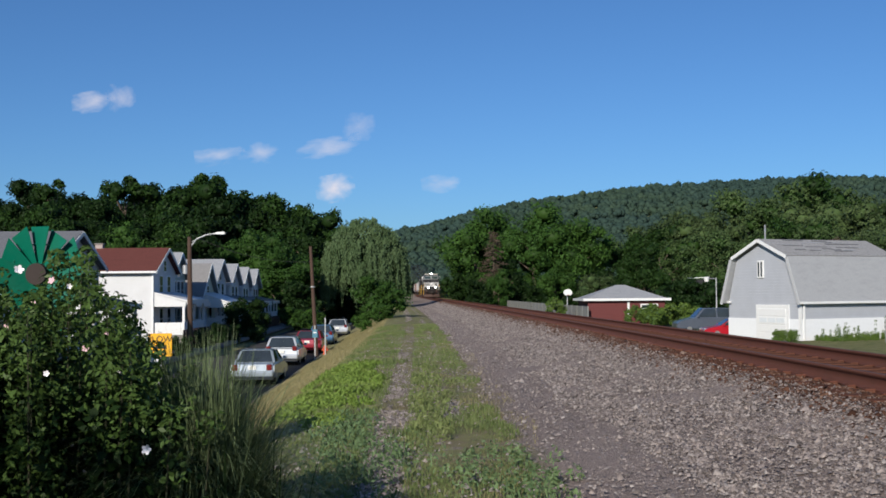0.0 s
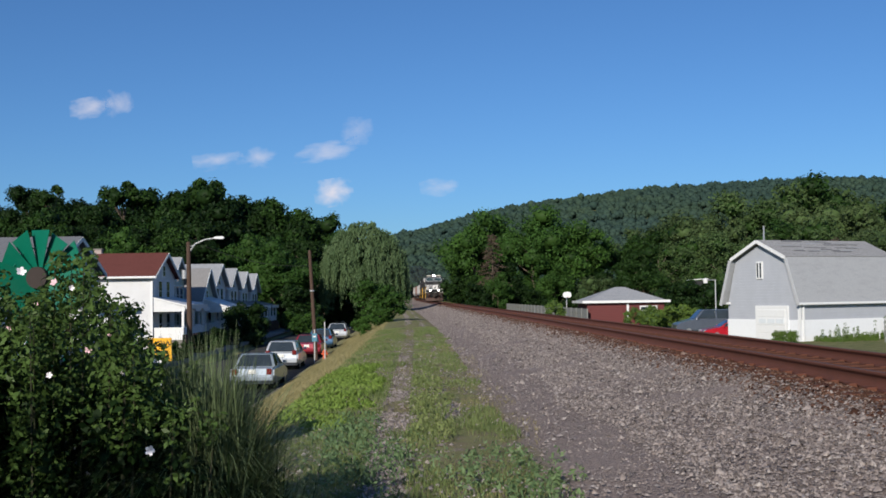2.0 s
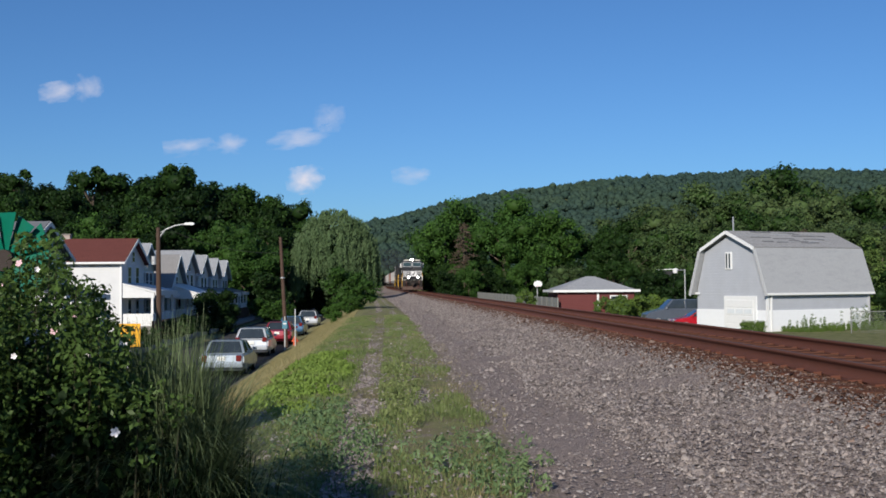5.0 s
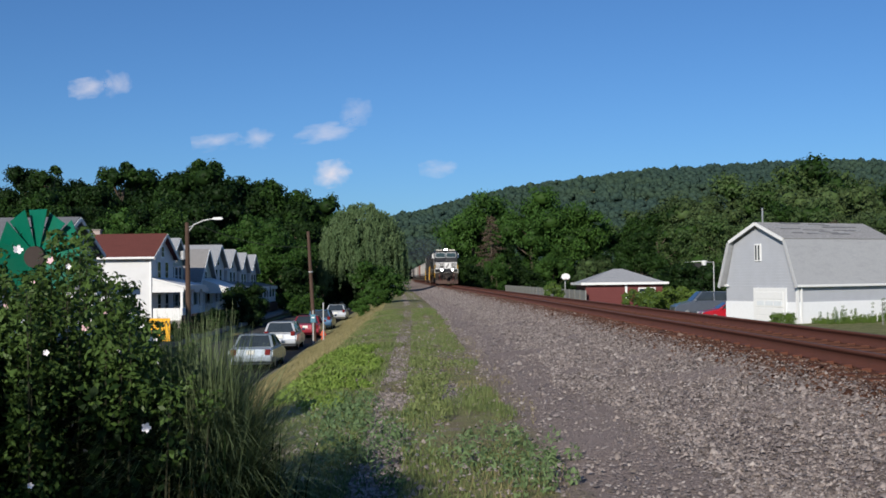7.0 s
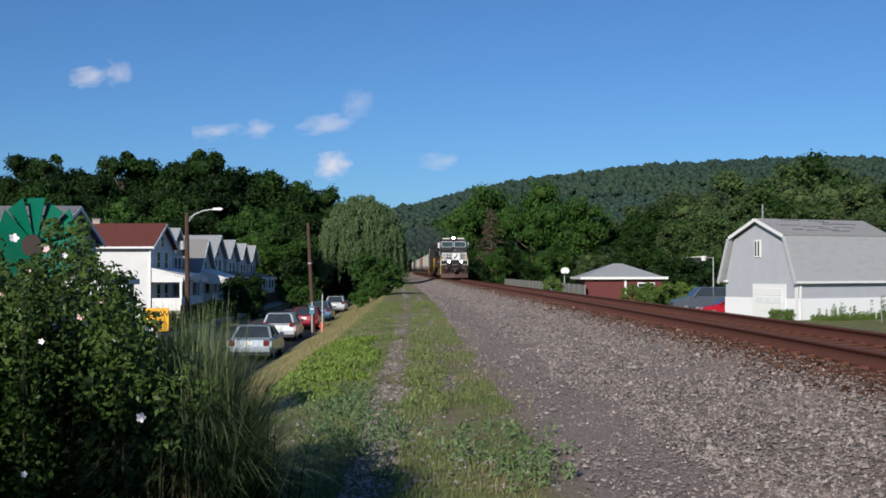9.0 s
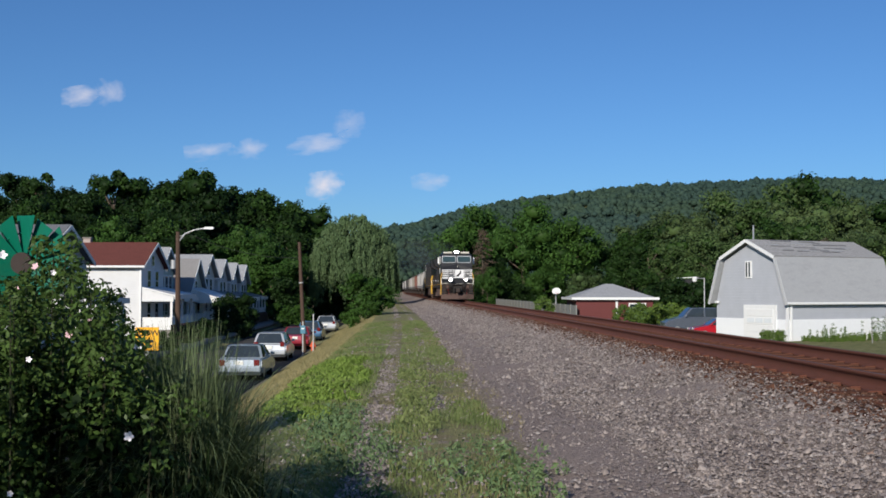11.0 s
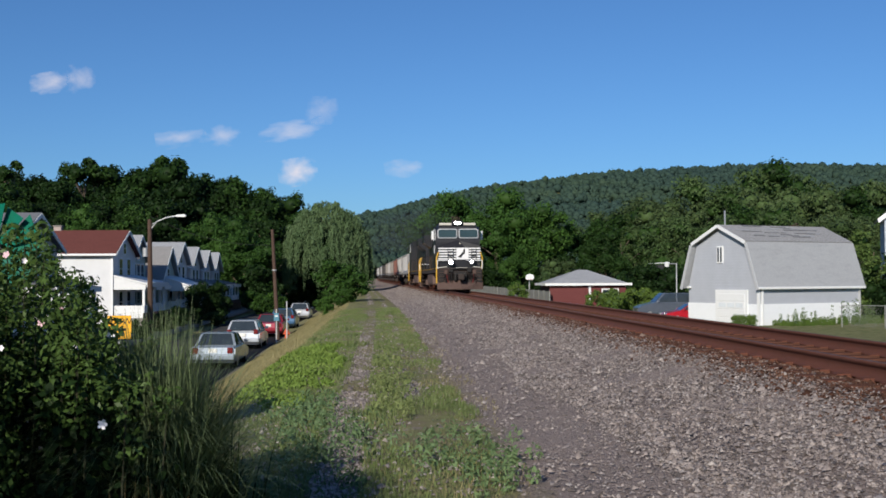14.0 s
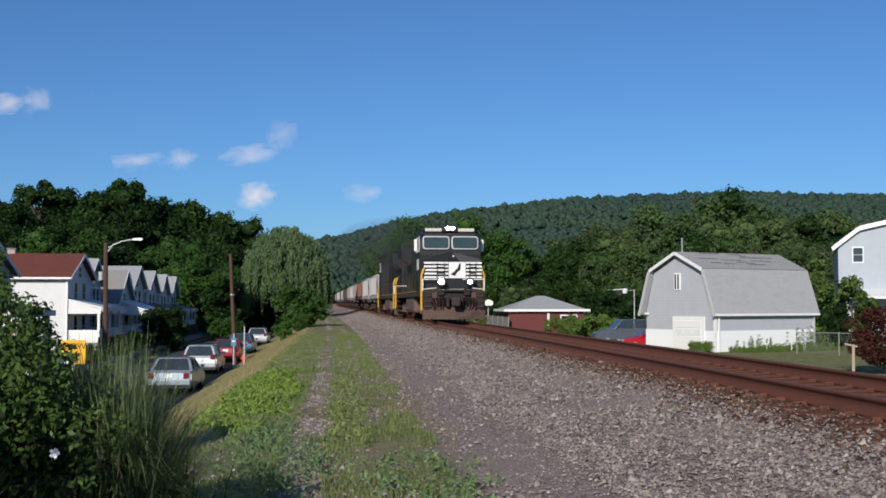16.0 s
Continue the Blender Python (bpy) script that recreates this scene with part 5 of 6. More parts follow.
def car(x, y, z, col, label, kind="sedan", turn=0.0, cname="car_paint"):
    """A parked car, its tail at y = 0 and its bonnet towards +y."""
    t = thing("car", pose(x, y, z, 0, 0, turn), label, "car", "parked cars")
    mat = car_paint(cname, col)
    L, W, H = {"sedan": (4.6, 1.78, 1.38), "wagon": (4.3, 1.75, 1.46), "suv": (4.6, 1.86, 1.72), "truck": (5.0, 1.98, 1.98)}[kind]
    belt = {"sedan": 0.90, "wagon": 0.92, "suv": 1.05, "truck": 1.24}[kind]
    low = 0.34 if kind in ("suv", "truck") else 0.24
    tail = 0.92 if kind == "sedan" else belt
    side = [(0.05, low + 0.1), (0.0, 0.6), (0.04, tail - 0.06), (0.25, tail), (0.9, belt), (L - 1.35, belt), (L - 0.3, 0.80 * belt), (L - 0.02, 0.66 * belt), (L, low + 0.1), (L - 0.15, low), (0.2, low)]
    b = shift(prism(side, W, "x"), -W / 2)
    bmesh.ops.bevel(b, geom=[e for e in b.edges if abs(e.verts[0].co.x - e.verts[1].co.x) < 1e-4], offset=0.07, segments=3, affect="EDGES", clamp_overlap=True)
    part("body", b, mat, t, smooth=False)
    r0, r1, g0, g1 = {"sedan": (0.75, 1.35, L - 1.2, L - 2.0), "wagon": (0.12, 0.42, L - 1.1, L - 1.85), "suv": (0.08, 0.32, L - 1.25, L - 1.85), "truck": (0.10, 0.36, L - 1.4, L - 2.1)}[kind]
    g = bmesh.new()
    wb, wt = W / 2 - 0.05, W / 2 - 0.24
    q = [g.verts.new(c) for c in ((-wb, r0, belt - 0.02), (wb, r0, belt - 0.02), (wb, g0, belt - 0.02), (-wb, g0, belt - 0.02), (-wt, r1, H), (wt, r1, H), (wt, g1, H), (-wt, g1, H))]
    for k in ((0, 1, 5, 4), (1, 2, 6, 5), (2, 3, 7, 6), (3, 0, 4, 7), (4, 5, 6, 7)):
        g.faces.new([q[j] for j in k])
    glass_src = [[Vector(q[j].co) for j in k] for k in ((0, 1, 5, 4), (1, 2, 6, 5), (2, 3, 7, 6), (3, 0, 4, 7))]
    bmesh.ops.recalc_face_normals(g, faces=g.faces)
    bmesh.ops.bevel(g, geom=[e for e in g.edges if min(e.verts[0].co.z, e.verts[1].co.z) > H - 0.01], offset=0.05, segments=2, affect="EDGES")
    part("cabin", g, mat, t)
    for n, c in zip(("rear_window", "side_glass", "windscreen", "side_glass"), glass_src):
        mid = sum(c, Vector()) / 4
        nor = (c[1] - c[0]).cross(c[3] - c[0]).normalized()
        b = bmesh.new()
        ring = [b.verts.new(mid + (p - mid) * (0.86 if n != "side_glass" else 0.88) * 1.0 + nor * 0.012 + Vector((0, 0, 0.01))) for p in c]
        b.faces.new(ring)
        ext = bmesh.ops.extrude_face_region(b, geom=b.faces[:])
        bmesh.ops.translate(b, verts=[v for v in ext["geom"] if isinstance(v, bmesh.types.BMVert)], vec=-nor * 0.03)
        bmesh.ops.recalc_face_normals(b, faces=b.faces)
        gp = part(n, b, M_CARGLASS, t, "dark tinted glass")
        if n == "side_glass":
            y_mid = (c[0].y + c[1].y) / 2
            part("door_pillar", box((0.04, 0.09, H - belt), (mid.x + nor.x * 0.02, y_mid, (H + belt) / 2), (0, -math.degrees(math.atan2(0.19, H - belt)) * (1 if mid.x > 0 else -1), 0)), mat, gp)
    for sx in (-1, 1):
        part("tail_lamp", box((0.22, 0.12, 0.24), (sx * (W / 2 - 0.20), 0.03, 0.74 if kind == "sedan" else 0.9), bevel=0.03), M_TAIL, t, "red tail lamp")
        part("headlamp", box((0.36, 0.2, 0.18), (sx * (W / 2 - 0.26), L - 0.10, 0.62), bevel=0.03), M_RIM, t)
        part("mirror", box((0.18, 0.1, 0.13), (sx * (W / 2 + 0.06), g0 - 0.25, belt + 0.08), bevel=0.03), mat, t)
        part("door_handle", box((0.03, 0.2, 0.04), (sx * (W / 2 + 0.01), L * 0.42, belt - 0.16)), mat, t)
        for yy in (0.85, L - 0.95):
            wh = part("wheel", tube(0.33, 0.22, (sx * (W / 2 - 0.12) - 0.11, yy, 0.33), (0, 90, 0), 24), M_TYRE, t, "black tyre")
            part("rim", tube(0.21, 0.03, (sx * (W / 2 - 0.005) - 0.015, yy, 0.33), (0, 90, 0), 16), M_RIM, wh)
    part("bumper", box((W - 0.06, 0.16, 0.24), (0, 0.02, 0.48), bevel=0.06), mat, t)
    part("number_plate", box((0.32, 0.03, 0.16), (0, -0.03 if kind != "sedan" else 0.0, 0.74)), M_PLATE, t, "pale plate of plain bars")
    return t


ROAD = -2.02
car(-6.75, 45.0, ROAD, (0.30, 0.35, 0.40), "silver-blue sedan parked at the kerb, seen from behind", "sedan", cname="silver_blue_paint")
car(-7.1, 57.4, ROAD, (0.47, 0.50, 0.54), "white-silver estate car parked at the kerb", "wagon", cname="white_silver_paint")
car(-6.95, 69.0, ROAD, (0.28, 0.02, 0.035), "dark red sedan parked at the kerb", "sedan", cname="dark_red_paint")
car(-7.0, 79.5, ROAD, (0.05, 0.12, 0.22), "dark blue estate car parked at the kerb", "wagon", cname="dark_blue_paint")
car(-7.1, 97.0, ROAD, (0.42, 0.44, 0.47), "small silver estate car parked near the road's end", "wagon", cname="silver_paint")
car(25.3, 88.2, -1.68, (0.10, 0.12, 0.16), "dark grey-blue sport utility car beside the garage", "truck", 90, cname="navy_paint")
car(25.3, 81.4, -1.78, (0.50, 0.015, 0.03), "bright red sedan beside the garage", "sedan", 90, cname="bright_red_paint")

# ---- street furniture and yard things ----
M_TEAL = painted("weathered_green_paint", (0.0, 0.115, 0.07), 0.45, 0.12)
M_SIGN = painted("orange_yellow_sign", (0.80, 0.40, 0.015), 0.5, 0.05)
M_HYDRANT = painted("orange_red_hydrant", (0.55, 0.10, 0.04), 0.5, 0.15)
M_BLUESIGN = painted("blue_green_sign", (0.07, 0.20, 0.28), 0.5, 0.1)
M_FENCE = painted("dull_chain_fence", (0.22, 0.225, 0.22), 0.6, 0.3)


def street_lamp():
    t = thing("street_lamp", pose(-13.3, 65, -1.7), "brown wooden pole with a curved aluminium lamp arm", "street lamp")
    part("pole", bar((0, 0, -0.3), (-0.05, 0, 6.75), 0.17, 12, top=0.12), M_WOODPOLE, t)
    arm = bmesh.new()
    pts = [(0.0, 0, 6.15), (0.35, 0, 6.62), (0.9, 0, 6.85), (1.5, 0, 6.95)]
    for a, b in zip(pts, pts[1:]):
        bar(a, b, 0.045, 8, arm)
    bar((0.0, 0, 6.45), (0.9, 0, 6.83), 0.02, 6, arm)
    part("arm", arm, M_STEEL, t, "pale curved lamp arm")
    head = prism([(1.4, 6.9), (1.5, 7.02), (1.95, 7.04), (2.05, 6.96), (1.95, 6.88)], 0.26)
    part("lamp_head", shift(head, 0, -0.13), M_WHITE, t, "pale lamp head")
    part("transformer", tube(0.17, 0.5, (-0.28, 0, 4.6), seg=14), M_STEEL, t)
    return t


def utility_pole():
    t = thing("utility_pole", pose(-6.0, 65.0, -1.75), "leaning bare red-brown timber pole", "utility pole")
    part("pole", bar((0, 0, -0.2), (-0.32, 0, 6.2), 0.125, 12, top=0.09), M_WOODPOLE, t)
    part("pole_band", tube(0.14, 0.08, (-0.2, 0, 3.8), seg=12), M_STEEL, t)
    p0, p1 = Vector((-0.28, 0, 5.3)), Vector((-7.4, 0.2, 7.0))
    last = p0
    for k in range(1, 9):
        u = k / 8
        q = p0.lerp(p1, u) - Vector((0, 0, 0.5 * 4 * u * (1 - u)))
        part("wire", bar(last, q, 0.012, 5), M_BLACKTRIM, t)
        last = q
    return t


street_lamp()
utility_pole()


def hydrant():
    t = thing("fire_hydrant", pose(-5.45, 64.4, float(ground_z(-5.45, 64.4))), "orange-red fire hydrant on the grass verge", "fire hydrant")
    b = tube(0.13, 0.06, seg=14)
    tube(0.10, 0.32, (0, 0, 0.06), seg=14, bm=b)
    tube(0.14, 0.06, (0, 0, 0.36), seg=14, bm=b)
    tube(0.12, 0.14, (0, 0, 0.42), seg=14, top=0.04, bm=b)
    part("barrel", b, M_HYDRANT, t)
    for s in (-1, 1):
        part("nozzle", bar((0, 0, 0.28), (s * 0.18, 0, 0.28), 0.06, 10), M_HYDRANT, t)
    part("steamer_nozzle", bar((0, 0, 0.26), (0, -0.18, 0.26), 0.08, 10), M_HYDRANT, t)
    return t


hydrant()


def street_sign(x, y, h, w):
    z = float(ground_z(x, y))
    t = thing("street_sign", pose(x, y, z), "thin grey post with a blue-green street sign", "sign")
    part("post", box((0.06, 0.05, h + 0.1), (0, 0, h / 2 - 0.05)), M_STEEL, t)
    if w:
        part("sign_board", box((w, 0.02, 0.45), (0.0, -0.04, h - 0.45), bevel=0.005), M_BLUESIGN, t)
        part("sign_bar", box((w * 0.6, 0.01, 0.08), (0, -0.056, h - 0.40)), M_WHITE, t, "plain pale bar")
    return t


street_sign(-5.85, 62.5, 1.9, 0.28)
street_sign(-5.30, 62.8, 2.1, 0.0)["label"] = "thin bare grey steel post on the verge"


def slow_sign():
    """Orange-yellow board with black letters, on two legs."""
    x, y = -6.95, 30.0
    z = float(ground_z(x, y))
    t = thing("warning_sign", pose(x, y, z, 0, 0, 4), "orange-yellow warning board with black letters on a post", "sign")
    top = 0.62 - z
    part("post", box((0.07, 0.05, top + 0.1), (0, 0.03, top / 2)), M_STEEL, t)
    part("board", box((0.62, 0.03, 0.62), (0, -0.01, top - 0.3), bevel=0.01), M_SIGN, t, "orange-yellow board")
    cu = bpy.data.curves.new("letters", "FONT")
    cu.body, cu.size, cu.align_x, cu.extrude = "SLOW", 0.23, "CENTER", 0.003
    tmp = new("tmp", cu)
    me = bpy.data.meshes.new_from_object(tmp.evaluated_get(bpy.context.evaluated_depsgraph_get()))
    bpy.data.objects.remove(tmp)
    me.materials.append(M_BLACKTRIM)
    ob = new("lettering", me)
    ob.parent = t
    ob.matrix_local = pose(0, -0.029, top - 0.22, 90, 0, 0)
    for k, w in ((0, 0.34), (1, 0.28)):
        part("sign_bar", box((w, 0.01, 0.07), (0, -0.03, top - 0.36 - 0.13 * k)), M_BLACKTRIM, t, "plain dark bar")
    return t


slow_sign()


def windmill():
    """Garden windmill: fan of green blades with dark gaps, tail vane, lattice tower."""
    x, y = -3.35, 10.0
    z = float(ground_z(x, y))
    hub = 1.835 - z
    t = thing("garden_windmill", pose(x, y, z, 0, 0, -8), "green sheet-metal garden windmill with a worn fan of blades", "garden ornament")
    for sx in (-1, 1):
        for sy in (-1, 1):
            part("tower_leg", bar((sx * 0.32, sy * 0.32, 0), (sx * 0.06, sy * 0.06, hub - 0.08), 0.018, 6), M_TEAL, t)
    for k in range(4):
        s = 0.30 - 0.055 * k
        zz = 0.3 + 0.5 * k
        r = bmesh.new()
        for a, b in (((-s, -s), (s, -s)), ((s, -s), (s, s)), ((s, s), (-s, s)), ((-s, s), (-s, -s))):
            bar((*a, zz), (*b, zz), 0.012, 5, r)
        part("tower_brace", r, M_TEAL, t)
    part("hub", tube(0.095, 0.16, (0, -0.02, hub), (90, 0, 0), 20), M_DARKGEAR, t, "dark rusty hub")
    n = 13
    for k in range(n):
        a = 2 * math.pi * k / n + 0.1
        c, s = math.cos(a), math.sin(a)
        b = bmesh.new()
        w0, w1, r0, r1 = 0.035, 0.112, 0.09, 0.41 + 0.02 * math.sin(k * 2.3)
        v = []
        for d in (0, 0.006):
            for rr, ww, side in ((r0, w0, -1), (r0, w0, 1), (r1, w1, 1), (r1, w1, -1)):
                px, pz = c * rr - s * ww * side, s * rr + c * ww * side
                v.append(b.verts.new((px, -0.12 + d + side * ww * 0.5, hub + pz)))
        for q in ((0, 1, 2, 3), (7, 6, 5, 4), (0, 4, 5, 1), (1, 5, 6, 2), (2, 6, 7, 3), (3, 7, 4, 0)):
            b.faces.new([v[j] for j in q])
        part("blade", b, M_TEAL, t)
    ring = bmesh.new()
    for k in range(30):
        a, c = 2 * math.pi * k / 30, 2 * math.pi * (k + 1) / 30
        bar((0.27 * math.cos(a), -0.10, hub + 0.27 * math.sin(a)), (0.27 * math.cos(c), -0.10, hub + 0.27 * math.sin(c)), 0.008, 5, ring)
    part("ring", ring, M_TEAL, t)
    part("boom", bar((0, -0.02, hub), (-0.12, 0.6, hub + 0.02), 0.014, 6), M_TEAL, t)
    vane = prism([(0.0, -0.05), (0.32, -0.2), (0.38, 0.2), (0.0, 0.06)], 0.008)
    bmesh.ops.transform(vane, matrix=pose(-0.12, 0.6, hub + 0.02, 0, 0, 96), verts=vane.verts)
    part("vane", vane, M_TEAL, t, "green tail vane")
    return t


windmill()


def basketball_hoop():
    x, y = 14.75, 110
    t = thing("basketball_hoop", pose(x, y, -1.7), "white fan-shaped basketball backboard on a grey post", "basketball hoop")
    part("post", bar((0, 0.5, 0), (0, 0.5, 3.2), 0.06, 10), M_STEEL, t)
    part("bracket", bar((0, 0.5, 3.1), (0, 0.05, 3.3), 0.05, 8), M_STEEL, t)
    o = [(-0.26, 3.05), (0.26, 3.05), (0.42, 3.2), (0.42, 3.38), (0.34, 3.54), (0.17, 3.63), (0, 3.66), (-0.17, 3.63), (-0.34, 3.54), (-0.42, 3.38), (-0.42, 3.2)]
    part("backboard", prism(o, 0.05), M_WHITE, t)
    r = bmesh.new()
    for k in range(16):
        a, c = 2 * math.pi * k / 16, 2 * math.pi * (k + 1) / 16
        bar((0.23 * math.cos(a), -0.3 + 0.23 * math.sin(a), 3.1), (0.23 * math.cos(c), -0.3 + 0.23 * math.sin(c), 3.1), 0.012, 5, r)
    part("rim", r, M_HYDRANT, t, "orange steel rim")
    return t


basketball_hoop()


def yard_lamp():
    t = thing("yard_lamp", pose(23.9, 89, -1.7), "thin grey lamp post with a pale lantern on a short arm", "street lamp")
    part("pole", bar((0, 0, 0), (0, 0, 4.4), 0.06, 10, top=0.05), M_STEEL, t)
    part("arm", bar((0, 0, 4.35), (-0.75, 0, 4.35), 0.035, 8), M_STEEL, t)
    h = tube(0.16, 0.3, (-0.78, 0, 4.1), seg=14, top=0.22)
    tube(0.22, 0.1, (-0.78, 0, 4.4), seg=14, top=0.08, bm=h)
    part("lantern", h, M_WHITE, t, "pale lantern")
    return t


yard_lamp()


def yard_post(x, y, h, label, r=0.07):
    t = thing("fence_post", pose(x, y, float(ground_z(x, y)) - 0.05), label, "post")
    part("post", bar((0, 0, 0), (0.02, 0, h), r, 8, top=r * 0.9), M_TIMBER, t)
    part("post_cap", tube(r * 1.05, 0.03, (0.02, 0, h), seg=8, top=r * 0.5), M_TIMBER, t)
    return t


M_TIMBER = painted("pale_weathered_timber", (0.34, 0.28, 0.21), 0.9, 0.3)
_post = yard_post(20.85, 43.8, 1.45, "pale weathered timber post with a short crossbar")
part("crossbar", box((0.55, 0.07, 0.07), (-0.08, 0, 1.44), (0, 12, 0), bevel=0.01), M_TIMBER, _post)
yard_post(23.6, 83.5, 2.0, "thin pale post beside the red car", 0.05)


def yard_fence():
    """A low pale fence between the track and the big trees."""
    t = thing("fence", pose(0, 0, 0), "low pale grey yard fence beyond the track", "fence")
    a, b = Vector((15.2, 100.0, -0.75)), Vector((12.6, 158.0, -0.55))
    n = 22
    d = (b - a) / n
    for k in range(n + 1):
        p = a + d * k
        part("fence_post", box((0.09, 0.09, 1.25), (p.x, p.y, p.z + 0.5)), M_FENCE, t)
        if k < n:
            for j in range(2):
                part("panel", box((0.03, d.length - 0.02, 0.5), (p.x + d.x / 2, p.y + d.y / 2, p.z + 0.34 + 0.51 * j), (0, 0, math.degrees(math.atan2(-d.x, d.y)))), M_FENCE, t)
    return t


yard_fence()


def front_fence():
    """Dark low fence in front of the porches."""
    t = thing("fence", pose(0, 0, 0), "low dark picket fence before the porches", "fence")
    for k in range(60):
        y = 70 + 0.8 * k
        part("picket", box((0.05, 0.5, 1.0), (-14.7, y, -1.0), bevel=0.01), M_WOODPOLE, t)
    part("fence_rail", box((0.05, 48, 0.08), (-14.66, 93.6, -0.75)), M_WOODPOLE, t)
    return t


front_fence()

# shrubs and small trees round the yards
put(SHRUB, -13.4, 86.0, 1.25, 30, "dark round bush before the porches", 0.1)
put(SHRUB, -13.6, 90.0, 1.15, 90, "dark round bush before the porches", 0.1)
put(CRESTSHRUB, -12.6, 114.0, 1.05, 10, "bright green bush at the end of the row", 0.1)
put(CRESTSHRUB, -11.6, 120.0, 0.95, 70, "bright green bush at the end of the row", 0.1)
# Added dark bushes stand in for shade and fencing along the pavement.
for x, y, k, a in ((-13.2, 59.5, 0.50, 15), (-13.1, 62.2, 0.44, 80), (-13.4, 68.0, 0.55, 150), (-13.3, 71.0, 0.48, 220), (-13.5, 75.5, 0.60, 300), (-13.3, 79.5, 0.52, 40)):
    put(SHRUB, x, y, k, a, "dark low hedge bush standing in for shade by the pavement", 0.05)
put(SHRUB, -13.9, 97.0, 0.8, 200, "dark bush before the porches", 0.1)
for x, y, s, a in ((18.5, 95, 0.72, 0), (19.7, 93, 0.80, 50), (21.3, 94, 0.92, 120), (20.3, 97, 0.85, 220), (22.8, 95, 0.92, 300), (24.0, 96, 0.8, 30)):
    put(PALESHRUB, x, y, s, a, "sunlit light green hedge bush", 0.1)


def clipped_bush():
    """A squared-off evergreen by the garage door."""
    rng = np.random.default_rng(12)
    x, y = 23.35, 70.6
    t = thing("shrub", pose(x, y, float(ground_z(x, y))), "small square-clipped evergreen bush by the garage door", "shrub")
    c = rng.uniform((-0.72, -0.45, 0.1), (0.72, 0.45, 0.72), (150, 3))
    v, f = leaf_cloud(c, np.full(150, 0.14), 40, 0.05, rng, 0.9, 0.1)
    from_arrays("leaves", v, f, M_LEAF_HEDGE, t)
    return t


clipped_bush()


def wall_weeds():
    """Tall straggling weeds and dry grass along the garage's long wall."""
    rng = np.random.default_rng(77)
    s = rng.uniform(0.6, 9.6, 240)
    o = rng.uniform(0.4, 2.4, 240)
    c, n = math.cos(radians(25)), math.sin(radians(25))
    x, y = 24.9 + s * c + o * n, 72.3 + s * n - o * c
    stand = np.where((np.abs(s - 2.2) < 0.9) | (np.abs(s - 7.6) < 0.8), 0.45, 0.02)
    h = np.where(rng.uniform(0, 1, 240) < stand, rng.uniform(0.9, 1.7, 240), rng.uniform(0.15, 0.6, 240)) * (0.6 + 0.06 * s)
    z = ground_z(x, y)
    k = 5
    cs = np.concatenate([np.stack([x, y, z + h * (j + 0.5) / k], -1) for j in range(k)])
    v, f = leaf_cloud(cs, np.tile(0.06 + 0.06 * np.minimum(h, 0.5), k), 14, 0.05, rng, 1.0, -0.3, 2.2)
    return tagged(from_arrays("weeds", v, f, M_LEAF_HEDGE), "straggling tall weeds along the white garage wall", "weeds", kind="stuff")


wall_weeds()
M_LEAF_YOUNG = foliage("leaf_young_green", (0.028, 0.060, 0.014), (0.115, 0.170, 0.048))
YOUNG = tree_kind("broadleaf_tree", "bright green young tree beside the white house", 7.0, 2.5, 0.6, M_LEAF_YOUNG, seed=29, size=0.22, count=18, small=20)
put(YOUNG, 37.9, 85, 1.0, 20)
put(YOUNG, 41.0, 86, 0.8, 150)
put(SHRUB, 38.5, 84, 1.3, 90, "dark bush behind the garage")
put(SHRUB, 36.5, 80, 0.9, 190, "dark bush behind the garage")
put(PALESHRUB, 13.0, 106, 0.75, 10, "round bush by the low fence")


RUSSET = tree_kind("broadleaf_tree", "small russet-leaved tree among the green wood", 6.0, 1.6, 2.2, M_LEAF_BROWN, seed=41, size=0.16, count=12, small=20)
put(RUSSET, 53.8, 140, 1.75, 0)


def chain_fence():
    """Thin posts and a top rail with slack wire, beside the garage."""
    t = thing("fence", pose(0, 0, 0), "thin grey chain-link fence beside the garage", "fence")
    pts = [(29.2, 69.2), (31.0, 67.0), (32.8, 64.8), (34.6, 62.6)]
    tops = []
    for x, y in pts:
        z = float(ground_z(x, y))
        part("fence_post", bar((x, y, z - 0.2), (x, y, z + 1.45), 0.035, 8), M_FENCE, t)
        tops.append(Vector((x, y, z)))
    for a, b in zip(tops, tops[1:]):
        part("fence_rail", bar(a + Vector((0, 0, 1.40)), b + Vector((0, 0, 1.40)), 0.022, 6), M_FENCE, t)
        w = bmesh.new()
        for k in range(24):
            for lo, hi in ((k / 24, (k + 6) / 24), ((k + 6) / 24, k / 24)):
                if max(lo, hi) <= 1:
                    bar(a.lerp(b, lo) + Vector((0, 0, 0.05)), a.lerp(b, hi) + Vector((0, 0, 1.38)), 0.004, 3, w)
        part("mesh", w, M_FENCE, t, "grey wire mesh")
    return t


chain_fence()


def red_shrub():
    rng = np.random.default_rng(71)
    t = thing("maple_tree", pose(25.4, 49.0, float(ground_z(25.4, 49.0))), "low dark red-leaved ornamental maple", "tree")
    pos, r = lumps(3.1, 2.3, 0.3, 40, rng)
    wood("maple", 3.1, 2.0, 0.4, pos, rng, t)
    v, f = leaf_cloud(pos, r * 0.9, 260, 0.11, rng, 0.7, 0.3)
    from_arrays("crown", v, f, M_LEAF_RUST, t)
    return t


red_shrub()


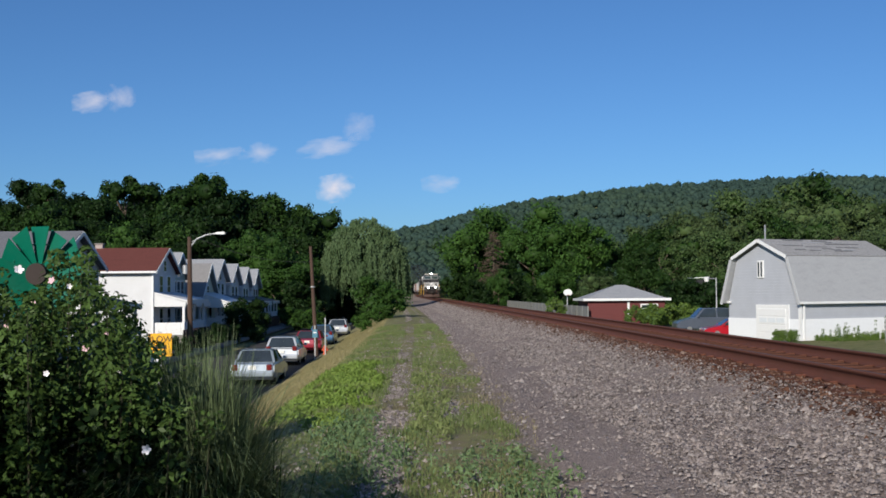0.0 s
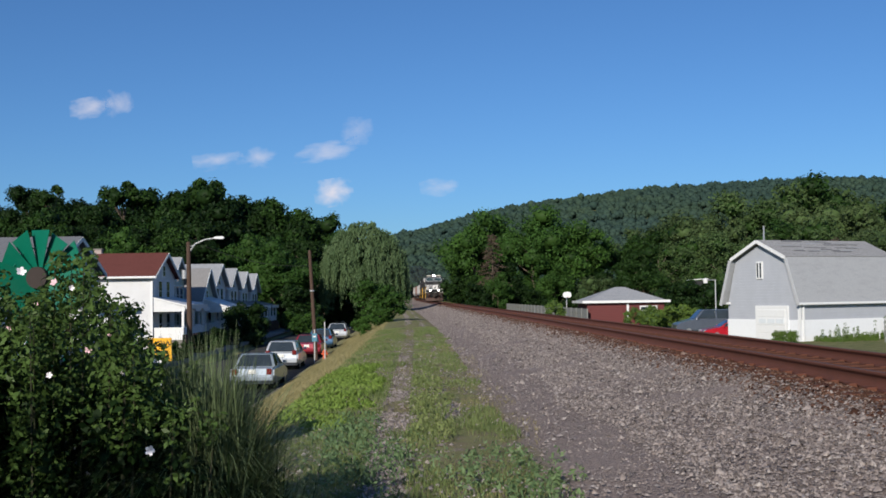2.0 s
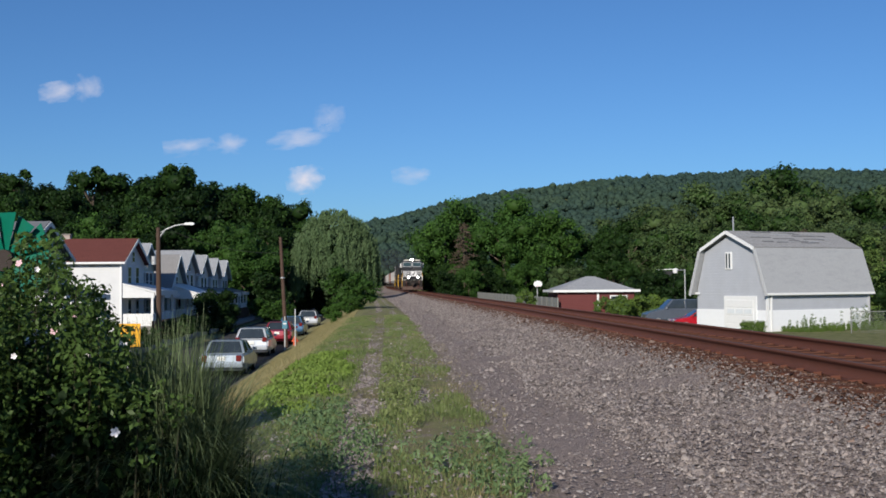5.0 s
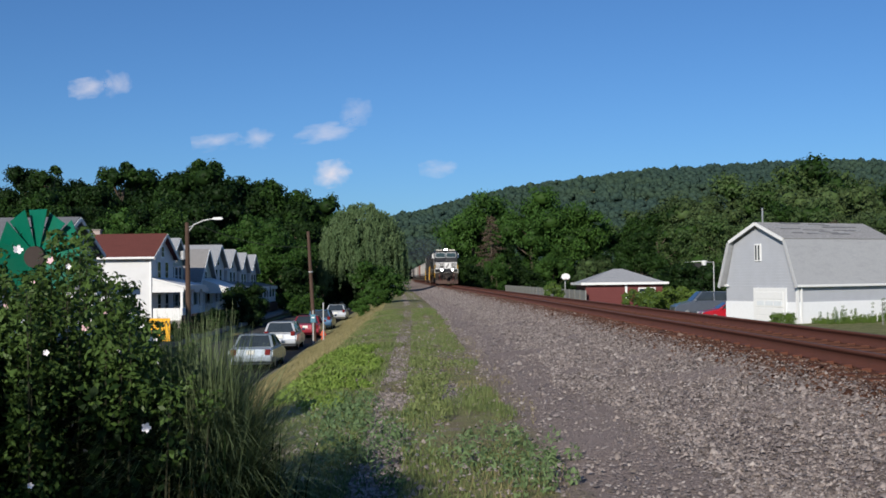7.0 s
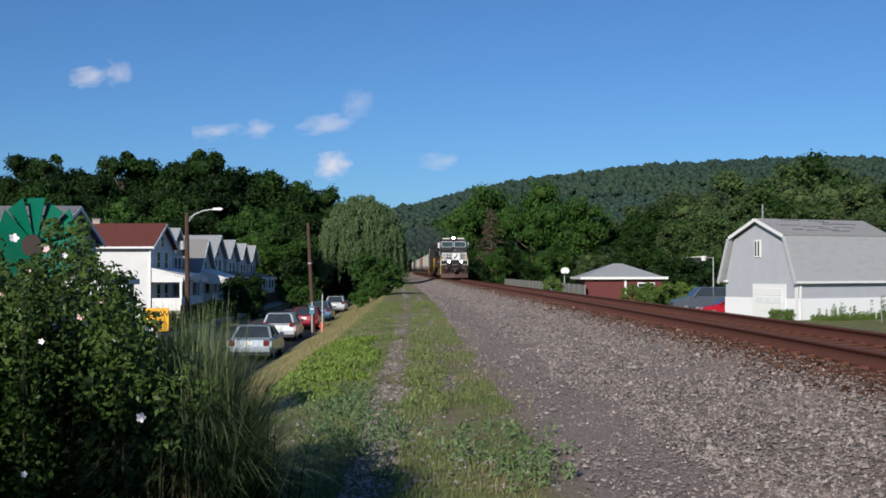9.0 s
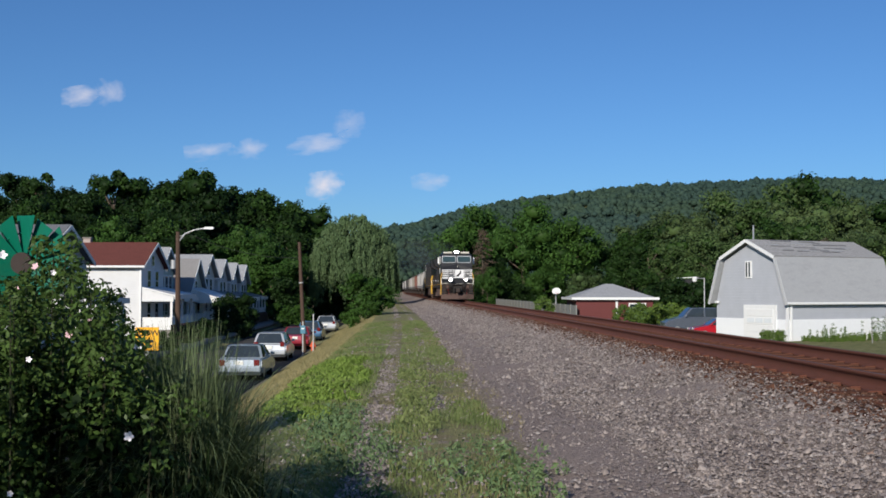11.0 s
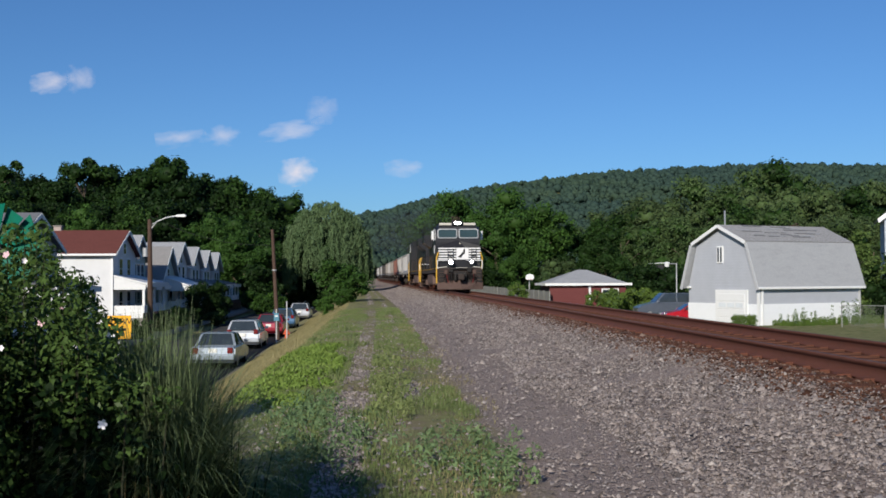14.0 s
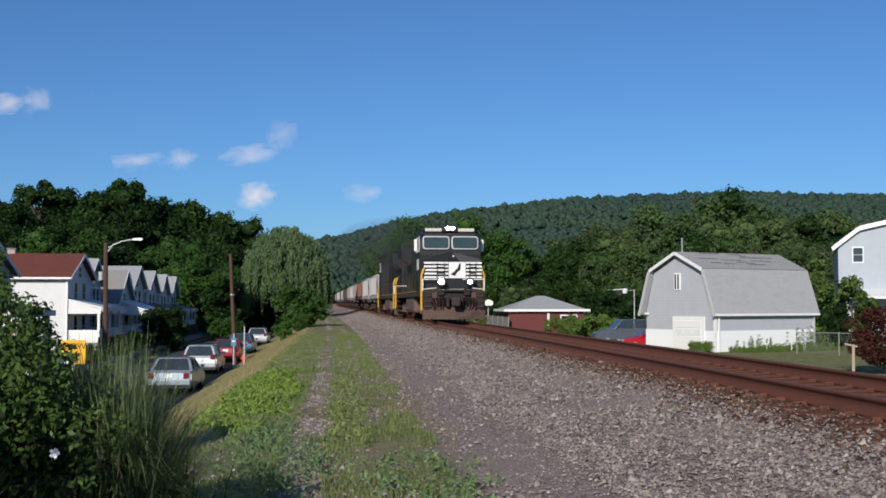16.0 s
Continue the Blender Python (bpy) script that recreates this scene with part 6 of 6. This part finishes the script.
def dead_pine():
    """A thin brown conifer in front of the big trees."""
    rng = np.random.default_rng(5)
    x, y = 11.6, 172
    t = thing("dead_pine", pose(x, y, -1.6), "half-dead brown conifer before the green trees", "tree")
    b = bmesh.new()
    bar((0, 0, 0), (0, 0, 13.0), 0.16, 8, b, 0.02)
    c = []
    for k in range(60):
        z = 5 + 7.8 * (k / 60)
        a = rng.uniform(0, 6.28)
        ln = (13.8 - z) * 0.33 * rng.uniform(0.5, 1.1) + 0.2
        e = (ln * math.cos(a), ln * math.sin(a), z - 0.25 * ln)
        bar((0, 0, z), e, 0.035, 5, b, 0.01)
        c += [(e[0] * u, e[1] * u, z - 0.25 * ln * u) for u in (0.5, 0.75, 1.0)]
    part("trunk", b, M_BARK, t)
    c = np.array(c)
    v, f = leaf_cloud(c, np.full(len(c), 0.34), 7, 0.18, rng, 0.5, 0.3, 2.5)
    from_arrays("crown", v, f, M_LEAF_BROWN, t)
    return t


dead_pine()
put(ELM, 13.6, 176, 0.62, 20, "dark green conifer-like tree by the track")

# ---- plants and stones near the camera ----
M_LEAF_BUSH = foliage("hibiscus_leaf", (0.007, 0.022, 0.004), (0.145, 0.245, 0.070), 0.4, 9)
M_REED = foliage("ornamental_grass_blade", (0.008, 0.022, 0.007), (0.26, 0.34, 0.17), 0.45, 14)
M_REEDTIP = foliage("pale_reed_blade", (0.10, 0.14, 0.07), (0.30, 0.34, 0.20), 0.5, 8)
M_STRAW = foliage("straw_blade", (0.09, 0.075, 0.035), (0.24, 0.19, 0.09), 0.7, 4)
M_GRASS = foliage("trackside_grass_blade", (0.065, 0.125, 0.036), (0.26, 0.285, 0.125), 0.6, 2.2)
M_DRYGRASS = foliage("dry_bank_grass_blade", (0.15, 0.15, 0.065), (0.36, 0.31, 0.17), 0.7, 1.2)
M_CLOVER = foliage("bright_ground_cover", (0.09, 0.165, 0.026), (0.215, 0.30, 0.075), 0.6, 2)
M_WEED = foliage("bluish_weed_leaf", (0.055, 0.11, 0.045), (0.215, 0.30, 0.145), 0.6, 3)
M_STEM = painted("green_stem", (0.03, 0.034, 0.016), 0.8, 0.4)
M_PETAL = painted("white_petal", (0.82, 0.78, 0.80), 0.6, 0.05)
M_PINK = painted("pink_petal", (0.66, 0.44, 0.48), 0.6, 0.05)


def stone_material(name, tint):
    n = Nodes(name, 0.9, 0, 0.15)
    isl = n.island()
    c = n.ramp(isl, [(0.0, (0.095, 0.080, 0.073)), (0.35, (0.25, 0.21, 0.192)), (0.7, (0.36, 0.305, 0.28)), (0.93, (0.39, 0.345, 0.32)), (1.0, (0.48, 0.43, 0.40))])
    fine = n.noise(n.position(), 60, 3)
    n.colour(n.mix(n.math("MULTIPLY", n.grey(fine, 0.4, 0.7), 0.4), c, tint))
    n.bump(fine, 0.4, 0.01)
    return n.mat


def rust_stone():
    n = Nodes("rusty_ballast_stone", 0.9, 0, 0.1)
    n.colour(n.ramp(n.island(), [(0.0, (0.04, 0.02, 0.014)), (0.4, (0.10, 0.047, 0.03)), (0.8, (0.17, 0.095, 0.065)), (1.0, (0.28, 0.22, 0.19))]))
    n.bump(n.noise(n.position(), 60, 3), 0.4, 0.01)
    return n.mat


M_STONE = stone_material("ballast_stone", (0.13, 0.11, 0.10))
M_RUSTSTONE = rust_stone()


def bush_flower(parent, at, s, mat):
    """Five cupped petals round a middle."""
    b = bmesh.new()
    rr = random.Random(int(at[0] * 991 + at[2] * 77))
    face = Vector((rr.uniform(-0.4, 0.7), -1, rr.uniform(0, 0.7))).normalized()
    q = face.to_track_quat("Z", "Y").to_matrix().to_4x4()
    for k in range(5):
        a = 2 * math.pi * k / 5
        m = Matrix.Translation(at) @ q @ pose(0, 0, 0, 0, 0, math.degrees(a))
        v = [b.verts.new(m @ Vector(p)) for p in ((0, 0, 0), (s * 0.45, -s * 0.42, s * 0.25), (s * 0.95, -s * 0.22, s * 0.45), (s * 0.95, s * 0.22, s * 0.45), (s * 0.45, s * 0.42, s * 0.25))]
        b.faces.new(v)
    return part("flower", b, mat, parent, "open pale blossom")


def hibiscus():
    """The tall flowering bush in the foreground: upright stems, many leaves, a few flowers. Stems added out of view
    cast shade on it.
    """
    rng = np.random.default_rng(14)
    x0, y0 = -2.3, 6.2
    t = thing("rose_of_sharon", pose(x0, y0, 0), "tall dark green flowering bush with pale pink and white blossoms", "shrub")
    tips = []
    for k in range(300):
        y = rng.uniform(5.35, 6.9)
        dx = rng.uniform(-0.53, -0.185)
        tall = 0.0
        # Unseen taller stems left of the camera, added to shade the lower leaves.
        if k >= 185:
            y = rng.uniform(1.5, 3.5)
            dx = rng.uniform(-4.3, -1.9) / y
            tall = 0.38
        # More stems out of view, added for the same shade.
        elif k >= 150:
            y = rng.uniform(3.6, 5.4)
            dx = rng.uniform(-4.6, -0.52 * y) / y
            tall = 0.15
        top = float(np.interp(dx, [-0.53, -0.36, -0.325, -0.311, -0.296, -0.283, -0.268, -0.256, -0.225, -0.185], [1.50, 1.50, 1.58, 1.70, 1.60, 1.58, 1.44, 1.24, 1.12, 0.94])) + (0.10 if dx < -0.27 else 0.06) * rng.normal()
        top = min(top, 1.80) + tall + (0.14 if k % 17 == 3 else 0.0)
        tip = Vector((dx * y - x0, y - y0, top))
        foot = Vector((tip.x * 0.72, tip.y * 0.6, -0.2))
        mid = foot.lerp(tip, 0.5) + Vector((tip.x * 0.10, tip.y * 0.1, 0.03))
        b = bar(foot, mid, 0.009, 5, None, 0.006)
        bar(mid, tip, 0.006, 5, b, 0.002)
        part("stem", b, M_STEM, t)
        tips.append((mid, tip))
    cs, rs = [], []
    for mid, tip in tips:
        for s in np.linspace(-0.5, 1.04, 12):
            p = mid.lerp(tip, s) if s >= 0 else mid + (mid - tip) * (-s) * 0.7
            cs.append((p.x + rng.normal() * 0.045, p.y + rng.normal() * 0.045, max(0.02, p.z)))
            rs.append(0.125 - 0.06 * max(0, s) ** 1.3)
    cs, rs = np.array(cs), np.array(rs)
    # Low leaves dropped at the right so the painted inner shade shows.
    bare = (cs[:, 2] < 0.93) & ((cs[:, 0] + x0) / (cs[:, 1] + y0) > -0.33) & (rng.uniform(0, 1, len(cs)) < 0.93)
    v, f = leaf_cloud(cs[~bare], rs[~bare], 46, 0.0235, rng, 1.0, 0.15, 1.7)
    from_arrays("leaves", v, f, M_LEAF_BUSH, t)
    # Darker leaf colour inside paints the shade within the bush.
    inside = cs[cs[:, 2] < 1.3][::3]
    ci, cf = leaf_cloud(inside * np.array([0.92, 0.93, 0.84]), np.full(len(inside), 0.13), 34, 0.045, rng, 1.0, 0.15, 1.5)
    from_arrays("inner_leaves", ci, cf, M_LEAF_DEEP_SHADE, t)
    for dx, dz, y, s, m in ((-0.246, -0.130, 5.25, 0.033, M_PETAL), (-0.345, 0.002, 5.6, 0.025, M_PINK), (-0.33, 0.02, 5.7, 0.028, M_PINK), (-0.36, 0.03, 5.6, 0.035, M_PETAL), (-0.283, -0.028, 5.7, 0.021, M_PINK), (-0.30, -0.04, 5.5, 0.025, M_PINK), (-0.335, -0.062, 5.4, 0.021, M_PETAL), (-0.27, -0.062, 5.5, 0.027, M_PETAL), (-0.24, -0.052, 5.8, 0.035, M_PETAL), (-0.315, 0.015, 5.8, 0.021, M_PETAL), (-0.37, -0.02, 5.5, 0.021, M_PINK), (-0.35, -0.18, 5.2, 0.021, M_PETAL)):
        bush_flower(t, (dx * y - x0, y - y0, 1.6 + dz * y), s * 0.75, m)
    return t


hibiscus()


def blades(n, foot, reach, height, width, rng, segs=4, droop=0.52, inner=0.1):
    """Arching grass blades out of feet: strips that taper to a tip. Returns vertices, triangles and quads joined as quads."""
    u = np.linspace(0, 1, segs + 1)
    a = rng.uniform(0, 2 * math.pi, n)
    out = np.stack([np.cos(a), np.sin(a), np.zeros(n)], -1)
    side = np.stack([-np.sin(a), np.cos(a), np.zeros(n)], -1)
    r = reach * rng.uniform(inner, 1.0, n)
    h = height * rng.uniform(0.6, 1.1, n)
    tip_drop = droop * (r / max(reach, 1e-6)) ** 1.3
    pts = foot[:, None] + out[:, None] * (r[:, None] * u[None] ** 1.4)[..., None]
    pts[..., 2] += h[:, None] * (u[None] * (1 - tip_drop[:, None] * u[None] ** 2.2))
    w = width * rng.uniform(0.7, 1.3, n)[:, None] * (1 - 0.93 * u[None] ** 1.4)
    l, rr = pts + side[:, None] * w[..., None], pts - side[:, None] * w[..., None]
    v = np.stack([l, rr], 2).reshape(n, -1, 3)
    base = np.arange(n)[:, None] * (2 * (segs + 1))
    f = [np.stack([base[:, 0] + 2 * k, base[:, 0] + 2 * k + 1, base[:, 0] + 2 * k + 3, base[:, 0] + 2 * k + 2], -1) for k in range(segs)]
    return v.reshape(-1, 3), np.concatenate(f)


def fountain_grass(x, y, h, reach, n, mat, label, seed, width=0.0045, droop=0.52, inner=0.1):
    rng = np.random.default_rng(seed)
    t = thing("ornamental_grass", pose(x, y, float(ground_z(x, y))), label, "grass clump")
    foot = np.stack([rng.normal(size=n) * 0.10, rng.normal(size=n) * 0.10, np.zeros(n)], -1)
    v, f = blades(n, foot, reach, h, width, rng, 8, droop, inner)
    from_arrays("blades", v, f, mat, t)
    c = part("crown_base", tube(0.16, 0.12, (0, 0, -0.02), seg=10, top=0.08), M_STRAW, t)
    return t


CLUMP = fountain_grass(-1.20, 6.10, 1.50, 0.82, 4000, M_REED, "large clump of arching grey-green ornamental grass", 3, 0.0050, 0.56, 0.2)
# Short dark blades paint the shade at the heart of the clump.
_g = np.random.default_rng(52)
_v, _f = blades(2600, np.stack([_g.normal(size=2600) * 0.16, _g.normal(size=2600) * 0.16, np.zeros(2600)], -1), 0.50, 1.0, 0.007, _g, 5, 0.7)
from_arrays("inner_blades", _v, _f, M_LEAF_DEEP_SHADE, CLUMP)
fountain_grass(-1.08, 5.0, 0.72, 0.34, 260, M_STRAW, "small tuft of straw-coloured grass under the bush", 4, 0.004)
fountain_grass(-1.36, 6.35, 1.38, 0.40, 420, M_REEDTIP, "arching grey-green ornamental grass beside the bush", 6)


def ballast():
    """Loose stones of the gravel strip."""
    rng = np.random.default_rng(9)
    n = 230000
    y = 6.5 * (150 / 6.5) ** (rng.uniform(0, 1, n) ** 0.95)
    lat = 1.05 + 3.6 * rng.uniform(0, 1, n) ** 0.8
    extra = rng.uniform(0, 1, n)
    lat = np.where((extra < 0.13) & (y < 19) | (extra < 0.04), np.where(rng.uniform(0, 1, n) < 0.6, rng.normal(-0.38, 0.13, n), rng.normal(0.42, 0.10, n)), lat)
    patchy = np.array([noise.noise((a * 0.8, b * 0.45, 1.0)) for a, b in zip(lat, y)])
    path = np.interp(y, [9, 16, 30, 60], [1.45, 1.55, 1.75, 1.9]) + 0.35 * patchy
    worn = (np.abs(lat - path) < 0.55) & (rng.uniform(0, 1, n) < 0.80)
    worn |= (np.abs(lat - path - 1.5) < 0.28) & (rng.uniform(0, 1, n) < 0.45)
    thin = (lat > 0.8) & (patchy < 0.0) & (rng.uniform(0, 1, n) < 0.03)
    keep = ~thin & ~worn & ~((lat < 0.8) & (patchy < -0.05))
    y, lat = y[keep], lat[keep]
    n = len(y)
    x = lat + track_x(y) - 5.55
    r = rng.gamma(2.0, 0.0036, n) + 0.0055
    r = np.minimum(r, 0.045) * (1 + 0.012 * y)
    o = np.array([(1, 0, 0), (-1, 0, 0), (0, 1, 0), (0, -1, 0), (0, 0, 1), (0, 0, -1)], float)
    of = np.array([(0, 2, 4), (2, 1, 4), (1, 3, 4), (3, 0, 4)])
    v = o[None] * rng.uniform(0.55, 1.35, (n, 6, 1)) * np.array([1, 1, 0.7])
    v += rng.normal(size=v.shape) * 0.22
    a = rng.uniform(0, 6.28, n)
    ca, sa = np.cos(a)[:, None], np.sin(a)[:, None]
    v = np.stack([v[..., 0] * ca - v[..., 1] * sa, v[..., 0] * sa + v[..., 1] * ca, v[..., 2]], -1) * r[:, None, None]
    z = ground_z(x, y) + r * 0.1 + 0.01
    v += np.stack([x, y, z], -1)[:, None]
    v = v[:, :5]
    rusty = lat + 0.22 * rng.normal(size=n) > 4.05
    near = v[rusty]
    f = of[None] + (np.arange(len(near)) * 5)[:, None, None]
    tagged(from_arrays("ballast", near.reshape(-1, 3), f.reshape(-1, 3), M_RUSTSTONE), "rust-stained ballast stones along the tie ends", "gravel", kind="stuff")
    v = v[~rusty]
    f = of[None] + (np.arange(len(v)) * 5)[:, None, None]
    ob = from_arrays("ballast", v.reshape(-1, 3), f.reshape(-1, 3), M_STONE)
    return tagged(ob, "loose grey and pinkish ballast stones beside the track", "gravel", kind="stuff")


ballast()


def pebbles():
    """Odd stones thrown out of the ballast onto the bank."""
    rng = np.random.default_rng(61)
    n = 5200
    y = 8.0 * (45 / 8.0) ** rng.uniform(0, 1, n)
    lat = rng.uniform(-1.7, 1.1, n)
    x = lat + track_x(y) - 5.55
    r = rng.gamma(2.0, 0.005, n) + 0.007
    o = np.array([(1, 0, 0), (0, 1, 0), (-1, 0, 0), (0, -1, 0), (0, 0, 0.8)], float)
    v = o[None] * rng.uniform(0.6, 1.3, (n, 5, 1)) + rng.normal(size=(n, 5, 3)) * 0.18
    v = v * r[:, None, None] + np.stack([x, y, ground_z(x, y) + 0.012], -1)[:, None]
    f = np.array([(0, 1, 4), (1, 2, 4), (2, 3, 4), (3, 0, 4)])[None] + (np.arange(n) * 5)[:, None, None]
    return tagged(from_arrays("pebbles", v.reshape(-1, 3), f.reshape(-1, 3), M_STONE), "stray pale stones among the grass of the bank", "gravel", kind="stuff")


pebbles()


def scatter_grass(name, n, lat0, lat1, y0, y1, h, mat, label, seed, rule, width=0.004, power=0.9):
    rng = np.random.default_rng(seed)
    y = y0 * (y1 / y0) ** (rng.uniform(0, 1, n) ** power)
    lat = rng.uniform(lat0, lat1, n)
    p = np.array([noise.noise((a * 0.9, b * 0.5, seed)) for a, b in zip(lat, y)])
    k = rule(lat, y, p, rng)
    y, lat, p = y[k], lat[k], p[k]
    n = len(y)
    x = lat + track_x(y) - 5.55
    foot = np.stack([x, y, ground_z(x, y) - 0.015], -1)
    tall = h * (0.55 + 0.9 * np.clip(p + 0.3, 0, 1))
    v, f = blades(n, foot, 1.0, 1.0, 1.0, rng, 2)
    v = v.reshape(n, 6, 3)
    w = (width * (1 + 0.022 * y))[:, None]
    rel = v - foot[:, None]
    side = (v[:, 0::2] - v[:, 1::2])
    mid = (v[:, 0::2] + v[:, 1::2]) / 2 - foot[:, None]
    mid = mid * tall[:, None, None] * np.array([0.7, 0.7, 1.0])
    side = side / (np.linalg.norm(side, axis=2, keepdims=True) + 1e-9) * np.array([1.0, 0.7, 0.08])[None, :, None] * w[..., None]
    v = np.stack([mid + side, mid - side], 2).reshape(n, 6, 3) + foot[:, None]
    ob = from_arrays(name, v.reshape(-1, 3), f, mat)
    return tagged(ob, label, "grass", kind="stuff")


scatter_grass("grass", 90000, -2.1, 1.25, 6.3, 60, 0.115, M_GRASS, "rough green and yellowing grass on the crest of the bank", 1, lambda lat, y, p, g: (p > -0.34 + 0.25 * g.uniform(-1, 1, len(p))) & ~((np.abs(lat + 0.38) < 0.19) & (p < 0.5)) & ~((np.abs(lat - 0.42) < 0.1) & (p < 0.1) & (y > 11)) & (lat < 1.0 + 0.35 * p), power=1.15)
scatter_grass("dry_grass", 42000, -5.4, -1.8, 14, 95, 0.13, M_DRYGRASS, "dry straw-coloured grass on the bank's slope", 2, lambda lat, y, p, g: p > -0.5)
scatter_grass("dry_grass", 8000, -1.9, 1.0, 7, 60, 0.08, M_DRYGRASS, "yellowed dry grass in patches on the crest", 8, lambda lat, y, p, g: p > 0.05)
scatter_grass("dry_grass", 4200, 0.5, 1.4, 6.5, 40, 0.07, M_DRYGRASS, "dry grass along the edge of the gravel", 5, lambda lat, y, p, g: p > -0.1)


def weeds(name, n, box4, size, h, mat, label, seed, per=22):
    rng = np.random.default_rng(seed)
    x0, x1, y0, y1 = box4
    x, y = rng.uniform(x0, x1, n), rng.uniform(y0, y1, n)
    edge = np.array([noise.noise((a * 1.6, b * 0.8, seed + 0.5)) for a, b in zip(x, y)])
    cx, cy = (x - (x0 + x1) / 2) / (x1 - x0) * 2, (y - (y0 + y1) / 2) / (y1 - y0) * 2
    k = cx ** 2 + cy ** 2 < 0.8 + 0.8 * edge
    x, y = x[k], y[k]
    c = np.stack([x, y, ground_z(x, y) + h * 0.5], -1)
    v, f = leaf_cloud(c, h * rng.uniform(0.4, 1.1, len(x)), per, size, rng, 1.15, -0.5, 2.4)
    return tagged(from_arrays(name, v, f, mat), label, "weeds", kind="stuff")


weeds("ground_cover", 1500, (-2.3, -0.6, 13.0, 27.0), 0.036, 0.06, M_CLOVER, "bright yellow-green low ground cover on the bank", 31, 26)
weeds("weeds", 48, (0.15, 1.5, 7.2, 11.5), 0.024, 0.13, M_WEED, "bluish green leafy weeds at the gravel's edge", 32, 46)
weeds("weeds", 48, (-1.05, 0.0, 7.6, 12.5), 0.024, 0.14, M_WEED, "bluish green leafy weeds on the bank", 33, 46)
weeds("weeds", 60, (-1.2, -0.4, 11.0, 14.5), 0.024, 0.14, M_WEED, "bluish green leafy weeds on the bank", 34, 40)
weeds("weeds", 90, (-0.1, 0.45, 11.0, 24.0), 0.024, 0.17, M_GRASS, "tall green weeds on the bank", 35, 40)
weeds("weeds", 34, (-0.80, -0.02, 8.4, 11.4), 0.021, 0.20, M_WEED, "tall bluish green weeds on the near bank", 41, 28)
weeds("weeds", 38, (-0.1, 1.15, 8.4, 10.7), 0.021, 0.17, M_WEED, "tall bluish green weeds at the gravel's edge", 42, 28)
weeds("weeds", 60, (-1.4, -0.8, 7.0, 9.0), 0.04, 0.12, M_WEED, "low weeds in the bush's shade", 36, 30)

# ---- clouds ----


def cloud_material(name, seed, strength):
    n = Nodes(name, 1.0)
    c = n.coords("Generated")
    sep = n.tree.nodes.new("ShaderNodeVectorMath")
    sep.operation = "DISTANCE"
    n.link(c, sep.inputs[0])
    sep.inputs[1].default_value = (0.5, 0.5, 0.5)
    m = n.tree.nodes.new("ShaderNodeMapping")
    m.inputs["Location"].default_value = (seed, seed * 0.7, 0)
    n.link(c, m.inputs[0])
    puffs = n.noise(m.outputs[0], 2.6, 4, 0.5)
    body = n.math("SUBTRACT", n.math("ADD", n.math("MULTIPLY", puffs, 1.3), 0.0), n.math("MULTIPLY", sep.outputs["Value"], 1.35))
    alpha = n.math("MULTIPLY", n.grey(body, -0.05, 0.80), strength)
    em = n.tree.nodes.new("ShaderNodeEmission")
    em.inputs[0].default_value = (0.88, 0.85, 0.93, 1)
    em.inputs[1].default_value = 0.85
    tr = n.tree.nodes.new("ShaderNodeBsdfTransparent")
    ms = n.tree.nodes.new("ShaderNodeMixShader")
    n.link(alpha, ms.inputs[0])
    n.link(tr.outputs[0], ms.inputs[1])
    n.link(em.outputs[0], ms.inputs[2])
    n.link(ms.outputs[0], n.tree.nodes["Material Output"].inputs[0])
    return n.mat


CLOUDS = bpy.data.objects.new("sky_backdrop", None)
scene.collection.objects.link(CLOUDS)
tagged(CLOUDS, "small white fair-weather clouds in a deep blue sky", "sky", kind="structure")
for k, (dx, dz, w, h, s) in enumerate(((-0.0745, 0.0955, 0.036, 0.026, 1.0), (-0.291, 0.175, 0.040, 0.020, 0.7), (-0.266, 0.178, 0.026, 0.026, 0.45), (-0.178, 0.126, 0.046, 0.018, 0.5), (-0.142, 0.128, 0.034, 0.020, 0.45), (-0.080, 0.133, 0.060, 0.019, 0.6), (-0.053, 0.151, 0.030, 0.026, 0.35), (0.021, 0.099, 0.036, 0.018, 0.45))):
    y = 3600.0
    b = bmesh.new()
    v = [b.verts.new(p) for p in ((-w / 2 * y, 0, -h / 2 * y), (w / 2 * y, 0, -h / 2 * y), (w / 2 * y, 0, h / 2 * y), (-w / 2 * y, 0, h / 2 * y))]
    b.faces.new(v)
    o = part("cloud", b, cloud_material("cloud", 3.7 * k + 1, s), CLOUDS)
    o.location = (dx * y, y, 1.6 + dz * y)
    o.rotation_euler = (0, radians(-8 if w > 0.035 else 0), 0)

# the first tree of each kind served as a pattern only
for ob in (OAK, ELM, LIND, OLIVE, BIGOAK, SLIM, YOUNG, RUSSET, SHRUB, PALESHRUB, CRESTSHRUB):
    for o in (*ob.children_recursive, ob):
        bpy.data.objects.remove(o)

motions()
